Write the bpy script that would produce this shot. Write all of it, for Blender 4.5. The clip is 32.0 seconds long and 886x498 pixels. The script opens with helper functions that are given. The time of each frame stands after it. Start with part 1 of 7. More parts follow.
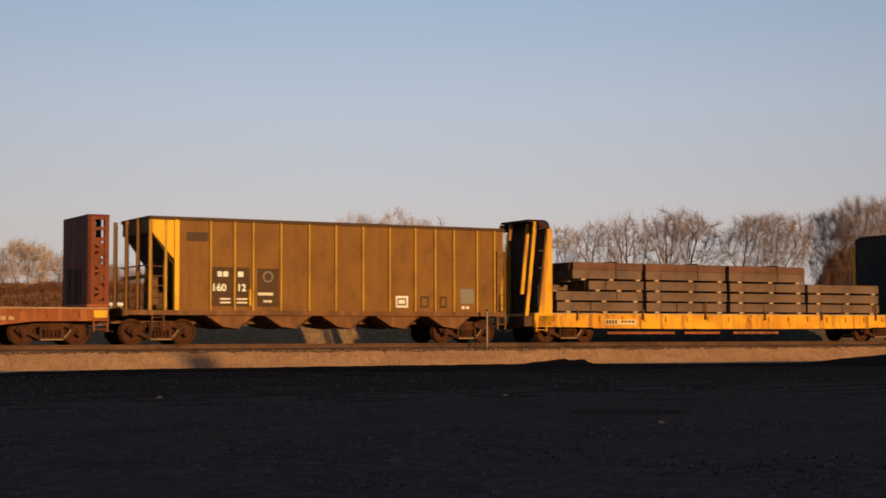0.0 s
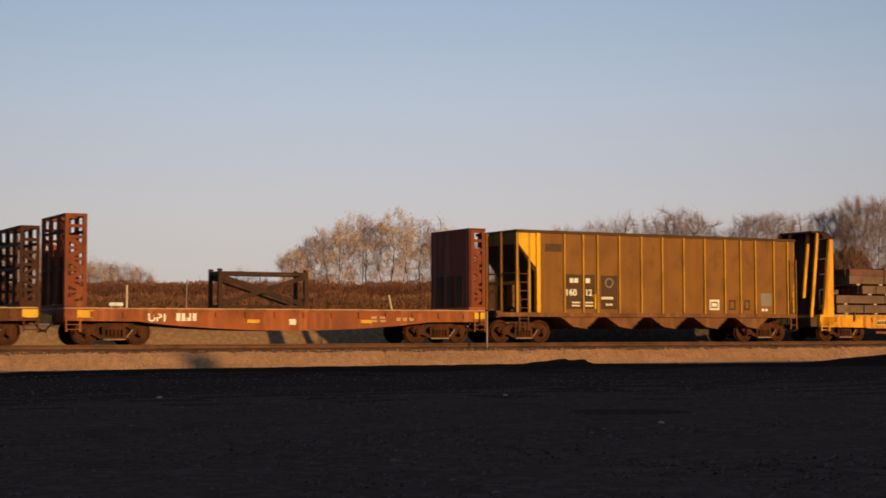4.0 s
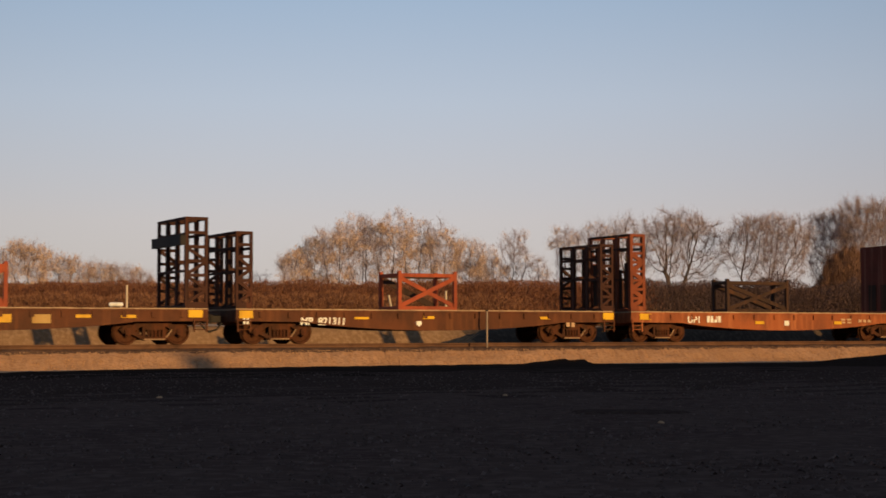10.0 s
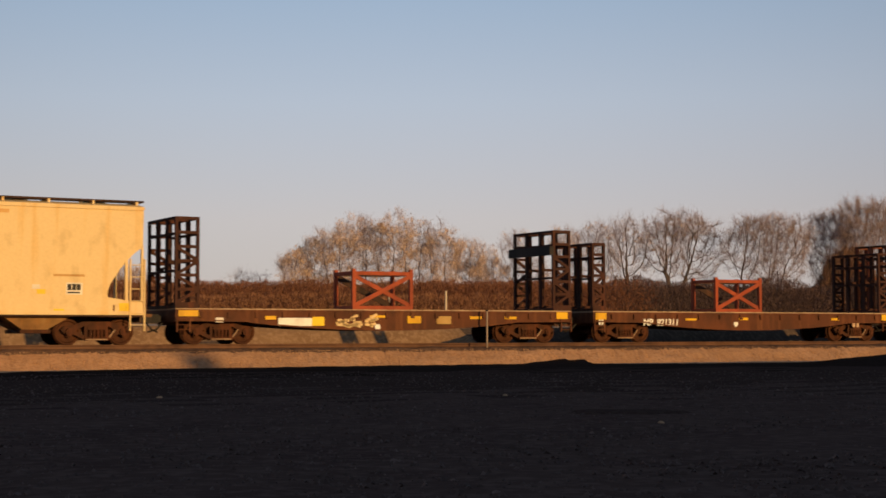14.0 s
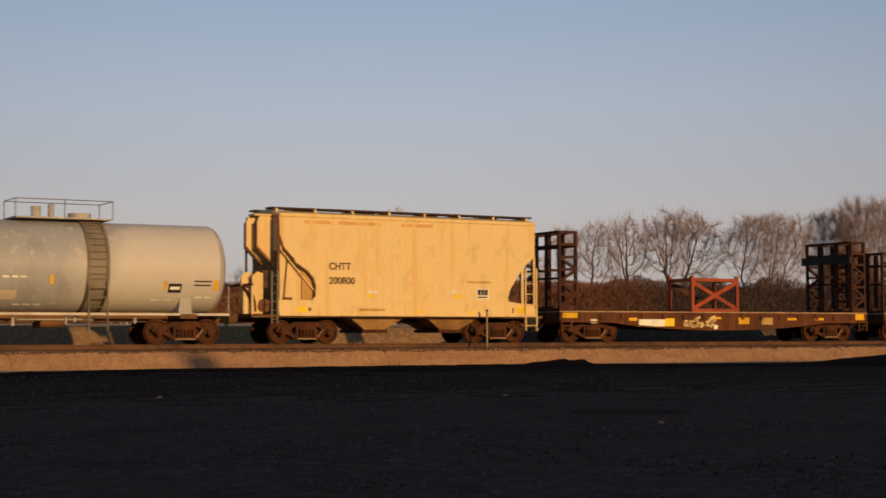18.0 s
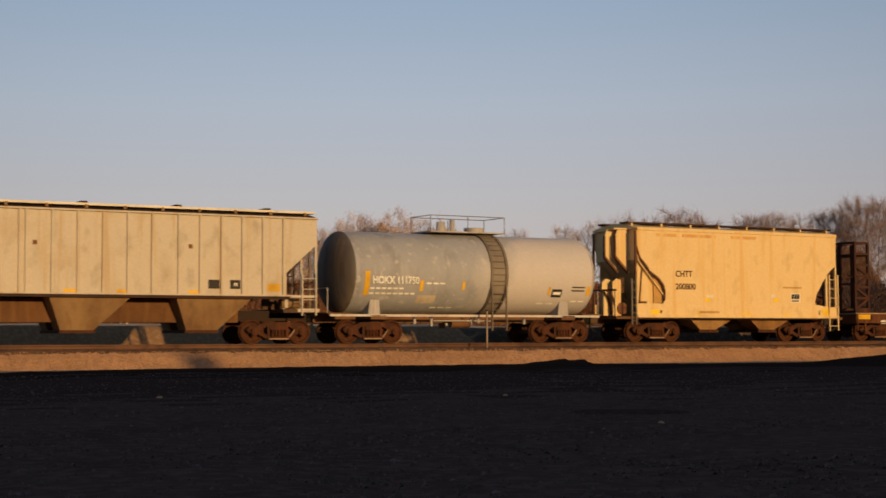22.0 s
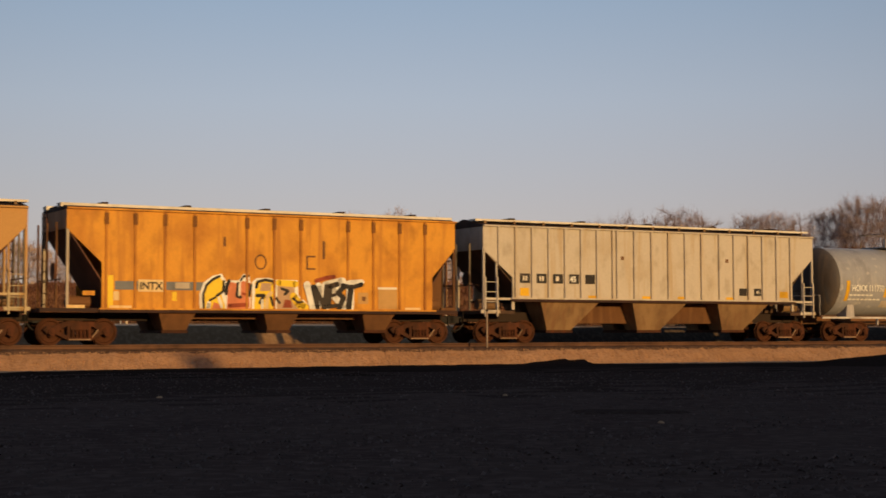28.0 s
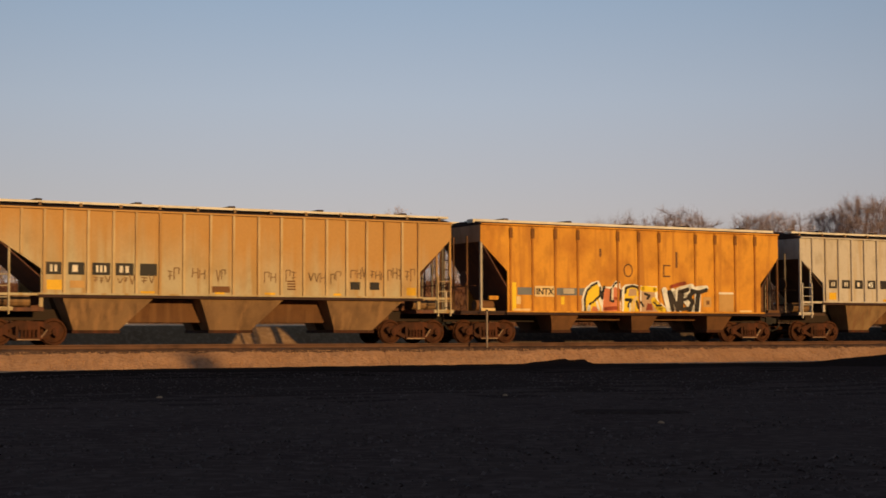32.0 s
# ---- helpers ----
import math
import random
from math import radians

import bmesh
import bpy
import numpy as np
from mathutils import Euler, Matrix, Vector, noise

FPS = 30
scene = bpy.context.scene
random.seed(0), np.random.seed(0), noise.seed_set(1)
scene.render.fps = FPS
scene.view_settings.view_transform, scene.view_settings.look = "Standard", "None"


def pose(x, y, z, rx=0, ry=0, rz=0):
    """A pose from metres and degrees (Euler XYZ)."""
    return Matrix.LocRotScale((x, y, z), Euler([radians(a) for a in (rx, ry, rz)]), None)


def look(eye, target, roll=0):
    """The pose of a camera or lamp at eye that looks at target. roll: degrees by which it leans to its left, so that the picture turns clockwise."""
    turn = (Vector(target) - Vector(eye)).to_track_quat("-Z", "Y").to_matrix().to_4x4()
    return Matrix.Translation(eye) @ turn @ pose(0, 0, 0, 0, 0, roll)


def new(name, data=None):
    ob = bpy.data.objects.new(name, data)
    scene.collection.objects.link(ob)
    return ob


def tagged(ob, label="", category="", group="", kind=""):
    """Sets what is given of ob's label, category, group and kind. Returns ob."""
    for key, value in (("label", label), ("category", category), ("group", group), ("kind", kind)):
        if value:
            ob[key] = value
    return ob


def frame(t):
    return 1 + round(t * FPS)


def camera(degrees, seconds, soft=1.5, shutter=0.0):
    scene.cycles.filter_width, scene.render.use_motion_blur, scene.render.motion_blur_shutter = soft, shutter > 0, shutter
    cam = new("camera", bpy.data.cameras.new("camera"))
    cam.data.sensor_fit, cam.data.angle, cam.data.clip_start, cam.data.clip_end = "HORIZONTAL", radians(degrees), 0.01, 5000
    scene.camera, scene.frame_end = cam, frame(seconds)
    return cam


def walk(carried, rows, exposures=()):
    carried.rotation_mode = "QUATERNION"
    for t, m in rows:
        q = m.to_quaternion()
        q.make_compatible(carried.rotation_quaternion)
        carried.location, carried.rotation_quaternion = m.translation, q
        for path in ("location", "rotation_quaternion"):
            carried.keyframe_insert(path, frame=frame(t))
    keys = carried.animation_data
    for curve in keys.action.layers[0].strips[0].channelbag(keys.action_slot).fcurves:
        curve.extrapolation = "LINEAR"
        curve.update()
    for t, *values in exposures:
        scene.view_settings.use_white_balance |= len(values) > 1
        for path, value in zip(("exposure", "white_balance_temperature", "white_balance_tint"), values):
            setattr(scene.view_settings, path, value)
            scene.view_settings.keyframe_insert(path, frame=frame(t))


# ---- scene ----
# World: rail top is z = 0, the camera stands at the origin and looks along +y.
TRACK = radians(29.4)                      # heading of the track, from +x towards +y
U = Vector((math.cos(TRACK), math.sin(TRACK), 0))
N = Vector((-math.sin(TRACK), math.cos(TRACK), 0))
HW = 1.45                                  # half width of the cars
C0 = Vector((0, 56.5, 0)) + HW * N         # point of the track's centre line
EYE = 0.24

cam = camera(31.84, 32.0, soft=1.6, shutter=0.5)
PITCH = 3.23
CAM = look((0, 0, EYE), (0, 100, EYE + 100 * math.tan(radians(PITCH))), -0.15)
walk(cam, [(0, CAM), (32, CAM)], [(0, 0.06, 6500, 10), (13, 0.06, 6500, 10), (15, -0.05, 6500, 10), (18, -0.13, 6500, 10), (32, -0.13, 6500, 10)])

# metres that the train has run, by the second
RUN = ((0, 0), (0.5, 1.70), (1, 3.53), (1.5, 5.34), (2, 7.05), (2.5, 8.87), (3, 10.59), (3.5, 12.39), (5.5, 19.82), (6, 21.60),
       (6.5, 23.48), (7, 25.51), (7.5, 27.34), (8, 29.13), (8.5, 30.90), (9, 32.90), (9.5, 34.65), (10, 36.56), (10.5, 38.30),
       (11, 40.32), (11.5, 42.20), (12, 43.81), (12.5, 45.79), (13, 47.53), (13.5, 49.55), (14, 51.21), (14.5, 53.31), (16.5, 60.83),
       (17, 62.79), (17.5, 64.55), (18, 66.48), (18.5, 68.37), (19, 70.28), (19.5, 72.22), (20, 74.03), (20.5, 75.97), (21, 77.94),
       (21.5, 79.88), (22, 81.66), (22.5, 83.60), (23, 85.40), (23.5, 87.33), (24, 89.16), (24.5, 91.15), (25, 93.24), (25.5, 95.15),
       (27.5, 102.86), (28, 104.55), (28.5, 106.68), (29, 108.53), (29.5, 110.60), (30, 112.29), (30.5, 114.38), (31, 116.21),
       (31.5, 118.29), (32, 119.99))

# ---- light ----
SUN_SIDE, SUN_UP = 1.4, 8.5               # degrees from the track's normal, and above the horizon
phi, elev = radians(SUN_SIDE), radians(SUN_UP)
SUN = (-N * math.cos(phi) + U * math.sin(phi)) * math.cos(elev) + Vector((0, 0, math.sin(elev)))
world = bpy.data.worlds.new("evening_sky")
scene.world = world
world.use_nodes = True
wn = world.node_tree
sky = wn.nodes.new("ShaderNodeTexSky")
sky.sky_type, sky.sun_disc = "NISHITA", False
sky.sun_elevation, sky.sun_rotation = elev, math.atan2(SUN.x, SUN.y)
sky.air_density, sky.dust_density, sky.ozone_density = 1.0, 0.6, 1.5
# evening haze: a soft band of grey-pink that thins out upwards, over the sky's own blue
sky_dir = wn.nodes.new("ShaderNodeTexCoord")
sky_sep = wn.nodes.new("ShaderNodeSeparateXYZ")
wn.links.new(sky_dir.outputs["Generated"], sky_sep.inputs[0])
haze = wn.nodes.new("ShaderNodeValToRGB")
wn.links.new(sky_sep.outputs["Z"], haze.inputs[0])
for pos, col in ((0.0, (0.475, 0.420, 0.432)), (0.075, (0.520, 0.466, 0.490)), (0.15, (0.440, 0.478, 0.572)), (0.26, (0.255, 0.378, 0.545)), (0.42, (0.15, 0.225, 0.345)), (0.65, (0.095, 0.145, 0.230)), (1.0, (0.075, 0.115, 0.185))):
    el = haze.color_ramp.elements.new(pos)
    el.color = (*col, 1)
for el in list(haze.color_ramp.elements)[::-1]:
    if el.position in (0.0, 1.0) and el.color[0] in (0.0, 1.0):
        haze.color_ramp.elements.remove(el)
sky_gain = wn.nodes.new("ShaderNodeVectorMath")
sky_gain.operation = "SCALE"
sky_gain.inputs["Scale"].default_value = 0.13
wn.links.new(sky.outputs[0], sky_gain.inputs[0])
sky_mix = wn.nodes.new("ShaderNodeMix")
sky_mix.data_type = "RGBA"
sky_mix.inputs[0].default_value = 0.85
wn.links.new(sky_gain.outputs[0], sky_mix.inputs[6])
wn.links.new(haze.outputs[0], sky_mix.inputs[7])
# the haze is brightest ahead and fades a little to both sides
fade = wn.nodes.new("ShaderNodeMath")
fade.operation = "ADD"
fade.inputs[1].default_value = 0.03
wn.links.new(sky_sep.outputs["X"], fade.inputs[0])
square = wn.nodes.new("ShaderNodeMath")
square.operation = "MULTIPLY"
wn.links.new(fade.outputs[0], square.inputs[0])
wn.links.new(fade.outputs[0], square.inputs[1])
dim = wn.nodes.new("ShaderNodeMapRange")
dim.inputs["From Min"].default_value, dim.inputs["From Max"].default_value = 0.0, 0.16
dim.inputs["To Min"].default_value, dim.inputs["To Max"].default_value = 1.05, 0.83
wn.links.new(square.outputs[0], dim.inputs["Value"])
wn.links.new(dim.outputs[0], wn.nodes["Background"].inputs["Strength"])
wn.links.new(sky_mix.outputs[2], wn.nodes["Background"].inputs["Color"])
sun = new("sun", bpy.data.lights.new("sun", "SUN"))
sun.data.energy, sun.data.angle, sun.data.color = 4.2, radians(0.6), (1.0, 0.63, 0.25)
sun.matrix_world = look(SUN * 100, (0, 0, 0))


# ---- materials ----
def shader(name):
    m = bpy.data.materials.new(name)
    m.use_nodes = True
    return m, m.node_tree.nodes, m.node_tree.links, m.node_tree.nodes["Principled BSDF"]


def noise_fac(nodes, links, coord, scale, lo, hi, stretch=(1, 1, 1), detail=5.0):
    mp = nodes.new("ShaderNodeMapping")
    mp.inputs["Scale"].default_value = stretch
    links.new(coord, mp.inputs["Vector"])
    n = nodes.new("ShaderNodeTexNoise")
    n.inputs["Scale"].default_value, n.inputs["Detail"].default_value = scale, detail
    links.new(mp.outputs[0], n.inputs["Vector"])
    r = nodes.new("ShaderNodeMapRange")
    r.inputs["From Min"].default_value, r.inputs["From Max"].default_value = lo, hi
    links.new(n.outputs["Fac"], r.inputs["Value"])
    return r.outputs[0], n.outputs["Fac"]


def mixed(nodes, links, fac, a, b):
    mx = nodes.new("ShaderNodeMix")
    mx.data_type = "RGBA"
    links.new(fac, mx.inputs[0])
    for sock, v in ((mx.inputs[6], a), (mx.inputs[7], b)):
        if isinstance(v, tuple):
            sock.default_value = (*v, 1)
        else:
            links.new(v, sock)
    return mx.outputs[2]


def paint(name, base, dirt, amount=0.5, streak=None, rough=0.6, metal=0.0, scale=0.7, bump=0.06, grain=14.0, spot=None, wash=None, pale_end=None):
    """Weathered paint or metal: broad dirt, upright streaks and a fine grain."""
    m, nodes, links, bsdf = shader(name)
    co = nodes.new("ShaderNodeTexCoord").outputs["Object"]
    broad, _ = noise_fac(nodes, links, co, scale, 0.58 - 0.25 * amount, 0.82 - 0.25 * amount)
    col = mixed(nodes, links, broad, base, dirt)
    worn, _ = noise_fac(nodes, links, co, scale * 3.1, 0.56 - 0.10 * amount, 0.92 - 0.10 * amount, (1, 1, 0.6), 8.0)
    col = mixed(nodes, links, worn, col, tuple(0.70 * c for c in dirt))
    if streak:
        st, _ = noise_fac(nodes, links, co, 1.0, 0.52, 0.66, (3.6, 3.6, 0.20), 7.0)
        col = mixed(nodes, links, st, col, streak)
    if spot:
        sp, _ = noise_fac(nodes, links, co, 3.0, 0.6, 0.68)
        col = mixed(nodes, links, sp, col, spot)
    if pale_end:
        # paler, raggedly, towards one end: wear, with the tank's highlight in the colour
        _, rough_edge = noise_fac(nodes, links, co, 0.7, 0.4, 0.6, (1, 1, 0.5), 6.0)
        along = nodes.new("ShaderNodeSeparateXYZ")
        links.new(co, along.inputs[0])
        shift = nodes.new("ShaderNodeMath")
        shift.operation = "MULTIPLY_ADD"
        shift.inputs[1].default_value = 7.0
        links.new(rough_edge, shift.inputs[0])
        links.new(along.outputs["X"], shift.inputs[2])
        fade_in = nodes.new("ShaderNodeMapRange")
        fade_in.inputs["From Min"].default_value, fade_in.inputs["From Max"].default_value = pale_end[0] + 3.5, pale_end[1] + 3.5
        fade_in.inputs["To Max"].default_value = 0.8
        links.new(shift.outputs[0], fade_in.inputs["Value"])
        col = mixed(nodes, links, fade_in.outputs[0], col, pale_end[2])
    if wash:
        # rust that has run down from the roof, ending in ragged tongues
        _, edge = noise_fac(nodes, links, co, 1.0, 0.4, 0.6, (2.6, 2.6, 0.16), 6.0)
        xyz = nodes.new("ShaderNodeSeparateXYZ")
        links.new(co, xyz.inputs[0])
        height = nodes.new("ShaderNodeMath")
        height.operation = "MULTIPLY_ADD"
        height.inputs[1].default_value = 3.0
        links.new(edge, height.inputs[0])
        tilt = nodes.new("ShaderNodeMath")
        tilt.operation = "MULTIPLY_ADD"
        tilt.inputs[1].default_value = 0.07
        links.new(xyz.outputs["X"], tilt.inputs[0])
        links.new(xyz.outputs["Z"], tilt.inputs[2])
        links.new(tilt.outputs[0], height.inputs[2])
        run = nodes.new("ShaderNodeMapRange")
        run.inputs["From Min"].default_value, run.inputs["From Max"].default_value = 3.4, 5.2
        run.inputs["To Max"].default_value = 0.95
        links.new(height.outputs[0], run.inputs["Value"])
        col = mixed(nodes, links, run.outputs[0], col, wash)
    fine, raw = noise_fac(nodes, links, co, grain, 0.25, 0.8)
    dark = nodes.new("ShaderNodeMix")
    dark.data_type, dark.blend_type = "RGBA", "MULTIPLY"
    dark.inputs[0].default_value = 0.12
    links.new(col, dark.inputs[6])
    links.new(fine, dark.inputs[7])
    links.new(dark.outputs[2], bsdf.inputs["Base Color"])
    bsdf.inputs["Roughness"].default_value, bsdf.inputs["Metallic"].default_value = rough, metal
    bsdf.inputs["Specular IOR Level"].default_value = 0.18
    b = nodes.new("ShaderNodeBump")
    b.inputs["Strength"].default_value, b.inputs["Distance"].default_value = bump, 0.02
    links.new(raw, b.inputs["Height"])
    links.new(b.outputs[0], bsdf.inputs["Normal"])
    return m


def earth(name, a, b, c, scale, fine, bump, dist=0.03, island=False, gloss=0.15):
    """Soil, gravel, bark or leaves: three colours by two noises."""
    m, nodes, links, bsdf = shader(name)
    co = nodes.new("ShaderNodeTexCoord").outputs["Object"]
    f1, _ = noise_fac(nodes, links, co, scale, 0.35, 0.65)
    f2, raw = noise_fac(nodes, links, co, fine, 0.45, 0.66)
    col = mixed(nodes, links, f2, mixed(nodes, links, f1, a, b), c)
    if island:
        g = nodes.new("ShaderNodeNewGeometry").outputs["Random Per Island"]
        col = mixed(nodes, links, g, col, a)
    links.new(col, bsdf.inputs["Base Color"])
    bsdf.inputs["Roughness"].default_value = 0.95
    bsdf.inputs["Specular IOR Level"].default_value = gloss
    bp = nodes.new("ShaderNodeBump")
    bp.inputs["Strength"].default_value, bp.inputs["Distance"].default_value = bump, dist
    links.new(raw, bp.inputs["Height"])
    links.new(bp.outputs[0], bsdf.inputs["Normal"])
    return m


M_ASPHALT = earth("dark_gravel", (0.077, 0.045, 0.037), (0.096, 0.058, 0.046), (0.124, 0.077, 0.062), 0.9, 7.0, 0.6, 0.03, gloss=0.0)
M_FLECK = earth("pale_gravel_fleck", (0.083, 0.051, 0.041), (0.124, 0.079, 0.065), (0.173, 0.113, 0.094), 2.0, 9.0, 0.4, 0.01, True)
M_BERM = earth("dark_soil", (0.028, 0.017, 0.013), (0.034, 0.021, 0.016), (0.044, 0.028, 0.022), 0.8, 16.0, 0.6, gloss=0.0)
M_MIDDARK = earth("mid_dark_gravel", (0.052, 0.030, 0.024), (0.062, 0.037, 0.030), (0.078, 0.049, 0.038), 0.5, 13.0, 0.45, 0.015, gloss=0.0)
M_STAIN = earth("rust_stained_ballast", (0.144, 0.078, 0.044), (0.108, 0.058, 0.034), (0.187, 0.109, 0.068), 0.5, 9.0, 1.0, 0.05)
M_BALLAST = earth("ballast", (0.413, 0.226, 0.116), (0.481, 0.273, 0.148), (0.345, 0.184, 0.093), 0.5, 9.0, 0.7, 0.04)
M_PALE = earth("pale_gravel", (0.42, 0.265, 0.158), (0.36, 0.23, 0.138), (0.30, 0.185, 0.11), 0.4, 9.0, 0.8, 0.04)
M_STONE = earth("ballast_stone", (0.453, 0.259, 0.140), (0.404, 0.228, 0.121), (0.345, 0.189, 0.098), 3.0, 9.0, 0.4, 0.02, True)
M_GRASS = earth("dry_grass", (0.48, 0.33, 0.21), (0.38, 0.25, 0.155), (0.58, 0.43, 0.30), 0.12, 3.0, 0.8, 0.1)
M_BANK = earth("dusty_bank", (0.225, 0.135, 0.074), (0.18, 0.106, 0.058), (0.27, 0.168, 0.098), 0.3, 5.0, 0.8, 0.06, gloss=0.0)
M_BRUSH = earth("dry_brush", (0.185, 0.082, 0.050), (0.145, 0.069, 0.044), (0.215, 0.096, 0.055), 0.10, 1.2, 0.6, 0.1, True, 0.0)
M_SHADEBANK = earth("shade_dark_bank", (0.085, 0.060, 0.045), (0.065, 0.047, 0.036), (0.11, 0.078, 0.058), 0.4, 5.0, 0.8, 0.06, gloss=0.0)
M_GREYBRUSH = earth("grey_brush", (0.092, 0.060, 0.056), (0.066, 0.048, 0.048), (0.118, 0.072, 0.062), 0.10, 1.2, 0.6, 0.1, True, 0.0)
M_TANBRUSH = earth("tan_brush", (0.235, 0.115, 0.066), (0.18, 0.088, 0.052), (0.29, 0.15, 0.088), 0.10, 1.2, 0.6, 0.1, True, 0.0)
M_WOODS = earth("far_woods", (0.13, 0.085, 0.06), (0.18, 0.12, 0.08), (0.09, 0.06, 0.045), 0.05, 0.8, 0.6, 0.3)
M_BARK = earth("bark", (0.085, 0.060, 0.047), (0.062, 0.045, 0.036), (0.12, 0.086, 0.066), 0.6, 6.0, 0.6)
M_BUSH = earth("bush_foliage", (0.165, 0.092, 0.064), (0.135, 0.078, 0.056), (0.20, 0.112, 0.076), 0.4, 3.0, 0.3, 0.03, True)
M_TWIG = earth("twigs", (0.275, 0.200, 0.190), (0.325, 0.235, 0.220), (0.215, 0.158, 0.150), 0.5, 4.0, 0.2, 0.02, True)
M_LEAF = earth("dry_leaves", (0.567, 0.389, 0.267), (0.657, 0.478, 0.348), (0.430, 0.294, 0.194), 0.4, 3.0, 0.2, 0.02, True)
M_RAIL = paint("rail_steel", (0.140, 0.070, 0.042), (0.084, 0.042, 0.028), 0.6, rough=0.7, metal=0.3)
M_TIE = earth("tie_wood", (0.10, 0.065, 0.045), (0.14, 0.09, 0.06), (0.07, 0.05, 0.04), 1.0, 12.0, 0.6)
M_STEEL = paint("truck_steel", (0.064, 0.024, 0.011), (0.039, 0.016, 0.009), 0.5, (0.096, 0.031, 0.013), 0.8, 0.1, 1.6)
P_HIGHLIGHT = paint("highlight_steel", (0.30, 0.19, 0.12), (0.17, 0.10, 0.06), 0.5, None, 0.6)
M_WHEEL = paint("wheel_rust", (0.077, 0.027, 0.011), (0.045, 0.016, 0.008), 0.55, None, 0.75, 0.2, 1.5)
M_BLACK = paint("black_iron", (0.022, 0.020, 0.020), (0.045, 0.035, 0.03), 0.5, None, 0.7, 0.1)
M_YELLOW = paint("yellow_patch", (0.72, 0.41, 0.018), (0.52, 0.28, 0.02), 0.45, None, 0.5)
M_WHITE = paint("white_lettering", (0.80, 0.78, 0.72), (0.55, 0.5, 0.42), 0.35, None, 0.6)
M_BOARD = paint("black_board", (0.030, 0.026, 0.024), (0.075, 0.05, 0.035), 0.4, None, 0.6)
M_PALEWOOD = paint("pale_weathered_wood", (0.50, 0.40, 0.29), (0.36, 0.28, 0.2), 0.4, None, 0.85)
M_POST = paint("galvanised_post", (0.45, 0.43, 0.40), (0.30, 0.27, 0.24), 0.5, None, 0.55, 0.4)
M_STAKE = paint("weathered_stake", (0.27, 0.205, 0.16), (0.18, 0.125, 0.09), 0.5, None, 0.7)
M_WALL = paint("shade_wall_grey", (0.10, 0.09, 0.085), (0.07, 0.065, 0.06), 0.5, None, 0.8)


# ---- shapes ----
def box(bm, x0, x1, y0, y1, z0, z1):
    v = [bm.verts.new(p) for p in ((x0, y0, z0), (x1, y0, z0), (x1, y1, z0), (x0, y1, z0), (x0, y0, z1), (x1, y0, z1), (x1, y1, z1), (x0, y1, z1))]
    for f in ((3, 2, 1, 0), (4, 5, 6, 7), (0, 1, 5, 4), (1, 2, 6, 5), (2, 3, 7, 6), (3, 0, 4, 7)):
        bm.faces.new([v[i] for i in f])
    return bm


def prism(bm, pts, y0, y1):
    """A plate with the outline pts, (x, z) counter-clockwise as seen from -y, from y0 to y1."""
    a = [bm.verts.new((x, y0, z)) for x, z in pts]
    b = [bm.verts.new((x, y1, z)) for x, z in pts]
    bm.faces.new(a)
    bm.faces.new(b[::-1])
    n = len(pts)
    for i in range(n):
        j = (i + 1) % n
        bm.faces.new((a[j], a[i], b[i], b[j]))
    return bm


def across(bm, pts, x0, x1):
    """A body with the outline pts, (y, z), drawn along x."""
    a = [bm.verts.new((x0, y, z)) for y, z in pts]
    b = [bm.verts.new((x1, y, z)) for y, z in pts]
    n = len(pts)
    bm.faces.new(a[::-1])
    bm.faces.new(b)
    for i in range(n):
        j = (i + 1) % n
        bm.faces.new((a[i], a[j], b[j], b[i]))
    return bm


def rod(bm, p, q, r, n=8, r2=None):
    p, q = Vector(p), Vector(q)
    d = (q - p).normalized()
    e = d.orthogonal().normalized()
    f = d.cross(e)
    rings = []
    for c, rr in ((p, r), (q, r if r2 is None else r2)):
        rings.append([bm.verts.new(c + rr * (math.cos(6.2832 * k / n) * e + math.sin(6.2832 * k / n) * f)) for k in range(n)])
    for k in range(n):
        j = (k + 1) % n
        bm.faces.new((rings[0][k], rings[0][j], rings[1][j], rings[1][k]))
    bm.faces.new(rings[0][::-1])
    bm.faces.new(rings[1])
    return bm


def beam(bm, p, q, w, t):
    """A flat bar from p to q, in an x-z plane: w wide, t thick along y."""
    p, q = Vector(p), Vector(q)
    d = (q - p).normalized()
    s = Vector((-d.z, 0, d.x)) * w / 2
    k = Vector((0, t / 2, 0))
    v = [bm.verts.new(c) for c in (p - s - k, p + s - k, p + s + k, p - s + k, q - s - k, q + s - k, q + s + k, q - s + k)]
    for f in ((0, 1, 2, 3), (7, 6, 5, 4), (4, 5, 1, 0), (5, 6, 2, 1), (6, 7, 3, 2), (7, 4, 0, 3)):
        bm.faces.new([v[i] for i in f])
    return bm


def mesh_of(name, bm, material, smooth=False):
    bmesh.ops.recalc_face_normals(bm, faces=bm.faces)
    me = bpy.data.meshes.new(name)
    bm.to_mesh(me)
    bm.free()
    me.materials.append(material)
    if smooth:
        me.polygons.foreach_set("use_smooth", [True] * len(me.polygons))
    return me


def part(name, bm, material, parent, label="", smooth=False):
    """One mesh object under a thing or a part."""
    ob = new(name, mesh_of(name, bm, material, smooth))
    ob.parent = parent
    return tagged(ob, label)


def piece(name, me, parent, m=None):
    ob = new(name, me)
    ob.parent = parent
    if m is not None:
        ob.matrix_basis = m
    return ob


def soup(name, verts, faces, material, parent=None):
    me = bpy.data.meshes.new(name)
    me.from_pydata(verts, [], faces)
    me.materials.append(material)
    ob = new(name, me)
    ob.parent = parent
    return ob


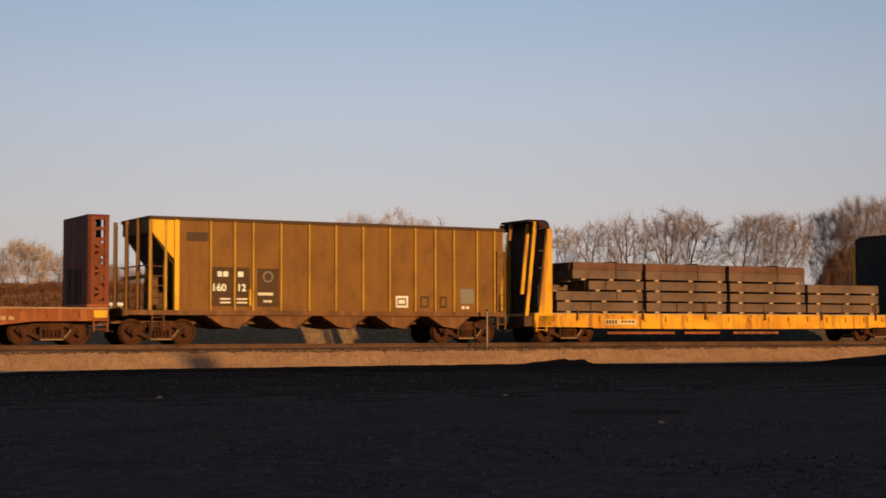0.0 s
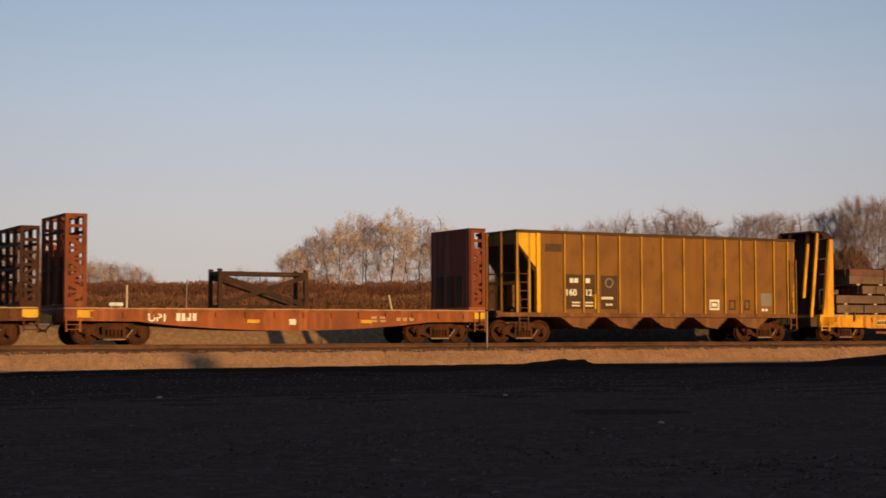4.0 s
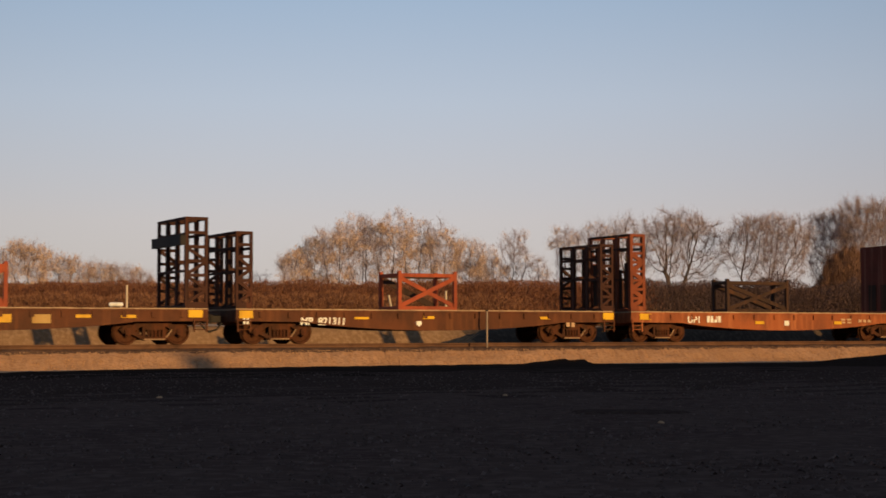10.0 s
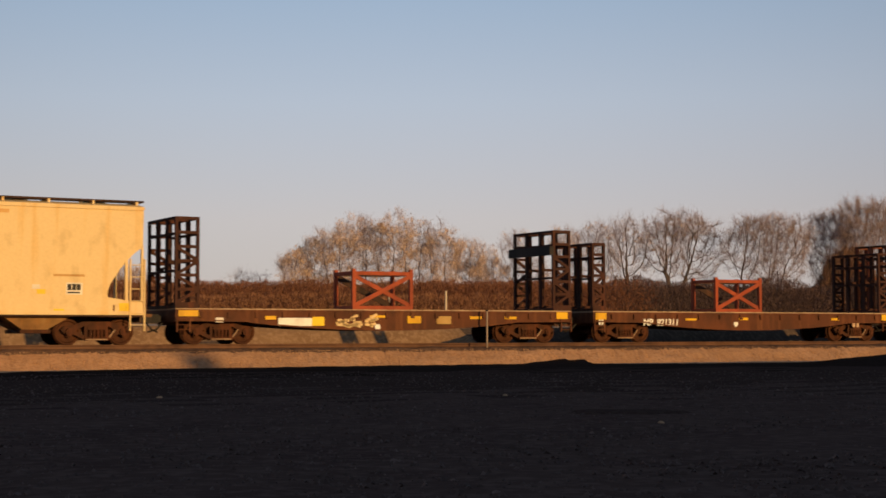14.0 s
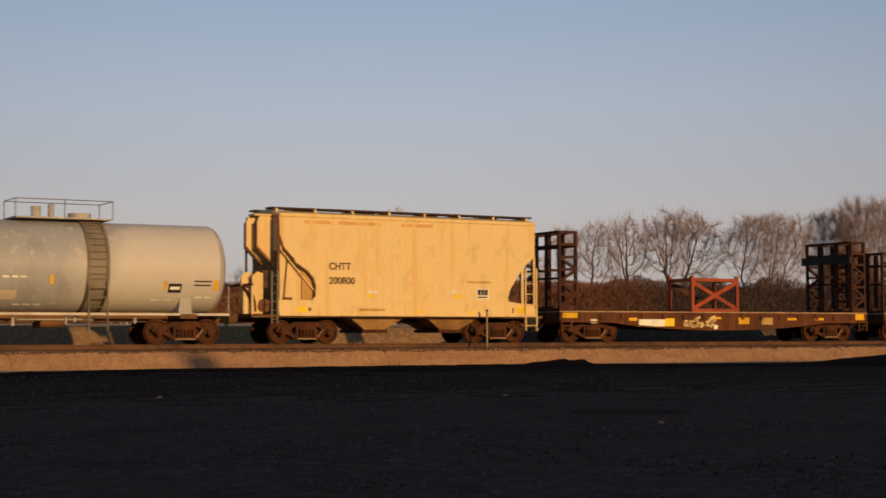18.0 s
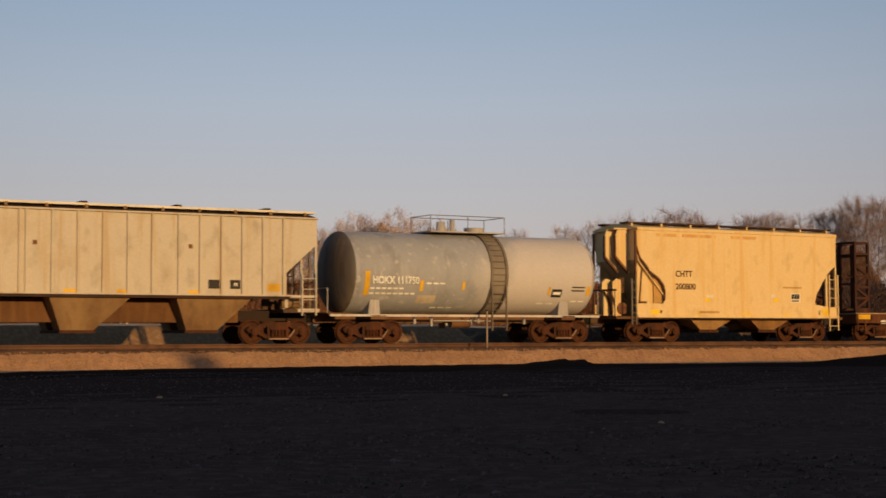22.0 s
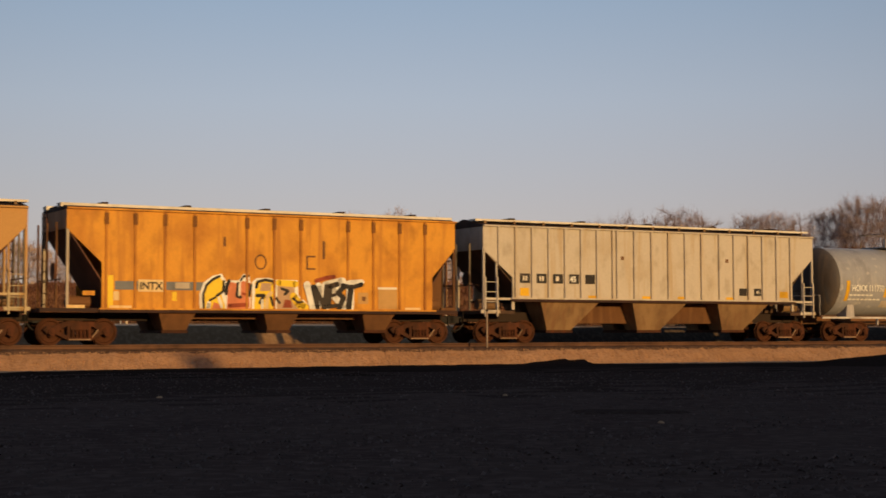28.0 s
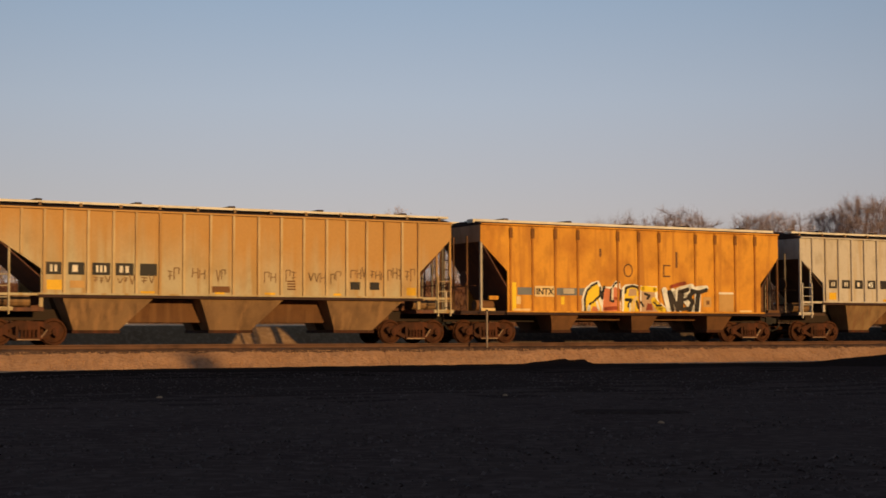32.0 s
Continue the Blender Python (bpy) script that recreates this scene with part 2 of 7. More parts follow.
def lettering(text, size, x, y, z, material, parent, name="lettering", squeeze=1.0, slant=0.0):
    cu = bpy.data.curves.new("lettering", "FONT")
    cu.body, cu.size, cu.extrude, cu.offset, cu.shear = text, size, 0.003, 0.026 * size, slant
    tmp = bpy.data.objects.new("lettering", cu)
    me = bpy.data.meshes.new_from_object(tmp)
    bpy.data.objects.remove(tmp)
    me.materials.clear()
    me.materials.append(material)
    ob = new(name, me)
    ob.parent = parent
    ob.matrix_basis = pose(x, y, z, 90, 0, 0) @ Matrix.Diagonal((squeeze, 1, 1, 1))
    return ob


def patch(parent, x0, x1, z0, z1, material, name="patch", y=-HW, t=0.008, label=""):
    return part(name, box(bmesh.new(), x0, x1, y - t, y + 0.001, z0, z1), material, parent, label)


def bars(parent, x0, x1, z0, z1, material, n, y=-HW, gap=0.35, t=0.008):
    """Writing too faint to read, as one strip of short bars."""
    bm = bmesh.new()
    step = (x1 - x0) / n
    for i in range(n):
        box(bm, x0 + i * step, x0 + (i + 1 - gap) * step, y - t, y + 0.001, z0, z1)
    return part("lettering", bm, material, parent)


# ---- train: rolling gear ----
MOVERS = []                                # thing, place along the train, sideways, height
WHEELSETS = []
R_WHEEL = 0.42


def wheelset_mesh():
    bm = bmesh.new()
    for side in (-1, 1):
        prof = ((0.06, 0.0), (0.10, 0.05), (0.16, 0.02), (0.33, 0.03), (0.37, -0.02), (0.42, -0.02), (0.42, 0.09), (0.45, 0.10), (0.45, 0.13), (0.36, 0.13), (0.33, 0.07), (0.10, 0.10), (0.06, 0.10))
        n, rings = 24, []
        for r, o in prof:
            y = side * (0.86 - o)
            rings.append([bm.verts.new((r * math.cos(6.28319 * k / n), y, r * math.sin(6.28319 * k / n))) for k in range(n)])
        for a, b in zip(rings, rings[1:]):
            for k in range(n):
                j = (k + 1) % n
                bm.faces.new((a[k], a[j], b[j], b[k]))
        for k in range(4):
            w = 1.5708 * k
            rod(bm, (0.22 * math.cos(w), side * 0.86, 0.22 * math.sin(w)), (0.22 * math.cos(w), side * 0.80, 0.22 * math.sin(w)), 0.04, 6)
    rod(bm, (0, -1.06, 0), (0, 1.06, 0), 0.075, 12)
    return mesh_of("wheelset", bm, M_WHEEL)


WHEELSET = wheelset_mesh()


def side_frame_mesh():
    bm = bmesh.new()
    # arched top member, sloping tension members and the two openings between them
    prism(bm, [(-1.17, 0.50), (-1.06, 0.37), (-0.72, 0.37), (-0.66, 0.46), (-0.42, 0.60), (0.42, 0.60), (0.66, 0.46), (0.72, 0.37), (1.06, 0.37), (1.17, 0.50),
               (1.06, 0.60), (0.75, 0.64), (0.45, 0.76), (-0.45, 0.76), (-0.75, 0.64), (-1.06, 0.60)], -0.07, 0.07)
    for k in (-1, 1):
        beam(bm, (k * 0.80, 0, 0.44), (k * 0.30, 0, 0.19), 0.13, 0.13)
        box(bm, k * 0.34 - 0.05, k * 0.34 + 0.05, -0.072, 0.072, 0.22, 0.62)
        beam(bm, (k * 0.90, 0, 0.34), (k * 0.94, 0, 0.26), 0.10, 0.12)
    for x in (-0.19, -0.065, 0.065, 0.19):
        for z in (0.25, 0.31, 0.37, 0.43):
            rod(bm, (x, -0.06, z), (x, -0.06, z + 0.035), 0.058, 8)
        rod(bm, (x, -0.06, 0.24), (x, -0.06, 0.50), 0.036, 6)
    box(bm, -0.29, 0.29, -0.12, 0.10, 0.49, 0.62)
    box(bm, -0.40, 0.40, -0.13, 0.10, 0.15, 0.24)
    return mesh_of("side_frame", bm, M_STEEL)


SIDE_FRAME = side_frame_mesh()
CAP = mesh_of("bearing_cap", rod(rod(bmesh.new(), (0, -0.10, 0), (0, 0.06, 0), 0.13, 12), (0, -0.13, 0), (0, -0.09, 0), 0.07, 10), M_STEEL)


def truck(car, x, base=1.78):
    bm = bmesh.new()
    box(bm, x - 0.22, x + 0.22, -1.0, 1.0, 0.42, 0.68)
    rod(bm, (x, 0, 0.66), (x, 0, 0.86), 0.22, 14)
    for d in (-0.55, 0.55):
        box(bm, x + d - 0.05, x + d + 0.05, -0.8, 0.8, 0.30, 0.42)
        for s in (-0.75, 0.75):
            box(bm, x + d * 0.85 - 0.04, x + d * 0.85 + 0.04, s - 0.08, s + 0.08, 0.25, 0.52)
    t = part("truck", bm, M_STEEL, car, "rust-brown cast steel truck")
    # lever and spring plank are coloured pale, to add highlights to the truck
    part("brake_lever", beam(bmesh.new(), (x + 0.42, -1.09, 0.24), (x + 0.62, -1.09, 0.50), 0.045, 0.03), P_HIGHLIGHT, t, "pale brake lever with its sunlit look in the colour")
    part("spring_plank", box(bmesh.new(), x - 0.36, x + 0.36, -1.145, -1.132, 0.155, 0.20), P_HIGHLIGHT, t)
    for y in (-1.0, 1.0):
        piece("side_frame", SIDE_FRAME, t, pose(x, y, 0, 0, 0, 0 if y < 0 else 180))
    for d in (-base / 2, base / 2):
        ws = piece("wheelset", WHEELSET, t, pose(x + d, 0, R_WHEEL))
        WHEELSETS.append((ws, x + d))
        for y in (-1.0, 1.0):
            piece("bearing_cap", CAP, t, pose(x + d, y * 1.07, R_WHEEL, 0, 0, 0 if y < 0 else 180))
    return t


def couplers(car, x0, x1):
    for x, s in ((x0, -1), (x1, 1)):
        bm = bmesh.new()
        box(bm, min(x, x + s * 0.42), max(x, x + s * 0.42), -0.10, 0.10, 0.76, 0.98)
        box(bm, min(x + s * 0.36, x + s * 0.62), max(x + s * 0.36, x + s * 0.62), -0.17, 0.15, 0.72, 1.02)
        part("coupler", bm, M_BLACK, car)
        bm = bmesh.new()
        pts = [Vector((x + s * 0.1, -0.42, 0.72)), Vector((x + s * 0.3, -0.40, 0.50)), Vector((x + s * 0.55, -0.25, 0.42))]
        for a, b in zip(pts, pts[1:]):
            rod(bm, a, b, 0.03, 6)
        part("air_hose", bm, M_BLACK, car)


def ladder(car, x0, x1, z0, z1, n, material, y=-HW - 0.06, name="ladder", r=0.016):
    bm = bmesh.new()
    for x in (x0, x1):
        box(bm, x - 0.025, x + 0.025, y - 0.02, y + 0.05, z0, z1)
    for i in range(n):
        z = z0 + (z1 - z0) * (i + 0.5) / n
        rod(bm, (x0, y, z), (x1, y, z), r, 6)
    return part(name, bm, material, car)


def end_ladder(car, x, y0, y1, z0, z1, n, material):
    bm = bmesh.new()
    for y in (y0, y1):
        box(bm, x - 0.02, x + 0.02, y - 0.025, y + 0.025, z0, z1)
    for i in range(n):
        z = z0 + (z1 - z0) * (i + 0.5) / n
        rod(bm, (x, y0, z), (x, y1, z), 0.016, 6)
    return part("end_ladder", bm, material, car)


def car_base(name, label, s0, s1, group=""):
    """The empty of a car that spans s0..s1 of the train; parts take x from the car's middle."""
    car = new(name)
    tagged(car, label, "freight car", "freight cars of the train")
    MOVERS.append((car, (s0 + s1) / 2, 0, 0))
    return car, (s0 + s1) / 2


# ---- train: flat cars ----
def lattice_post(x0, x1, y, z0, z1, material, parent, bays=6, label="", c=0.15, braced=True):
    """An upright lattice: two chords and the braces between them."""
    bm = bmesh.new()
    for x in (x0, x1 - c):
        box(bm, x, x + c, y - 0.6 * c, y + 0.6 * c, z0, z1)
    step = (z1 - z0 - 0.10) / bays
    for i in range(bays + 1):
        z = z0 + i * step
        box(bm, x0 + c, x1 - c, y - 0.07, y + 0.07, z, z + 0.10)
    for i in range(bays - 2 if braced else 0):
        a, b = z0 + i * step + 0.10, z0 + (i + 1) * step
        if i % 2:
            a, b = b, a
        beam(bm, (x0 + c, y, a), (x1 - c, y, b), 0.17 if c > 0.1 else 0.10, 0.10)
    return part("lattice_post", bm, material, parent, label)


def lattice_bulkhead(car, x0, x1, z0, z1, material, inner, dark_beam=False, plated=False):
    body = part("bulkhead", box(bmesh.new(), x0, x1, -HW, HW, z0, z0 + 0.10), material, car, "rusty lattice steel bulkhead")
    ys = (-HW + 0.09, -0.48, 0.48, HW - 0.09)
    for i, y in enumerate(ys):
        rim = i in (0, 3)
        lattice_post(x0, x1, y, z0 + 0.10, z1, material if rim or plated else inner, body, (8 if plated else 6) if rim else 2, c=0.13 if plated or not rim else 0.095, braced=rim)
    for z, h in ((z1 - 0.09, 0.09), (z1 - 0.62, 0.09), (z0 + 1.2, 0.08)):
        for x in (x0, x1 - 0.08)[:1 if z < z1 - 1 else 2]:
            part("cross_beam", box(bmesh.new(), x, x + 0.08, -HW + 0.18, HW - 0.18, z, z + h), inner, body)
    # lower half planked on the load side
    x = x0 + 0.08
    for k in range(5 if plated else 0):
        y = -HW + 0.2 + k * 0.53
        part("plate", box(bmesh.new(), x, x + 0.05, y, y + 0.34, z0 + 0.12, z0 + 1.9 - 0.25 * (k % 2)), inner, body)
    if dark_beam:
        part("dunnage_beam", box(bmesh.new(), x0 - 0.20, x0 - 0.01, -HW - 0.05, HW, z1 - 0.95, z1 - 0.62), M_BLACK, body, "dark timber beam across the bulkhead")
    return body


def flat_car(label, s0, s1, paintwork, deckwood, belly=(0.42, 0.74), zt=1.20):
    car, mid = car_base("flat_car", label, s0, s1)
    h = (s1 - s0) / 2
    e, b = belly
    for y0, y1 in ((-HW, -HW + 0.10), (HW - 0.10, HW)):
        bm = bmesh.new()
        low = [(-h, zt - e), (-h + 2.5, zt - e - 0.02)]
        low += [(c, zt - e - 0.05 - (b - e - 0.05) * math.cos(c / (h - 2.7) * 1.5708) ** 0.8) for c in ((h - 2.75) * (k - 6) / 6 for k in range(13))]
        low += [(h - 2.5, zt - e - 0.02), (h, zt - e)]
        prism(bm, low + [(h, zt - 0.03), (-h, zt - 0.03)], y0, y1)
        yy = y0 - 0.03 if y0 < 0 else y1
        box(bm, -h, h, yy, yy + 0.03, zt - 0.10, zt - 0.03)
        for p, q in zip(low, low[1:]):
            beam(bm, (p[0], yy + 0.015, p[1] + 0.025), (q[0], yy + 0.015, q[1] + 0.025), 0.05, 0.05)
        part("side_sill", bm, paintwork, car)
    # deck of cross planks
    bm = bmesh.new()
    random.seed(int(abs(s0) * 10))
    x, plank = -h, 0.24
    while x < h - 0.05:
        w = min(plank, h - x)
        box(bm, x + 0.004, x + w - 0.004, -HW + 0.01, HW - 0.01, zt - 0.05, zt + 0.004 + 0.012 * random.random())
        x += plank
    part("deck", bm, deckwood, car, "worn grey-tan plank deck")
    part("centre_sill", box(bmesh.new(), -h, h, -0.30, 0.30, zt - 0.55, zt - 0.06), paintwork, car)
    for x in (-h, h - 0.12):
        part("end_sill", box(bmesh.new(), x, x + 0.12, -HW + 0.1, HW - 0.1, zt - 0.45, zt - 0.05), paintwork, car)
    # stake pockets and cross bearers
    n = int(2 * h / 1.05)
    for i in range(n):
        x = -h + 0.9 + i * (2 * h - 1.8) / (n - 1)
        part("stake_pocket", box(bmesh.new(), x - 0.07, x + 0.07, -HW - 0.07, -HW - 0.001, zt - 0.30, zt - 0.11), paintwork, car)
    for i in range(6):
        x = -h + 3.2 + i * (2 * h - 6.4) / 5
        part("cross_bearer", box(bmesh.new(), x - 0.06, x + 0.06, -HW + 0.1, HW - 0.1, zt - 0.5, zt - 0.06), paintwork, car)
    part("brake_cylinder", rod(bmesh.new(), (-1.2, 0.65, 0.66), (-0.3, 0.65, 0.66), 0.16, 12), M_BLACK, car)
    for x in (-h + 1.75, h - 1.75):
        truck(car, x)
    couplers(car, -h, h)
    for x, s in ((-h + 0.05, 1), (h - 0.5, -1)):
        ladder(car, x, x + 0.45, 0.42, zt - 0.3, 3, paintwork, -HW - 0.04, "sill_step")
    return car, mid, h


def rack(label, s, width, material, x0, x1, z0, z1):
    """An open box frame of steel with crossed braces, standing on a deck."""
    ob = new("steel_rack")
    tagged(ob, label, "steel rack", "racks on the flat cars")
    mid = (x0 + x1) / 2
    MOVERS.append((ob, s + mid, 0, z0))
    l, w, h = (x1 - x0) / 2, width / 2, z1 - z0
    c = 0.13
    for x in (-l, l - c):
        for y in (-w, w - c):
            part("corner_post", box(bmesh.new(), x, x + c, y, y + c, 0, h + 0.08), material, ob)
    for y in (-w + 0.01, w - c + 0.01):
        # far side takes a darker brown, with its shade put into the colour
        mat = material if y < 0 else P_RUST_SHADE
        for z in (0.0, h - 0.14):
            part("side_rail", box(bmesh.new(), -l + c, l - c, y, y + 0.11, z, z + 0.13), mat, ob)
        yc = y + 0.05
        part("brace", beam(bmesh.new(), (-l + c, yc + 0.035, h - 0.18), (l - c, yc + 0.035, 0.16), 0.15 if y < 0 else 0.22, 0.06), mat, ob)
        if y < 0:
            part("brace", beam(bmesh.new(), (-l + c, yc - 0.03, 0.16), (l - c, yc - 0.03, h - 0.18), 0.15, 0.06), mat, ob)
    for x in (-l + 0.01, l - c + 0.01):
        for z in (0.0, h - 0.14):
            part("end_rail", box(bmesh.new(), x, x + 0.11, -w + c, w - c, z, z + 0.13), material, ob)
    return ob


# ---- train: hoppers ----
def covered_hopper(label, s0, s1, skin, under, roofing, endmat, zb, zt, rib_at, left, right, bays, inset=0.0, sill_low=1.2, board=(0.19, 0.265), dark_trim=None, inner=0.74, ladders=True, ribmat=None, wallmat=None, rib=0.09):
    """A covered hopper: ribbed sides cut back at the ends (depth, height, foot of each cut), hatches on the roof and discharge bays below.
    Ribs and bays are given by their places along the train."""
    car, mid = car_base("covered_hopper_car", label, s0, s1)
    h = (s1 - s0) / 2
    dark_trim = dark_trim or endmat
    ribmat, wallmat = ribmat or skin, wallmat or endmat
    (tl, hl, fl), (tr, hr, fr) = left, right
    e0, e1 = -h + 0.15 + inset, h - 0.15
    # side sheets, cut back under the sloping ends
    for y0, y1 in ((-HW, -HW + 0.04), (HW - 0.04, HW)):
        part("side_sheet", prism(bmesh.new(), [(e0 + tl, zb), (e1 - tr, zb), (e1 - tr, zb + fr), (e1, zb + hr), (e1, zt), (e0, zt), (e0, zb + hl), (e0 + tl, zb + fl)], y0, y1), skin, car)
    # ribs
    for s in rib_at:
        x = s - mid
        if not e0 + 0.05 < x < e1 - 0.05:
            continue
        z = zb
        if x < e0 + tl:
            z = zb + fl + (hl - fl) * (1 - (x - e0) / tl)
        if x > e1 - tr:
            z = zb + fr + (hr - fr) * (1 - (e1 - x) / tr)
        for y0, y1 in ((-HW - rib, -HW - 0.001), (HW + 0.001, HW + rib)):
            part("rib", box(bmesh.new(), x - 0.04, x + 0.04, y0, y1, z + 0.02, zt - 0.036), ribmat, car)
    # top and bottom chords
    for y0, y1 in ((-HW - 0.10, -HW + 0.05), (HW - 0.05, HW + 0.10)):
        part("top_chord", box(bmesh.new(), e0, e1, y0, y1, zt - 0.035, zt + 0.02), skin, car)
        part("bottom_chord", box(bmesh.new(), e0 + tl - 0.1, e1 - tr + 0.1, y0 - 0.02 if y0 < 0 else y0, y1 if y0 < 0 else y1 + 0.02, zb - 0.025, zb + 0.03), skin, car)
        part("chord_flange", box(bmesh.new(), e0 + tl - 0.1, e1 - tr + 0.1, y0 - 0.012 if y0 < 0 else y0, y1 if y0 < 0 else y1 + 0.012, zb - 0.12, zb - 0.027), dark_trim, car)
    # sloping end sheets and upper end walls
    for e, t, th, tf, s in ((e0, tl, hl, fl, 1), (e1, tr, hr, fr, -1)):
        t0 = 0.05
        pts = [(e + s * (t + 0.6), zb), (e + s * (t + 0.6 + t0), zb), (e + s * (t0 + 0.02), zb + th), (e + s * 0.02, zb + th)]
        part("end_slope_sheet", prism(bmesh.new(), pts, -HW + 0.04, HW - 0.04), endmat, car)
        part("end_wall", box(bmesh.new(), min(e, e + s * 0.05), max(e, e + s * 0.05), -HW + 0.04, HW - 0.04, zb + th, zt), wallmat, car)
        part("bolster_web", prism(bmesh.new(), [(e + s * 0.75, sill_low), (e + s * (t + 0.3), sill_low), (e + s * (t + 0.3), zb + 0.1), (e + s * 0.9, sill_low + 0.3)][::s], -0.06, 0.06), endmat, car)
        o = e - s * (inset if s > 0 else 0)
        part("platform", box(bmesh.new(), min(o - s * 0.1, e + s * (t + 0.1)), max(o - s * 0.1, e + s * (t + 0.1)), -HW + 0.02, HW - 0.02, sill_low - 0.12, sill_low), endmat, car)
        for y in (-HW, HW - 0.09):
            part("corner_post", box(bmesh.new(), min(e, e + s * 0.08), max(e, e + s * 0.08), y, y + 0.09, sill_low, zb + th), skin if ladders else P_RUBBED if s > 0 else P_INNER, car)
            if ladders:
                part("strut", box(bmesh.new(), min(e + s * 0.56, e + s * 0.62), max(e + s * 0.56, e + s * 0.62), y + 0.01, y + 0.07, sill_low, zb + tf + (th - tf) * (1 - 0.6 / t)), skin, car)
        part("air_reservoir", rod(bmesh.new(), (e + s * 0.25, -0.55, sill_low + 0.24), (e + s * (t - 0.15), -0.55, sill_low + 0.24), 0.2, 12), under, car)
        a = (min(e + s * 0.06, e + s * 0.58), max(e + s * 0.06, e + s * 0.58))
        if ladders:
            ladder(car, a[0], a[1], 0.98, zb + 0.78, 4, skin)
            part("foot_rail", box(bmesh.new(), min(e, e + s * (t + 0.05)), max(e, e + s * (t + 0.05)), -HW - 0.03, -HW + 0.05, zb - 0.06, zb + 0.02), skin, car)
            part("foot_post", box(bmesh.new(), min(e + s * (t - 0.05), e + s * (t + 0.07)), max(e + s * (t - 0.05), e + s * (t + 0.07)), -HW - 0.02, -HW + 0.05, zb - 0.42, zb - 0.061), skin, car)
        else:
            part("foot_shelf", box(bmesh.new(), min(e, e + s * 0.6), max(e, e + s * 0.6), -HW - 0.04, -HW + 0.1, sill_low + 0.02, sill_low + 0.12), P_CREAM if s > 0 else P_INNER, car)
            part("brake_lever", box(bmesh.new(), min(e + s * 0.7, e + s * 1.1), max(e + s * 0.7, e + s * 1.1), -0.9, -0.8, sill_low + 0.45, sill_low + 0.60), skin, car)
        for i, y in enumerate((-0.62, 0.28, 1.18)):
            o2 = e - s * (0.10 + 0.06 * i)
            part("end_upright", box(bmesh.new(), o2 - 0.03, o2 + 0.03, y - 0.03, y + 0.03, sill_low, zb + th + 0.25), P_LADDER if ladders else P_UNDER, car)
        end_ladder(car, e - s * 0.07, HW - 0.75, HW - 0.25, sill_low, zt, 9, endmat)
        part("grab_rail", rod(bmesh.new(), (e - s * 0.12, -HW + 0.2, sill_low + 0.95), (e - s * 0.12, HW - 0.2, sill_low + 0.95), 0.02, 6), endmat, car)
        reach = 0.72 if ladders else t + 0.1
        part("side_sill", box(bmesh.new(), min(o - s * 0.1, e + s * reach), max(o - s * 0.1, e + s * reach), -HW - 0.01, -HW + 0.06, sill_low - 0.10, sill_low + 0.02), skin if ladders else dark_trim, car)
    # roof: shallow vault, walkway and hatches
    hump = 0.30 if board[0] > 0.1 else 0.14
    prof = [(-HW - 0.05, zt), (-1.1, zt + 0.10), (-0.6, zt + 0.04 + 0.5 * hump), (0, zt + hump), (0.6, zt + 0.04 + 0.5 * hump), (1.1, zt + 0.10), (HW + 0.05, zt), (HW, zt - 0.04), (-HW, zt - 0.04)]
    # vault coloured dark, with the shade under the running boards put in
    part("roof", across(bmesh.new(), prof, e0 - 0.02, e1 + 0.02), dark_trim, car)
    for y in (-0.85, 0.85):
        part("running_board", box(bmesh.new(), e0 - 0.1, e1 + 0.1, y - 0.22, y + 0.22, zt + board[0], zt + board[1]), roofing, car)
    nb = 13
    for i in range(nb):
        x = e0 + 0.3 + (e1 - e0 - 0.6) * i / (nb - 1)
        part("walk_bracket", box(bmesh.new(), x - 0.045, x + 0.045, -1.12, 1.12, zt + 0.03, zt + board[0] + 0.02), P_BAYGREY, car)
    for i in range(5):
        x = e0 + (e1 - e0) * (i + 0.5) / 5
        part("hatch", box(bmesh.new(), x - 1.05, x + 1.05, -0.42, 0.42, zt + 0.13, zt + board[1] + 0.02), roofing, car)
        part("hatch_latch", box(bmesh.new(), x - 0.14, x + 0.06, -1.0, -0.35, zt + board[1] - 0.02, zt + board[1] + 0.07), dark_trim, car)
    # discharge bays, with the inner sheets seen between them
    for a, b, c, d in bays:
        a, b, c, d = a - mid, b - mid, c - mid, d - mid
        for side in (-1, 1):
            bm = bmesh.new()
            v0 = [bm.verts.new((x, side * y, zb - 0.10)) for x, y in ((a, HW - 0.03), (b, HW - 0.03), (b, 0.25), (a, 0.25))]
            v1 = [bm.verts.new((x, side * y, 0.48)) for x, y in ((c, 1.12), (d, 1.12), (d, 0.35), (c, 0.35))]
            for k in range(4):
                j = (k + 1) % 4
                bm.faces.new((v0[k], v0[j], v1[j], v1[k])[::-side])
            bm.faces.new(v1[::-side])
            bm.faces.new(v0[::side])
            part("discharge_bay", bm, under, car)
        part("outlet_gate", box(bmesh.new(), c - 0.05, d + 0.05, -1.15, 1.15, 0.38, 0.48), M_STEEL, car)
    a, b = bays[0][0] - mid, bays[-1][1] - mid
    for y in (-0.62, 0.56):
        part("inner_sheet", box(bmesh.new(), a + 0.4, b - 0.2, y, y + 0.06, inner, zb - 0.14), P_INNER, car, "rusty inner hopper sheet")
    part("centre_sill", box(bmesh.new(), -h, h, -0.22, 0.22, 0.80, 1.16), P_DARKSILL, car)
    for x in (-h + 1.45, h - 1.45):
        truck(car, x)
    couplers(car, -h, h)
    wheel = bmesh.new()
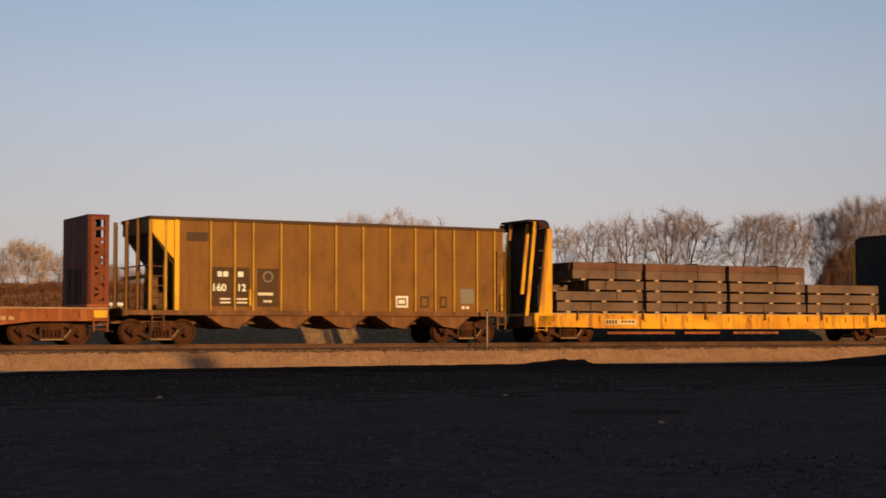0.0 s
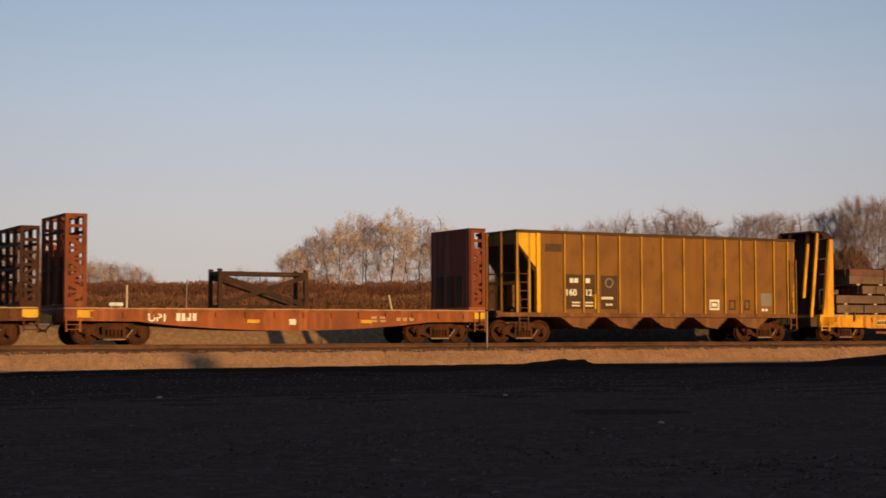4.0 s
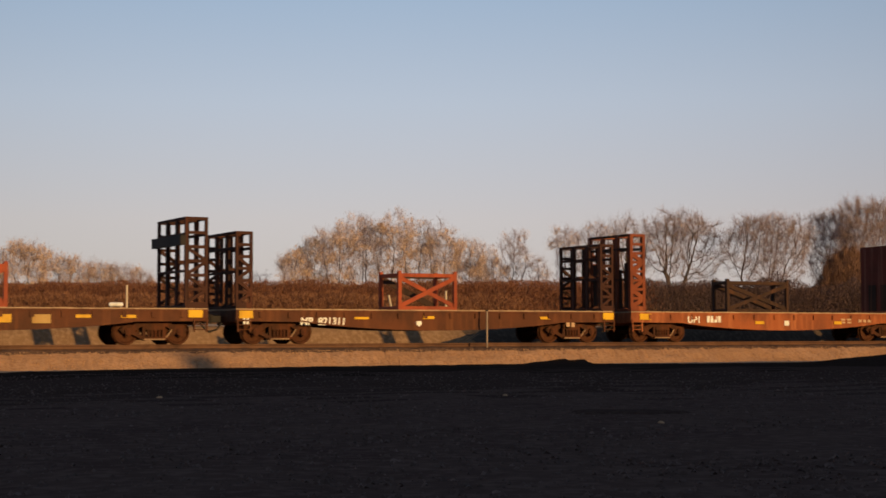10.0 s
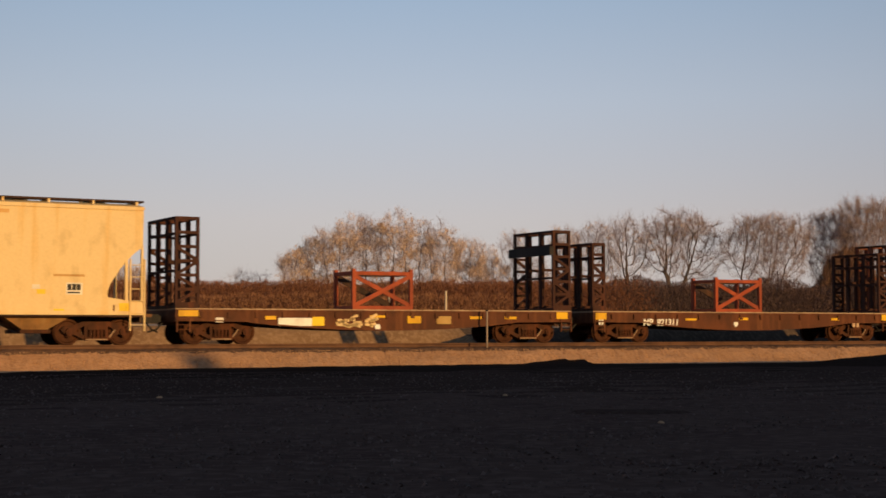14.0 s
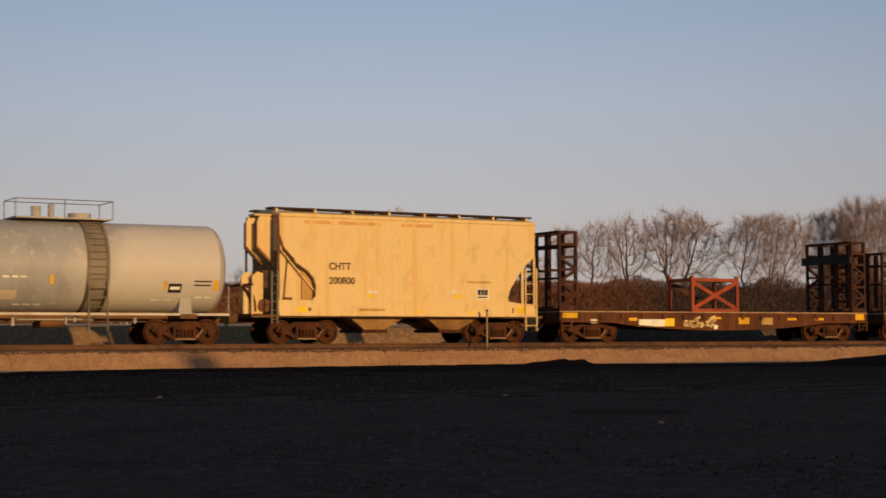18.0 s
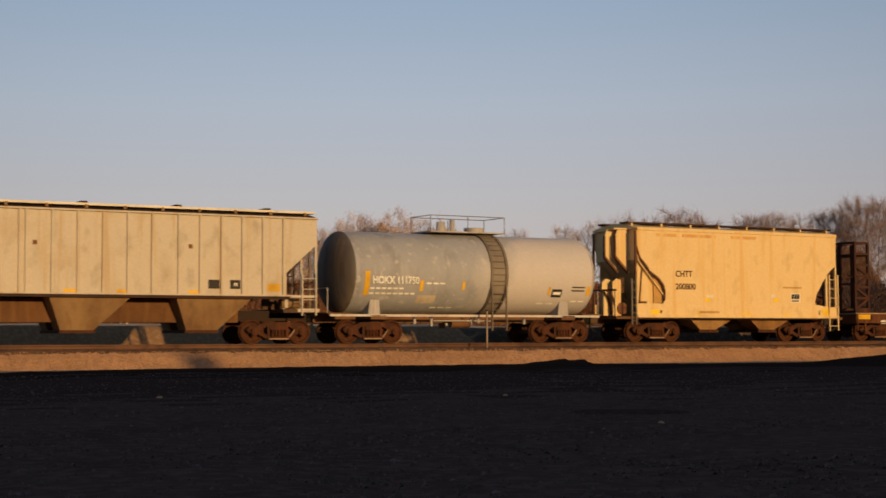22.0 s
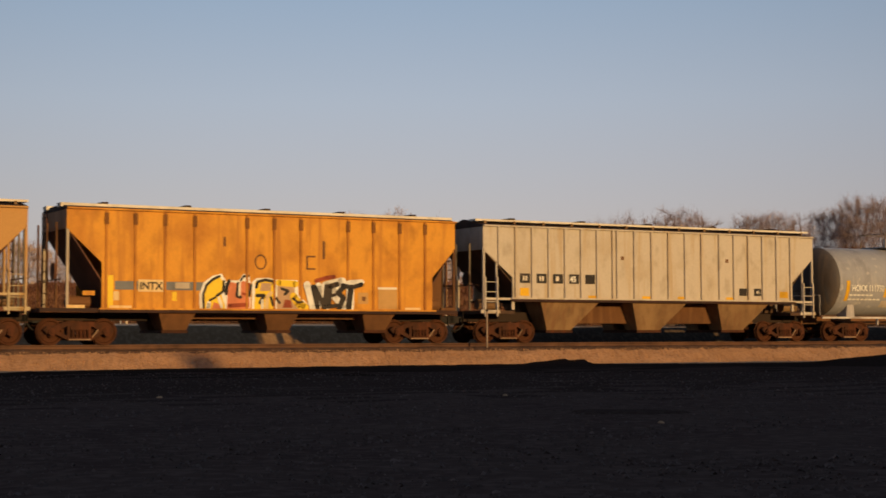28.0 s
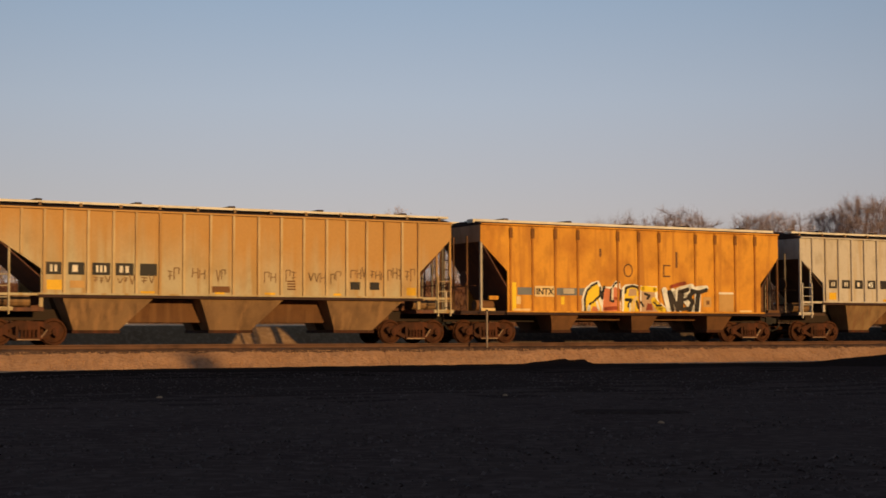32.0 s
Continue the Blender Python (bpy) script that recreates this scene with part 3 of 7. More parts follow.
    bmesh.ops.create_cone(wheel, cap_ends=True, segments=16, radius1=0.28, radius2=0.28, depth=0.04, matrix=pose(-h + inset - 0.02, -0.5, 2.4, 0, 90, 0))
    part("brake_wheel", wheel, endmat, car)
    return car, mid, h


# ---- ground ----
def world_at(s, v, z=0.0):
    return C0 + s * U + v * N + Vector((0, 0, z))


def ease(a, b, x):
    k = max(0.0, min(1.0, (x - a) / (b - a)))
    return k * k * (3 - 2 * k)


def ground_z(s, v):
    """The lot, a shallow ditch before the track, and the field behind it, whose edge steps nearer to the track past x = 1."""
    if v > 3.0:
        x = C0.x + s * U.x + v * N.x
        far, near = -0.55 + 1.30 * ease(15.4, 17.0, v), -0.70 + 1.32 * ease(4.1, 5.5, v)
        k = ease(0.0, 2.2, x)
        z = far * (1 - k) + near * k
        z += 0.05 * noise.noise((s * 0.35, v * 0.35, 0)) + 0.04 * noise.noise((s * 1.3, v * 1.3, 5))
        return z + min(0.5, max(0.0, v - 17.0) * 0.012)
    if v > -3.0:
        return -0.90
    z = -0.62 - 0.28 * ease(-10.0, -7.0, v)
    if v > -120:
        z += 0.025 * noise.noise((s * 0.5, v * 0.5, 3.1)) + 0.012 * noise.noise((s * 2.1, v * 2.1, 7.7))
    return z


def build_ground():
    vs = [-900, -500, -300, -200, -150, -120, -100, -80, -65] + [-58 + 0.55 * i for i in range(96)] + [-4.5, -3.8, -3.2, -2.9, 2.9]
    vs += [3.2, 3.7] + [4.0 + 0.2 * i for i in range(10)] + [6.6 + 0.9 * i for i in range(10)] + [15.0 + 0.25 * i for i in range(11)] + [19, 22, 26, 34, 45, 60, 80, 110, 150, 220, 350, 600, 1000, 1800, 3000]
    ss = [-3000, -1500, -800, -450, -250, -150, -110] + [-80 + 1.2 * i for i in range(134)] + [90, 110, 150, 250, 450, 800, 1500, 3000]
    verts = [world_at(s, v, ground_z(s, v)) for v in vs for s in ss]
    n = len(ss)
    faces = [(j * n + i, j * n + i + 1, (j + 1) * n + i + 1, (j + 1) * n + i) for j in range(len(vs) - 1) for i in range(n - 1)]
    ob = soup("ground", verts, faces, M_ASPHALT)
    ob.data.materials.append(M_PALE)
    ob.data.materials.append(M_GRASS)
    ob.data.materials.append(M_BANK)
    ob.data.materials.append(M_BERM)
    ob.data.materials.append(M_MIDDARK)
    ob.data.materials.append(M_SHADEBANK)
    split = min(range(len(vs)), key=lambda i: abs(vs[i] + 12.0))
    rear = vs.index(2.9)
    crest = vs.index(19)
    rng = random.Random(31)

    def index_of(k):
        row = k // (n - 1)
        if rear <= row < crest:
            # near bank past x = 0.9 is coloured darker, to deepen the train's shade
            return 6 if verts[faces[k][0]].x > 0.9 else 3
        if row >= split:
            return 2 if row >= rear else 1
        # darker soil along the far edge of the lot, thinning out towards the open gravel
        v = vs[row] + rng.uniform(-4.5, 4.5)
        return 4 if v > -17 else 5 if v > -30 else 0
    ob.data.polygons.foreach_set("material_index", [index_of(k) for k in range(len(faces))])
    ob.data.polygons.foreach_set("use_smooth", [True] * len(faces))
    return tagged(ob, "dark gravel lot before a dry grass bank", "ground", kind="structure")


build_ground()

# low bank of dark soil along the far edge of the lot: x, y and height of its crest
BERM = ((-14.2, 32.0, -0.550), (-12.2, 34.08, -0.552), (-10.26, 36.0, -0.560), (-7.72, 39.77, -0.568), (-4.33, 41.9, -0.568), (-1.34, 43.95, -0.568),
        (2.0, 45.74, -0.568), (2.38, 46.0, -0.562), (2.75, 46.0, -0.510), (3.05, 46.0, -0.485), (3.40, 46.0, -0.432), (3.60, 46.0, -0.415), (3.68, 46.0, -0.462),
        (3.90, 46.0, -0.455), (3.98, 46.0, -0.438), (4.16, 46.0, -0.436), (4.24, 46.0, -0.500), (4.42, 45.9, -0.566),
        (10.2, 45.5, -0.568), (10.8, 46.0, -0.550), (11.7, 46.0, -0.445), (13.11, 46.0, -0.31), (15.32, 46.0, -0.13), (19.0, 47.0, -0.15))


def build_berm():
    rows = []
    for (x0, y0, z0), (x1, y1, z1) in zip(BERM, BERM[1:]):
        n = max(2, int(abs(x1 - x0) / 0.09))
        for i in range(n):
            k = i / n
            x, y, z = x0 + k * (x1 - x0), y0 + k * (y1 - y0), z0 + k * (z1 - z0)
            z += 0.006 * noise.noise((x * 3.0, 0, 5))
            rows.append([(x, y + o, (z * f + -0.66 * (1 - f)) + 0.012 * noise.noise((x * 2.0, o * 2.0, 9))) for o, f in ((-4.0, -0.2), (-2.2, 0.35), (-1.0, 0.75), (-0.3, 0.97), (0.0, 1.0), (0.3, 0.95), (0.8, 0.4), (1.3, -0.2))])
    m = len(rows[0])
    verts = [p for r in rows for p in r]
    faces = [(i * m + j, (i + 1) * m + j, (i + 1) * m + j + 1, i * m + j + 1) for i in range(len(rows) - 1) for j in range(m - 1)]
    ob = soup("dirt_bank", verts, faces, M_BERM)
    return tagged(ob, "low bank of dark soil along the lot", "dirt bank", kind="structure")


build_berm()

# ballast bed with uneven shoulders
def build_ballast():
    prof = [(-4.5, -1.0), (-3.9, -0.84), (-3.3, -0.60), (-2.9, -0.42), (-2.5, -0.26), (-2.15, -0.17), (-1.7, -0.15), (-0.9, -0.16), (0.9, -0.16), (1.7, -0.15), (2.15, -0.17), (2.7, -0.35), (3.4, -0.62)]
    ss = [-110 + 0.16 * i for i in range(1380)]
    rows = []
    for s in ss:
        rows.append([world_at(s, v, z + (0.05 * noise.noise((s * 0.9, v * 1.3, 0)) + 0.05 * noise.noise((s * 5, v * 5, 4)) if abs(v) > 1.0 else 0)) for v, z in prof])
    m = len(prof)
    verts = [p for r in rows for p in r]
    faces = [(i * m + j, (i + 1) * m + j, (i + 1) * m + j + 1, i * m + j + 1) for i in range(len(rows) - 1) for j in range(m - 1)]
    ob = soup("ballast_bed", verts, faces, M_BALLAST)
    ob.data.materials.append(M_STAIN)
    ob.data.polygons.foreach_set("material_index", [1 if 4 <= k % (m - 1) <= 9 else 0 for k in range(len(faces))])
    return tagged(ob, "pale stone ballast bed under the track", "ballast", kind="structure")


build_ballast()


def stones(name, count, spot, size, material, label, seed):
    rng = np.random.RandomState(seed)
    base = np.array([(1, 0, -0.2), (-0.5, 0.87, -0.2), (-0.5, -0.87, -0.2), (0.1, 0.1, 0.8), (0.6, 0.6, 0.3), (-0.7, 0.1, 0.45)])
    tri = np.array([(0, 4, 3), (4, 1, 3), (1, 5, 3), (5, 2, 3), (2, 0, 3), (0, 1, 4), (1, 2, 5)])
    P = np.array([spot(rng) for _ in range(count)])
    ang, sz = rng.rand(count) * 6.283, size[0] + (size[1] - size[0]) * rng.rand(count) ** 2
    c, s = np.cos(ang), np.sin(ang)
    v = np.empty((count, 6, 3))
    v[:, :, 0] = base[None, :, 0] * c[:, None] - base[None, :, 1] * s[:, None]
    v[:, :, 1] = base[None, :, 0] * s[:, None] + base[None, :, 1] * c[:, None]
    v[:, :, 2] = base[None, :, 2]
    v = v * sz[:, None, None] * (0.7 + 0.6 * rng.rand(count, 6, 1)) + P[:, None, :]
    f = tri[None] + 6 * np.arange(count)[:, None, None]
    return tagged(soup(name, v.reshape(-1, 3).tolist(), f.reshape(-1, 3).tolist(), material), label, "gravel", kind="stuff")


def on_shoulder(rng):
    s, k = rng.uniform(-34, 62), rng.rand()
    v = -2.38 - 1.9 * k
    z = float(np.interp(-v, (1.7, 2.15, 2.5, 2.9, 3.3, 3.9, 4.5), (-0.15, -0.17, -0.26, -0.42, -0.60, -0.84, -1.0)))
    return tuple(world_at(s, v, z + 0.01))


stones("ballast_stones", 22000, on_shoulder, (0.016, 0.036), M_STONE, "loose pale ballast stones on the shoulder", 5)


def on_far_shoulder(rng):
    s = 33.0 - 12.0 * rng.rand() ** 0.8
    v = -2.3 - 1.9 * rng.rand()
    z = float(np.interp(-v, (1.7, 2.15, 2.5, 2.9, 3.3, 3.9, 4.5), (-0.15, -0.17, -0.26, -0.42, -0.60, -0.84, -1.0)))
    return tuple(world_at(s, v, z + 0.012))


# dark clods strewn here to imitate the faint shade on this shoulder
stones("shade_clods", 2600, on_far_shoulder, (0.012, 0.034), M_BERM, "dark clods that stand in for shade on the shoulder", 9)


def on_lot(rng):
    y = 7.0 + 31.0 * rng.rand() ** 1.25
    x = (rng.rand() - 0.5) * 0.62 * y
    return (x, y, -0.622)


stones("lot_gravel", 13000, on_lot, (0.010, 0.036), M_FLECK, "dark gravel strewn over the lot", 6)

# a dark tar patch and a few pale stones on the lot
rng = random.Random(2)
bm = bmesh.new()
rings = []
for scale, z in ((1.0, -0.66), (0.8, -0.598), (0.4, -0.590)):
    rng = random.Random(2)
    rings.append([bm.verts.new((2.05 + scale * 0.75 * math.cos(6.2832 * k / 20) * rng.uniform(0.8, 1.15), 17.5 + scale * 0.6 * math.sin(6.2832 * k / 20) * rng.uniform(0.6, 1.2), z)) for k in range(20)])
for p, q in zip(rings, rings[1:]):
    for k in range(20):
        bm.faces.new((p[k], p[(k + 1) % 20], q[(k + 1) % 20], q[k]))
bm.faces.new(rings[-1])
tar = new("tar_patch", mesh_of("tar_patch", bm, M_MIDDARK))
tagged(tar, "dark tar patch on the gravel lot", "tar patch")
for x, y, r in ((2.15, 15.4, 0.035), (-4.0, 22.0, 0.05), (0.9, 22.6, 0.04)):
    bm = bmesh.new()
    bmesh.ops.create_icosphere(bm, subdivisions=2, radius=r)
    for v in bm.verts:
        v.co *= 1 + 0.3 * noise.noise(v.co * 30)
        v.co.z *= 0.6
    st = new("stone", mesh_of("stone", bm, M_STONE))
    st.location = (x, y, -0.615)
    tagged(st, "small pale stone lying on dark gravel", "stone")

# rails and ties
TRACK_THING = new("railway_track")
tagged(TRACK_THING, "steel rails on dark wooden ties", "track", kind="structure")
for g in (-0.755, 0.755):
    bm = bmesh.new()
    across(bm, [(g - 0.036, 0), (g - 0.036, -0.04), (g - 0.009, -0.055), (g - 0.009, -0.13), (g - 0.07, -0.15), (g - 0.07, -0.17), (g + 0.07, -0.17), (g + 0.07, -0.15), (g + 0.009, -0.13), (g + 0.009, -0.055), (g + 0.036, -0.04), (g + 0.036, 0)], -110, 110)
    part("rail", bm, M_RAIL, TRACK_THING)
TIE = mesh_of("tie", box(bmesh.new(), -0.11, 0.11, -1.3, 1.3, -0.33, -0.172), M_TIE)
for i in range(200):
    piece("tie", TIE, TRACK_THING, pose(-50 + 0.54 * i, 0, 0.008 * math.sin(i * 2.3), 0, 0, 1.2 * math.sin(i * 5.1)))
TRACK_THING.matrix_basis = Matrix.Translation(C0) @ pose(0, 0, 0, 0, 0, math.degrees(TRACK))

# marker post beside the track
post = new("marker_post")
tagged(post, "thin brown-grey steel marker post beside the rail", "post")
part("post", rod(bmesh.new(), (0, 0, -0.4), (0, 0, 1.16), 0.036, 8), M_STAKE, post)
part("cap", rod(bmesh.new(), (0, 0, 1.16), (0, 0, 1.22), 0.044, 8), M_BLACK, post)
post.matrix_basis = pose(1.60, 56.77, 0)

# unseen long block on the sunward side, added to throw shade over the lot
WALL_V = -78.0
EDGE_V = -11.5
wall_h = -0.60 + (EDGE_V - WALL_V) / math.cos(phi) * math.tan(elev)
bm = bmesh.new()
box(bm, -60, 170, -30, 0, -0.8, wall_h)
shade_block = new("shade_wall", mesh_of("shade_wall", bm, M_WALL))
shade_block.matrix_basis = Matrix.Translation(world_at(0, WALL_V)) @ pose(0, 0, 0, 0, 0, math.degrees(TRACK))
tagged(shade_block, "long plain block out of view that shades the lot", "building", kind="structure")
# unseen bump added on its edge, to drop a soft shade across the ballast
bump_mesh = bmesh.new()
box(bump_mesh, -8.65, -7.60, -1.4, -0.2, wall_h + 0.002, wall_h + 1.55)
across(bump_mesh, [(-1.55, wall_h + 1.56), (-0.05, wall_h + 1.56), (-0.5, wall_h + 1.74), (-1.1, wall_h + 1.74)], -8.77, -7.48)
part("shade_bump", bump_mesh, M_WALL, shade_block)


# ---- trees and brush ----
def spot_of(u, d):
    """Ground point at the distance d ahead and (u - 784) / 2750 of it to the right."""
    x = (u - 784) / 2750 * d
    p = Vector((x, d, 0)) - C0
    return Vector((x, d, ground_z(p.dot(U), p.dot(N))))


def tube(V, F, p, q, r0, r1, n=4):
    d = (q - p)
    if d.length < 1e-6:
        return
    d.normalize()
    e = d.orthogonal().normalized()
    f = d.cross(e)
    b = len(V)
    for c, r in ((p, r0), (q, r1)):
        for k in range(n):
            a = 6.28319 * k / n
            V.append(c + r * (math.cos(a) * e + math.sin(a) * f))
    for k in range(n):
        j = (k + 1) % n
        F.append((b + k, b + j, b + n + j, b + n + k))


def branch_out(rng, P, parent, goals, step=0.36, kill=0.42, rounds=60, crook=0.09):
    """Let a skeleton of nodes grow towards the goals until each one is reached."""
    P, parent = [np.array(p, float) for p in P], list(parent)
    G = np.array(goals)
    best, who = np.full(len(G), 1e9), np.zeros(len(G), int)
    for i, p in enumerate(P):
        d = np.linalg.norm(G - p, axis=1)
        m = d < best
        best[m], who[m] = d[m], i
    heads = {}
    for _ in range(rounds):
        if not len(G):
            break
        fresh = []
        for i in np.unique(who):
            pull = G[who == i] - P[i]
            pull = (pull / np.linalg.norm(pull, axis=1)[:, None]).mean(axis=0)
            pull += rng.normal(0, crook, 3) + (0, 0, 0.06)
            n = np.linalg.norm(pull)
            if n < 0.05 or heads.get(i, 0) > 4:
                continue
            heads[i] = heads.get(i, 0) + 1
            fresh.append((P[i] + pull / n * step, i))
        if not fresh:
            break
        for p, i in fresh:
            P.append(p)
            parent.append(i)
            d = np.linalg.norm(G - p, axis=1)
            m = d < best
            best[m], who[m] = d[m], len(P) - 1
        keep = best > kill
        G, best, who = G[keep], best[keep], who[keep]
    return np.array(P), parent


def winter_tree(u, d, top, rx, label, seed, stems=((0.0, 0.35),), low=0.35, goals=320, twigs=9000, leaves=0.0, shift=0.0, squat=1.0, tip=0.0042):
    """A bare tree: stems (lean, share of the height), limbs that fork towards an uneven rounded crown of half width rx, and its fine twigs.
    low is where the crown begins, as a share of the height."""
    rng = np.random.RandomState(seed)
    base = spot_of(u, d)
    height = top - base.z
    cz, up, down = height * (low + 0.62 * (1 - low)), height * 0.38 * (1 - low), height * 0.62 * (1 - low)
    goals, twigs = 3 * goals, int(0.62 * twigs)
    aims = []
    while len(aims) < goals:
        e = rng.normal(0, 1, 3)
        e /= np.linalg.norm(e)
        r = rng.rand() ** 0.36 * (0.94 + 0.42 * noise.noise((e[0] * 1.9 + seed, e[1] * 1.9, e[2] * 1.9)))
        p = np.array((shift + rx * r * e[0], 0.75 * rx * r * e[1], cz + (up if e[2] > 0 else down) * r * e[2] * squat))
        if p[2] > low * height * 0.8:
            aims.append(p)
    P, parent = [np.array((0, 0, -0.5))], [-1]
    for lean, share in stems:
        prev, n = 0, max(3, int(share * height / 0.6))
        for k in range(1, n + 1):
            t = k / n
            P.append(np.array((lean * t * share * height + 0.05 * rng.normal(), 0.25 * rng.normal() * t, t * share * height)))
            parent.append(prev)
            prev = len(P) - 1
    P, parent = branch_out(rng, P, parent, aims)
    n = len(P)
    kids = np.zeros(n, int)
    flow = np.zeros(n)
    for i in range(n - 1, 0, -1):
        if not kids[i]:
            flow[i] = tip ** 2.3
        flow[parent[i]] += flow[i]
        kids[parent[i]] += 1
    rad = flow ** (1 / 2.3) * (1 + 2.0 * (flow / flow[0]) ** 0.55)
    way = np.array([P[i] - P[parent[i]] if i else (0, 0, 1) for i in range(n)])
    way = way / np.maximum(1e-6, np.linalg.norm(way, axis=1))[:, None]
    side = np.cross(way, (0.31, 0.87, 0.12))
    side /= np.maximum(1e-6, np.linalg.norm(side, axis=1))[:, None]
    other = np.cross(way, side)
    ang = np.arange(5) * 6.28319 / 5
    V = P[:, None, :] + rad[:, None, None] * (np.cos(ang)[None, :, None] * side[:, None, :] + np.sin(ang)[None, :, None] * other[:, None, :])
    F = [(5 * parent[i] + k, 5 * parent[i] + (k + 1) % 5, 5 * i + (k + 1) % 5, 5 * i + k) for i in range(1, n) for k in range(5)]
    tree = new("tree")
    tagged(tree, label, "tree", "trees behind the track")
    soup("trunk", V.reshape(-1, 3).tolist(), F, M_BARK, tree)
    # fine twigs from every thin branch, most of them near the tips
    thin = np.where((rad < 0.03) & (P[:, 2] > low * height * 0.75))[0]
    w = 1.0 / rad[thin] ** 0.5
    def spray(start, along, length, width):
        out = along * 0.75 + rng.normal(0, 0.40, along.shape) + (0, 0, 0.20)
        out /= np.linalg.norm(out, axis=1)[:, None]
        end = start + out * length
        off = rng.normal(0, 1, along.shape)
        off *= width / np.linalg.norm(off, axis=1)[:, None]
        return np.stack((start - off, start + off, end), axis=1), out

    # long shoots from the branches, and short ones along each shoot
    pick = rng.choice(thin, twigs, p=w / w.sum())
    start = P[pick] + (P[np.array(parent)[pick]] - P[pick]) * rng.rand(twigs, 1)
    shoots, out = spray(start, way[pick], 1.15 * (0.25 + 0.75 * rng.rand(twigs, 1)), 0.0075)
    foot = np.repeat(shoots[:, 0], 3, axis=0)
    tipward = np.repeat(shoots[:, 2], 3, axis=0)
    side_shoots, _ = spray(foot + (tipward - foot) * (0.3 + 0.65 * rng.rand(3 * twigs, 1)), np.repeat(out, 3, axis=0), 0.15 + 0.35 * rng.rand(3 * twigs, 1), 0.0055)
    T = np.concatenate((shoots, side_shoots))
    tagged(soup("crown", T.reshape(-1, 3).tolist(), np.arange(3 * len(T)).reshape(-1, 3).tolist(), M_TWIG, tree), kind="stuff")
    if leaves:
        # dry leaves hang on in clumps, most of them on the outer tips
        tips = np.where(kids == 0)[0]
        tips = tips[[noise.noise((P[i][0] * 0.9, P[i][1] * 0.9, P[i][2] * 0.9 + seed)) > 0.22 - 0.5 * leaves for i in tips]]
        if len(tips):
            m = int(9000 * leaves)
            c = P[rng.choice(tips, m)] + rng.normal(0, 0.26, (m, 3))
            L = c[:, None, :] + rng.normal(0, 0.05, (m, 3, 3))
            tagged(soup("foliage", L.reshape(-1, 3).tolist(), np.arange(3 * m).reshape(-1, 3).tolist(), M_LEAF, tree), kind="stuff")
    tree.location = base
    return tree


def build_trees():
    fan = ((-0.45, 0.42), (-0.2, 0.55), (0.05, 0.6), (0.28, 0.5), (0.5, 0.4))
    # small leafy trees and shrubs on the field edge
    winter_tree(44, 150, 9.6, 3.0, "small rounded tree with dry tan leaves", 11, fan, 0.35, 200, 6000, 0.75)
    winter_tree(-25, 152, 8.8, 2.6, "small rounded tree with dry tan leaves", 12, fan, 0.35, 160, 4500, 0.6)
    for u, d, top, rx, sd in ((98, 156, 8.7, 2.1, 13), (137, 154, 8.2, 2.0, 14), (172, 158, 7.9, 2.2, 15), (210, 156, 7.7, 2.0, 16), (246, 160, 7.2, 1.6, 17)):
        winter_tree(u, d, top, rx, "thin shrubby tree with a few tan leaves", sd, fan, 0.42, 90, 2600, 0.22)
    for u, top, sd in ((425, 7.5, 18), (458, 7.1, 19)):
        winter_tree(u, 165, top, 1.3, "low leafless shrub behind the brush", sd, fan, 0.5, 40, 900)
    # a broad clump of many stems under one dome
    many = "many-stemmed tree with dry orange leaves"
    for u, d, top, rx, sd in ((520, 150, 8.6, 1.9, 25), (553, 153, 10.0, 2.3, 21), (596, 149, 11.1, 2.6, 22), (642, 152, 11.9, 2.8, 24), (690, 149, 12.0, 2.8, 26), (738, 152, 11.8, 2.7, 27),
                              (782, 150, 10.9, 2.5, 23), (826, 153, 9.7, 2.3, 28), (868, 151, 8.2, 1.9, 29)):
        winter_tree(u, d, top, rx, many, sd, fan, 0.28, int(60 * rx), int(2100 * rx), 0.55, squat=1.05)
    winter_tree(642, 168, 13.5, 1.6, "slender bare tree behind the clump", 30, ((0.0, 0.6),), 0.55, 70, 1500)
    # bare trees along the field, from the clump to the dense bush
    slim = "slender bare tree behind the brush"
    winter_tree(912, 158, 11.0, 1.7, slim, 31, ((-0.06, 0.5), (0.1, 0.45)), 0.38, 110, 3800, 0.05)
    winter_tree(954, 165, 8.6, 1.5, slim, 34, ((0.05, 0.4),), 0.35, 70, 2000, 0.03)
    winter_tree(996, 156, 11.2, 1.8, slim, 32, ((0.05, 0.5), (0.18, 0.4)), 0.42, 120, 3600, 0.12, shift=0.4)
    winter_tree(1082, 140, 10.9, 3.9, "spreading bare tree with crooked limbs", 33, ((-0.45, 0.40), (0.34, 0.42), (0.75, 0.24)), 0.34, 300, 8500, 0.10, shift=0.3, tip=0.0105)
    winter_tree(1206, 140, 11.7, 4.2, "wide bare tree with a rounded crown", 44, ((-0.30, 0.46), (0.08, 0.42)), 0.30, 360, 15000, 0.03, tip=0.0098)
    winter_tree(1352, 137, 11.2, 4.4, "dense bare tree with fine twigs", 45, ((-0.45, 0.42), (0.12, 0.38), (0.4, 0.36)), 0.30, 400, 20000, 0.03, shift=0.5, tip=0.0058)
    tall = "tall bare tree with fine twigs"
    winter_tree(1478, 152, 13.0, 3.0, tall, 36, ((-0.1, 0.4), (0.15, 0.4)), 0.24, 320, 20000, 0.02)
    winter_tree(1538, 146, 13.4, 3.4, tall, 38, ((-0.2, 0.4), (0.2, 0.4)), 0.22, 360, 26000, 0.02)
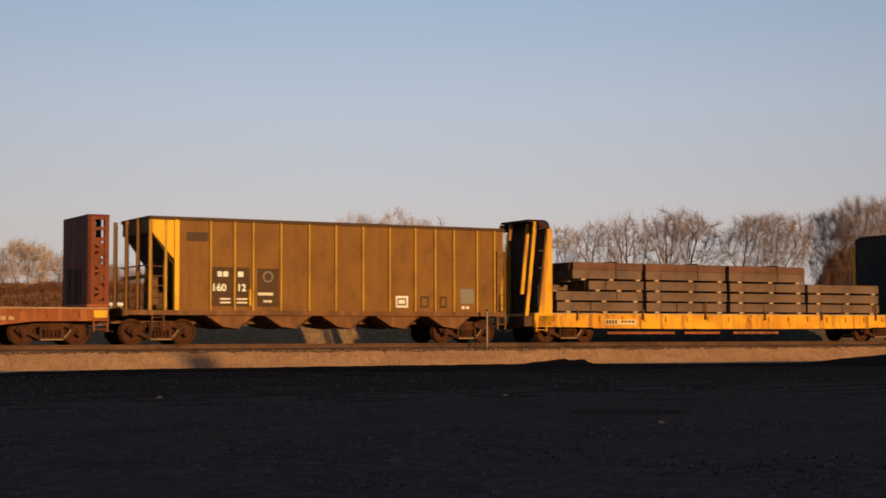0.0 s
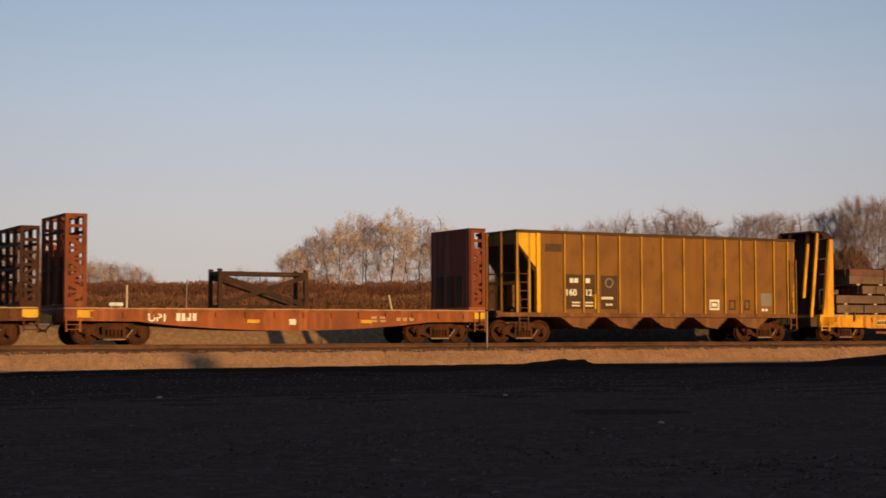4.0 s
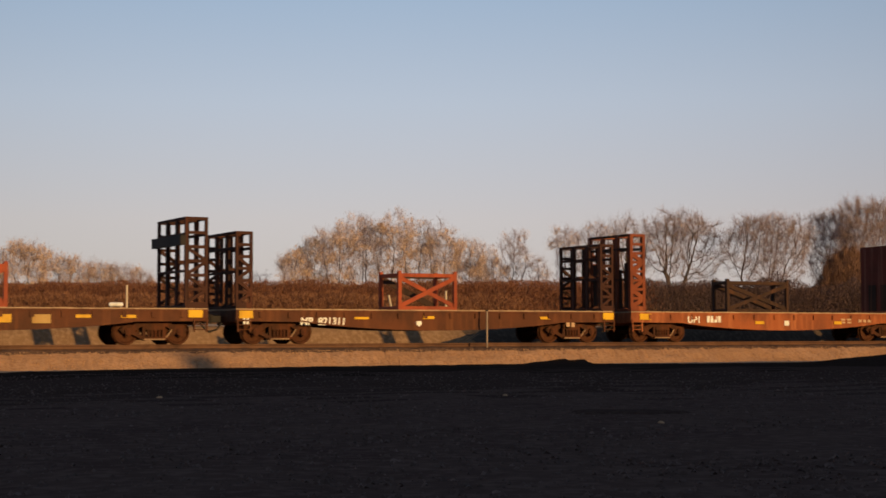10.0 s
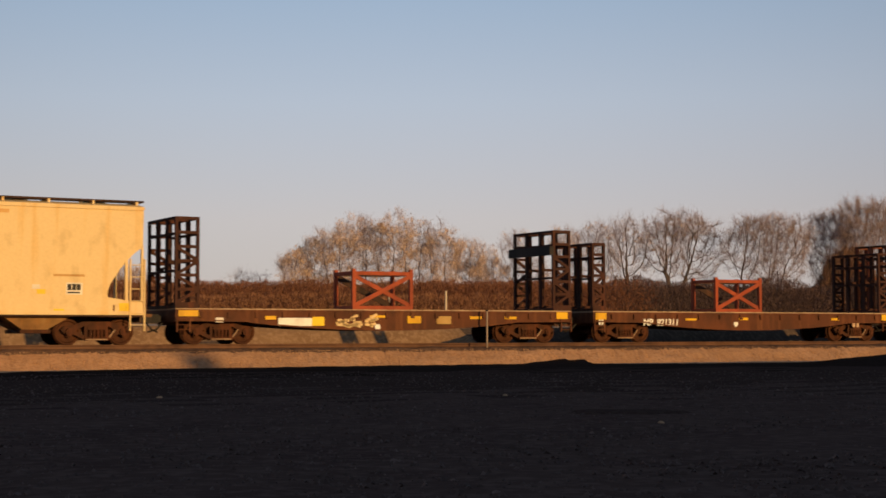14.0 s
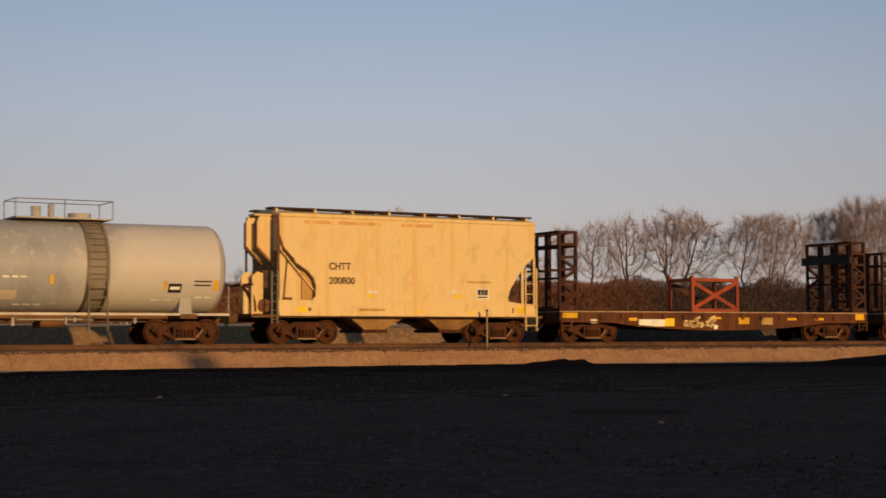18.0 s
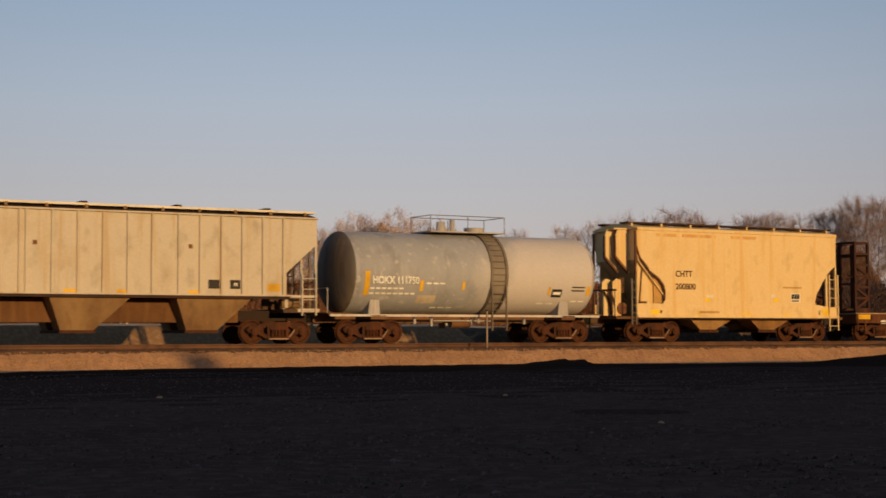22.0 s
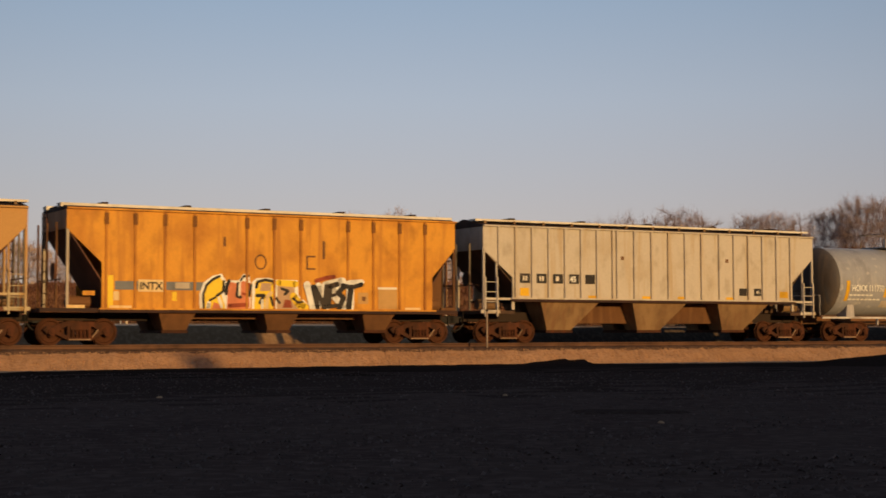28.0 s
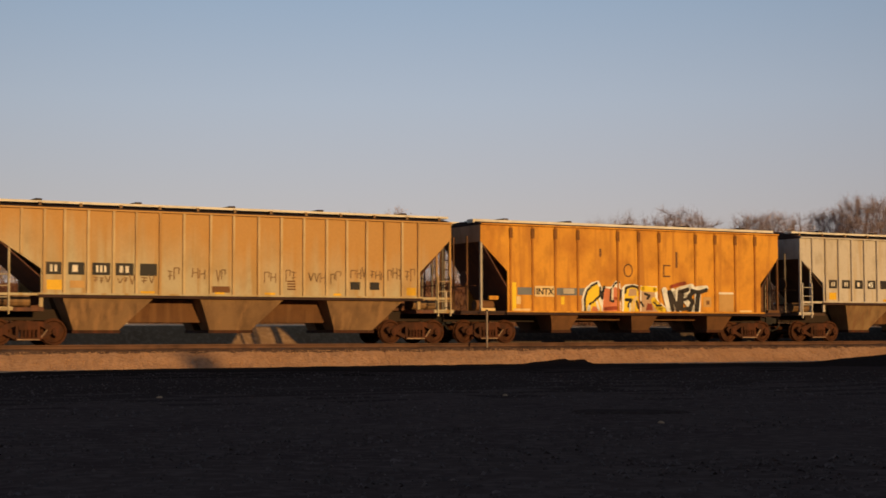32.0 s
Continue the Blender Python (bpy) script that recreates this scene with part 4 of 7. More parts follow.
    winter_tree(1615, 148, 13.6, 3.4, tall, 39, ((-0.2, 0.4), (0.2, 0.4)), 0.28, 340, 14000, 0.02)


build_trees()


def dense_bush(u, d, height, radius, seed, label):
    """A close, rounded bush of fine upright twigs round a few short stems."""
    rng = np.random.RandomState(seed)
    bush = new("bush")
    tagged(bush, label, "bush")
    lobes = [(0.0, 0.0, 1.0, 0.62), (-0.42, -0.1, 0.86, 0.55), (0.40, 0.1, 0.92, 0.58), (-0.15, 0.3, 0.92, 0.6), (0.2, -0.35, 0.70, 0.6), (0.72, 0.0, 0.60, 0.45), (-0.72, 0.1, 0.50, 0.42)]
    rows = []
    for j, (dx, dy, hh, rr) in enumerate(lobes):
        n = 11000
        k, a = rng.rand(n) ** 0.9, rng.rand(n) * 6.28319
        wave = np.array([noise.noise((math.cos(t) * 1.6 + 3 * j, math.sin(t) * 1.6, z * 3 + seed)) for t, z in zip(a, k)])
        r = radius * rr * (1 - k ** 4.0) ** 0.5 * (0.55 + 0.55 * rng.rand(n) ** 0.8) * (1 + 0.4 * wave)
        p = np.stack((radius * dx + r * np.cos(a), radius * dy + r * np.sin(a), height * hh * (0.02 + 0.92 * k) * (1 + 0.14 * wave)), axis=1)
        q = p + np.stack((rng.normal(0, 0.15, n), rng.normal(0, 0.15, n), rng.uniform(0.1, 0.65, n) * (1 + 0.8 * (rng.rand(n) < 0.1))), axis=1)
        w = rng.normal(0, 1, (n, 3)) * (1, 1, 0.3)
        w *= (rng.uniform(0.010, 0.024, n) / np.linalg.norm(w, axis=1))[:, None]
        rows.append(np.stack((p - w, p + w, q), axis=1))
    V = np.concatenate(rows)
    n = len(V)
    tagged(soup("foliage", V.reshape(-1, 3).tolist(), np.arange(3 * n).reshape(-1, 3).tolist(), M_BUSH, bush), kind="stuff")
    for i in range(6):
        V, F = [], []
        t = i * 1.05
        tube(V, F, Vector((0, 0, -0.3)), Vector((radius * 0.5 * math.cos(t), radius * 0.5 * math.sin(t), height * 0.6)), 0.09, 0.02, 5)
        soup("stem", V, F, M_BARK, bush)
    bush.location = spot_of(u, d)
    return bush


dense_bush(1502, 122, 6.3, 2.55, 51, "dense rounded brown bush on the bank")


def build_brush(name, d0, d1, x0, x1, top, count, seed, label, material, thin=1.0, ragged=1.0, fade=150):
    """A belt of fine upright twigs, up to an uneven top edge."""
    rng = np.random.RandomState(seed)
    u, d = rng.uniform(x0, x1, count), d0 + (d1 - d0) * rng.rand(count) ** 1.3
    stay = rng.rand(count) < np.minimum((x1 - u) / fade, 1)
    stay &= rng.rand(count) < np.minimum((u - x0) / fade, 1)
    u, d, count = u[stay], d[stay], int(stay.sum())
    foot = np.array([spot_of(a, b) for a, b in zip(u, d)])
    rise = ragged * np.array([0.34 * noise.noise((a * 0.012, b * 0.08, seed)) + 0.26 * noise.noise((a * 0.05, b * 0.3, seed + 4)) for a, b in zip(u, d)])
    room = top + rise - foot[:, 2]
    p = foot.copy()
    p[:, 2] += room * rng.rand(count) ** 0.75 * 0.97 + 0.45 * (rng.rand(count) < 0.02) * rng.rand(count)
    q = p + np.stack((rng.normal(0, 0.11, count), rng.normal(0, 0.11, count), rng.uniform(0.03, 0.26, count)), axis=1)
    w = rng.normal(0, 1, (count, 3)) * (1, 1, 0.3)
    w *= (rng.uniform(0.014, 0.036, count) * thin / np.linalg.norm(w, axis=1))[:, None]
    V = np.stack((p - w, p + w, q), axis=1)
    ob = soup(name, V.reshape(-1, 3).tolist(), np.arange(3 * count).reshape(-1, 3).tolist(), material)
    return tagged(ob, label, "brush", kind="stuff")


def post_at(u, d, top, name, label, lean=0.0, w=0.09, material=None):
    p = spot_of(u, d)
    ob = new(name)
    tagged(ob, label, "post")
    V, F = [], []
    tube(V, F, Vector((0, 0, -0.3)), Vector((lean, 0, top)), w, w * 0.8, 8)
    soup("post", V, F, material or M_PALEWOOD, ob)
    ob.location = p
    return ob


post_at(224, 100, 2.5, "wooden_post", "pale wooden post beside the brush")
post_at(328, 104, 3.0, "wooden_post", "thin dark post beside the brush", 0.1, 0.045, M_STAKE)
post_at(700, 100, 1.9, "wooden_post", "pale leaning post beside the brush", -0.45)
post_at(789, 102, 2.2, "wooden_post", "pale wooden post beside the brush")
bm = bmesh.new()
bmesh.ops.create_uvsphere(bm, u_segments=16, v_segments=10, radius=0.13)
for v in bm.verts:
    v.co.x += 0.34 if v.co.x > 0 else -0.34
tank = new("storage_tank")
tagged(tank, "small white storage tank on short legs", "tank")
part("shell", bm, M_WHITE, tank, smooth=True)
for x in (-0.3, 0.3):
    part("leg", box(bmesh.new(), x - 0.03, x + 0.03, -0.08, 0.08, -1.6, -0.10), M_POST, tank)
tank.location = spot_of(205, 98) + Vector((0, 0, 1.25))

build_brush("brush", 110, 124, -220, 1180, 4.25, 270000, 3, "thick red-brown winter brush along the field", M_BRUSH)
build_brush("brush", 108, 114, -220, 960, 3.2, 100000, 8, "lower tan brush along the field's edge", M_TANBRUSH)
build_brush("brush", 112, 124, 980, 1800, 4.2, 150000, 6, "dark grey-brown brush under bare trees", M_GREYBRUSH, ragged=2.2)


def build_woods():
    V, F = [], []
    xs = [-260 + 2.0 * i for i in range(300)]
    for x in xs:
        y = 330 + 0.25 * x
        t = 11.2 + 0.8 * noise.noise((x * 0.06, 0, 0)) + 0.7 * noise.noise((x * 0.4, 0, 2))
        V += [Vector((x, y, 0)), Vector((x, y, t * 0.6)), Vector((x + 0.5, y + 6, t)), Vector((x, y + 14, 0))]
    for i in range(len(xs) - 1):
        for k in range(3):
            F.append((4 * i + k, 4 * i + 4 + k, 4 * i + 5 + k, 4 * i + 1 + k))
    return tagged(soup("far_woods", V, F, M_WOODS), "low brown woods on the horizon", "woods", kind="stuff")


build_woods()

# ---- the train's own paints ----
P_HOPPER = paint("ochre_hopper_paint", (0.222, 0.098, 0.021), (0.168, 0.072, 0.018), 0.5, (0.190, 0.080, 0.019), 0.65)
P_HOPPER_BRIGHT = paint("bright_ochre_paint", (0.50, 0.265, 0.030), (0.34, 0.165, 0.028), 0.3, None, 0.55)
P_BOARDBROWN = paint("brown_stencil_ground", (0.082, 0.042, 0.019), (0.058, 0.032, 0.017), 0.4, None, 0.7)
P_SILLRUST = paint("rusty_brown_sill", (0.19, 0.080, 0.030), (0.12, 0.052, 0.022), 0.5, (0.23, 0.10, 0.04), 0.7)
P_RED = paint("oxide_red_paint", (0.30, 0.085, 0.028), (0.19, 0.058, 0.024), 0.5, (0.36, 0.12, 0.045), 0.7)
P_MAROON = paint("maroon_plate", (0.125, 0.026, 0.015), (0.085, 0.021, 0.013), 0.5, (0.17, 0.06, 0.04), 0.7)
P_BROWN = paint("brown_oxide_paint", (0.112, 0.036, 0.014), (0.070, 0.026, 0.012), 0.55, (0.135, 0.048, 0.018), 0.7)
P_RUST = paint("rusty_lattice", (0.053, 0.020, 0.013), (0.032, 0.015, 0.010), 0.5, (0.091, 0.030, 0.015), 0.75)
P_RUST_SHADE = paint("dark_rust_and_shade", (0.050, 0.026, 0.017), (0.032, 0.019, 0.014), 0.5, (0.085, 0.038, 0.02), 0.8)
P_RACK = paint("red_lead_paint", (0.33, 0.066, 0.025), (0.20, 0.045, 0.022), 0.45, None, 0.65)
P_YELLOW = paint("railway_yellow", (0.80, 0.39, 0.022), (0.55, 0.22, 0.02), 0.4, (0.34, 0.13, 0.03), 0.5)
P_CREAM = paint("cream_paint", (0.70, 0.51, 0.255), (0.65, 0.44, 0.19), 0.05, (0.66, 0.43, 0.17), 0.55)
P_TANK = paint("grey_tank_paint", (0.365, 0.335, 0.325), (0.275, 0.245, 0.23), 0.4, (0.45, 0.415, 0.40), 0.6, 0.0)
P_SHELL = paint("weathered_tank_paint", (0.325, 0.325, 0.345), (0.275, 0.272, 0.285), 0.45, (0.36, 0.35, 0.36), 0.42, 0.0, 0.45, spot=(0.43, 0.41, 0.40), pale_end=(0.2, 2.6, (0.57, 0.515, 0.490)))
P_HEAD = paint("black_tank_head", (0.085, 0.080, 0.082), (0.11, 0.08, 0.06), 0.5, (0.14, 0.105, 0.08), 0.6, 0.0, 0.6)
P_RAILGREY = paint("pale_grey_sill", (0.56, 0.52, 0.48), (0.42, 0.37, 0.33), 0.4, None, 0.6)
P_BAND = paint("dull_brown_band", (0.235, 0.20, 0.165), (0.18, 0.148, 0.12), 0.5, None, 0.7)
P_LADDER = paint("brown_grey_ladder", (0.19, 0.155, 0.12), (0.13, 0.10, 0.075), 0.5, None, 0.7)
P_POST = paint("dark_red_post", (0.19, 0.048, 0.020), (0.11, 0.033, 0.018), 0.5, (0.26, 0.075, 0.03), 0.7)
P_GREY = paint("grey_tan_paint", (0.52, 0.455, 0.375), (0.43, 0.345, 0.245), 0.25, (0.46, 0.36, 0.245), 0.6)
P_ORANGE = paint("orange_paint", (0.65, 0.295, 0.034), (0.43, 0.165, 0.022), 0.5, (0.46, 0.19, 0.028), 0.6)
P_TAN = paint("rust_stained_tan_paint", (0.45, 0.365, 0.225), (0.40, 0.285, 0.14), 0.4, (0.38, 0.24, 0.095), 0.6, wash=(0.47, 0.245, 0.070))
P_TANRIB = paint("pale_tan_rib", (0.55, 0.40, 0.21), (0.46, 0.30, 0.13), 0.4, (0.40, 0.22, 0.075), 0.6)
P_UNDER = paint("rusty_underframe", (0.17, 0.078, 0.032), (0.095, 0.046, 0.022), 0.5, None, 0.75)
P_BAYGREY = paint("grey_tan_bays", (0.255, 0.155, 0.072), (0.145, 0.078, 0.036), 0.55, (0.19, 0.10, 0.046), 0.65)
P_BAYTAN = paint("rusty_tan_bays", (0.225, 0.130, 0.062), (0.125, 0.068, 0.033), 0.5, (0.27, 0.15, 0.068), 0.65)
P_BAYCREAM = paint("rusty_cream_bays", (0.40, 0.235, 0.095), (0.20, 0.10, 0.04), 0.5, (0.30, 0.15, 0.055), 0.65)
P_ROOF = paint("pale_roof_paint", (0.74, 0.66, 0.54), (0.58, 0.50, 0.39), 0.4, None, 0.6)
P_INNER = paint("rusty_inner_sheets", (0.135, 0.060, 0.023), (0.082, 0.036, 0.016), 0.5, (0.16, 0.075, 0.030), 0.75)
P_TRIMSHADE = paint("dark_trim_and_roof_shade", (0.050, 0.024, 0.018), (0.032, 0.018, 0.014), 0.5, None, 0.75)
P_ENDRUST = paint("dark_rusty_ends", (0.14, 0.060, 0.036), (0.085, 0.042, 0.028), 0.5, (0.17, 0.07, 0.035), 0.75)
P_RUSTWASH = paint("thin_rust_streak", (0.62, 0.37, 0.13), (0.54, 0.27, 0.08), 0.6, (0.70, 0.48, 0.22), 0.6)
P_LEMON = paint("lemon_spray", (0.82, 0.55, 0.030), (0.70, 0.44, 0.03), 0.35, None, 0.55)
P_GUSSET = paint("clean_yellow_paint", (0.80, 0.43, 0.022), (0.66, 0.33, 0.022), 0.3, None, 0.55)
P_SALMON = paint("salmon_spray", (0.62, 0.20, 0.09), (0.48, 0.15, 0.06), 0.4, None, 0.6)
P_RUBBED = paint("faded_cream_label", (0.50, 0.42, 0.32), (0.40, 0.33, 0.25), 0.5, None, 0.65)
P_OCHREPATCH = paint("faded_ochre_patch", (0.50, 0.34, 0.13), (0.36, 0.21, 0.06), 0.5, None, 0.65)
P_STRIPE = paint("slate_stripe", (0.17, 0.175, 0.185), (0.13, 0.125, 0.125), 0.4, None, 0.6)
P_RIB = paint("rusty_orange_rib", (0.46, 0.185, 0.026), (0.33, 0.125, 0.020), 0.5, (0.28, 0.10, 0.018), 0.65)
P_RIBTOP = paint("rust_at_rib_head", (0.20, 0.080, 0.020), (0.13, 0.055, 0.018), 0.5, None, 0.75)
P_DARKSILL = paint("dark_sill_paint", (0.034, 0.021, 0.015), (0.022, 0.015, 0.012), 0.5, None, 0.8)
P_ENDGREY = paint("grimy_grey_end_wall", (0.50, 0.42, 0.34), (0.38, 0.30, 0.23), 0.5, (0.44, 0.33, 0.24), 0.75)
P_ENDWALL = paint("faded_rusty_end_wall", (0.56, 0.31, 0.17), (0.42, 0.21, 0.11), 0.5, (0.46, 0.25, 0.13), 0.75)
P_TANPATCH = paint("rubbed_and_shade_tan", (0.50, 0.29, 0.10), (0.44, 0.24, 0.07), 0.4, None, 0.65)
P_END = paint("dark_end_paint", (0.095, 0.052, 0.030), (0.055, 0.033, 0.022), 0.5, None, 0.75)
P_DECK = paint("deck_planks", (0.44, 0.31, 0.20), (0.30, 0.20, 0.13), 0.5, None, 0.85)
P_LUMBER = paint("grey_timber", (0.178, 0.110, 0.076), (0.121, 0.075, 0.054), 0.5, None, 0.85)
P_TOPTIMBER = paint("brown_timber", (0.17, 0.078, 0.05), (0.11, 0.055, 0.038), 0.5, None, 0.85)
P_STICK = paint("pale_stickers", (0.50, 0.33, 0.20), (0.4, 0.25, 0.15), 0.4, None, 0.8)


# ---- A: yellow bulkhead flat with a load of timber ----
def build_timber_flat():
    s0, s1 = 3.95, 23.75
    car, mid, h = flat_car("yellow bulkhead flat car loaded with dark timber", s0, s1, P_YELLOW, P_DECK, (0.52, 0.60), 1.12)
    for x, s in ((-h, 1), (h, -1)):
        bh = part("bulkhead", box(bmesh.new(), min(x, x + s * 0.3), max(x, x + s * 0.3), -HW + 0.14, HW - 0.14, 0.55, 0.95), P_END, car, "yellow steel bulkhead with slanting braces")
        for y in (-HW, HW - 0.12):
            part("side_plate", prism(bmesh.new(), [(x + s * 0.14, 0.62), (x + s * 0.80, 0.62), (x + s * 0.80, 4.26), (x + s * 0.76, 4.32), (x + s * 0.60, 4.32)][::s], y, y + 0.12), P_YELLOW, bh)
        part("face_plate", across(bmesh.new(), [(-HW + 0.12, 1.0), (HW - 0.12, 1.0), (HW - 0.12, 4.28), (HW - 0.22, 4.52), (HW - 0.44, 4.6), (-HW + 0.44, 4.6), (-HW + 0.22, 4.52), (-HW + 0.12, 4.28)], min(x + s * 0.68, x + s * 0.74), max(x + s * 0.68, x + s * 0.74)), P_RUST_SHADE if s > 0 else M_BLACK, bh, "dark plate behind the braces")
        for y, z, o in ((-1.12, 1.02, 0.13), (-0.36, 1.85, 0.31), (0.42, 3.95, 0.02), (1.16, 3.95, 0.05)):
            g = (z - 1.0) * 0.12 + o
            part("brace", prism(bmesh.new(), [(x + s * (g - 0.34), z), (x + s * (g - 0.20), z), (x + s * (0.22 + o), 4.60), (x + s * (0.08 + o), 4.60)][::s], y, y + 0.09), P_YELLOW, bh)
        part("brace_foot", box(bmesh.new(), min(x - s * 0.36, x + s * 0.12), max(x - s * 0.36, x + s * 0.12), -HW + 0.16, HW - 0.16, 0.62, 1.0), P_END, bh)
        for z in (1.5, 2.2, 2.85, 3.5, 4.35):
            part("rung", rod(bmesh.new(), (x + s * 0.60, -1.28, z), (x + s * 0.60, -0.86, z), 0.022, 6), P_ROOF, bh)
        part("grab_iron", rod(bmesh.new(), (x + s * 0.52, -0.90, 1.35), (x + s * 0.52, -0.90, 2.2), 0.022, 6), P_ROOF, bh)
        part("top_cap", box(bmesh.new(), min(x + s * 0.04, x + s * 0.74), max(x + s * 0.04, x + s * 0.74), -HW + 0.44, HW - 0.44, 4.60, 4.68), P_RUST, bh)
        for k in (-1, 1):
            part("corner_cap", across(bmesh.new(), [(k * (HW - 0.44), 4.602), (k * (HW - 0.44), 4.678), (k * (HW - 0.16), 4.57), (k * (HW - 0.02), 4.33), (k * (HW - 0.10), 4.325), (k * (HW - 0.22), 4.525)][::k], min(x + s * 0.30, x + s * 0.74), max(x + s * 0.30, x + s * 0.74)), P_RUST, bh)
    patch(car, -h + 3.2, -h + 4.7, 0.68, 0.90, P_CREAM, "label_ground", -HW - 0.031)
    bars(car, -h + 3.25, -h + 3.8, 0.72, 0.86, M_BOARD, 4, -HW - 0.040)
    bars(car, -h + 3.95, -h + 4.65, 0.77, 0.84, M_BOARD, 4, -HW - 0.040)
    for x0, x1 in ((-h + 3.6, -h + 6.9), (-h + 7.4, -h + 9.2), (-h + 9.9, -h + 12.3)):
        part("lower_sill", box(bmesh.new(), x0, x1, -1.05, -0.95, 0.32, 0.42), P_RED, car, "rusty orange sill below the deck")
    for k in range(6):
        x = -h + 1.9 + k * 3.1
        part("stake", box(bmesh.new(), x - 0.03, x + 0.03, -HW - 0.10, -HW - 0.035, 0.88, 1.25 + 0.35 * (k % 3 == 2)), P_UNDER, car, "rusty steel side stake")
    # timber packs
    random.seed(5)
    x = -h + 1.0
    for col in range(4):
        L = 4.15
        for row in range(4):
            for lane in (0, 1):
                if row == 3 and col == 3:
                    continue
                ob = new("timber_pack")
                tagged(ob, "dark weathered timber pack strapped on stickers", "timber", "timber packs on the flat car")
                zz = (1.14, 1.55, 1.97, 2.39)[row]
                cut = 0.06 if row < 2 or col else 0.78 if row == 3 else (1.5, 0.4)[lane]
                xx = x + col * 4.22 + (cut if cut > 0.1 else 0.06 * random.random())
                ln = L - cut
                MOVERS.append((ob, mid + xx, -1.36 + lane * 1.4, zz))
                layers = 2 if row == 3 else 1
                for i in range(5):
                    for j in range(layers):
                        t0 = 0.07 + j * 0.345
                        part("timber", box(bmesh.new(), 0.05 * random.random(), ln - 0.09 * random.random(), i * 0.26 + 0.014 * random.random(), i * 0.26 + 0.25, t0, t0 + 0.335 - 0.055 * j), P_TOPTIMBER if j else P_LUMBER, ob)
                if random.random() < 0.6:
                    u = ln * (0.3 + 0.4 * random.random())
                    part("strap", box(bmesh.new(), u - 0.02, u + 0.02, -0.008, 1.31, 0.066, 0.07 + layers * 0.34), M_BLACK, ob)
                for k in range(3):
                    u = ln * (0.12, 0.52, 0.88)[k] + 0.10 * random.random()
                    part("sticker", box(bmesh.new(), u - 0.10, u + 0.10, -0.05, 1.32, 0.0, 0.066), P_STICK, ob)
    return car


build_timber_flat()


# ---- B: open ochre hopper ----
def build_open_hopper():
    s0, s1 = -12.0, 2.65
    car, mid = car_base("open_hopper_car", "weathered ochre open-top steel hopper car", s0, s1)
    h = (s1 - s0) / 2
    a, b, zb, zt = -10.15 - mid, 2.30 - mid, 1.14, 4.20
    tl = -11.07 - mid                       # end frame above the platform
    for y0, y1 in ((-HW, -HW + 0.04), (HW - 0.04, HW)):
        part("side_sheet", prism(bmesh.new(), [(a, zb), (b, zb), (b + 0.25, zb + 1.4), (b + 0.25, zt), (a, zt)], y0, y1), P_HOPPER, car)
        part("corner_gusset", prism(bmesh.new(), [(a - 0.02, zt - 1.45), (a - 0.02, zt), (-11.0 - mid, zt), (-11.0 - mid, zt - 0.48)], y0, y1), P_GUSSET, car, "clean bright yellow triangular gusset")
        part("top_chord", box(bmesh.new(), tl - 0.05, h - 0.05, y0 - 0.06, y1 + 0.06, zt - 0.06, zt + 0.05), P_BOARDBROWN, car, "dark rusty top chord")
        part("side_sill", box(bmesh.new(), -h + 0.05, h - 0.05, y0 - 0.06, y1 + 0.02, zb - 0.16, zb), P_SILLRUST, car, "rusty brown side sill")
        part("waist_seam", box(bmesh.new(), a, b, y0 - 0.012 if y0 < 0 else y1, y0 if y0 < 0 else y1 + 0.012, 2.72, 2.75), P_HOPPER, car)
    for s in (-8.98, -8.12, -7.45, -6.42, -5.36, -4.34, -3.28, -2.22, -1.18, -0.36, 0.42, 1.40, 2.15):
        for y0, y1 in ((-HW - 0.085, -HW), (HW, HW + 0.085)):
            # ribs in a brighter ochre, their sunlit edges put into the colour
            part("rib", box(bmesh.new(), s - mid - 0.03, s - mid + 0.03, y0, y1, zb, zt - 0.06), P_HOPPER_BRIGHT, car)
    part("corner_post", box(bmesh.new(), a - 0.10, a + 0.06, -HW - 0.09, -HW + 0.1, zb, zt - 0.06), P_GUSSET, car, "bright yellow corner post")
    part("corner_post", box(bmesh.new(), a - 0.10, a + 0.06, HW - 0.1, HW + 0.09, zb, zt - 0.06), P_HOPPER_BRIGHT, car)
    # sloping ends
    for x, s, top in ((a, 1, tl), (b, -1, h - 0.1)):
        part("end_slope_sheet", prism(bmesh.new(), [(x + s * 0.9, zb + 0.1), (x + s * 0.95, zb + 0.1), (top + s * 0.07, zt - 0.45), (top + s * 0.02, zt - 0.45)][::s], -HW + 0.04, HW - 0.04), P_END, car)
        for y, o in ((-HW + 0.02, 0.0), (-0.5, 0.10), (0.4, 0.20), (HW - 0.12, 0.30)):
            part("end_post", box(bmesh.new(), min(top - s * (o + 0.04), top - s * (o - 0.08)), max(top - s * (o + 0.04), top - s * (o - 0.08)), y, y + 0.10, zb, zt), P_HOPPER if s > 0 else P_HOPPER_BRIGHT, car)
        part("end_sill", box(bmesh.new(), min(-s * h, -s * (h - 0.2)), max(-s * h, -s * (h - 0.2)), -HW, HW, 0.95, zb + 0.06), P_UNDER, car)
        part("platform", box(bmesh.new(), min(-s * h, x + s * 0.8), max(-s * h, x + s * 0.8), -HW, HW, zb - 0.12, zb - 0.04), P_UNDER, car)
        part("end_beam", box(bmesh.new(), min(top - s * 0.03, top + s * 0.07), max(top - s * 0.03, top + s * 0.07), -HW + 0.1, HW - 0.1, 2.2, 2.32), P_HOPPER_BRIGHT, car)
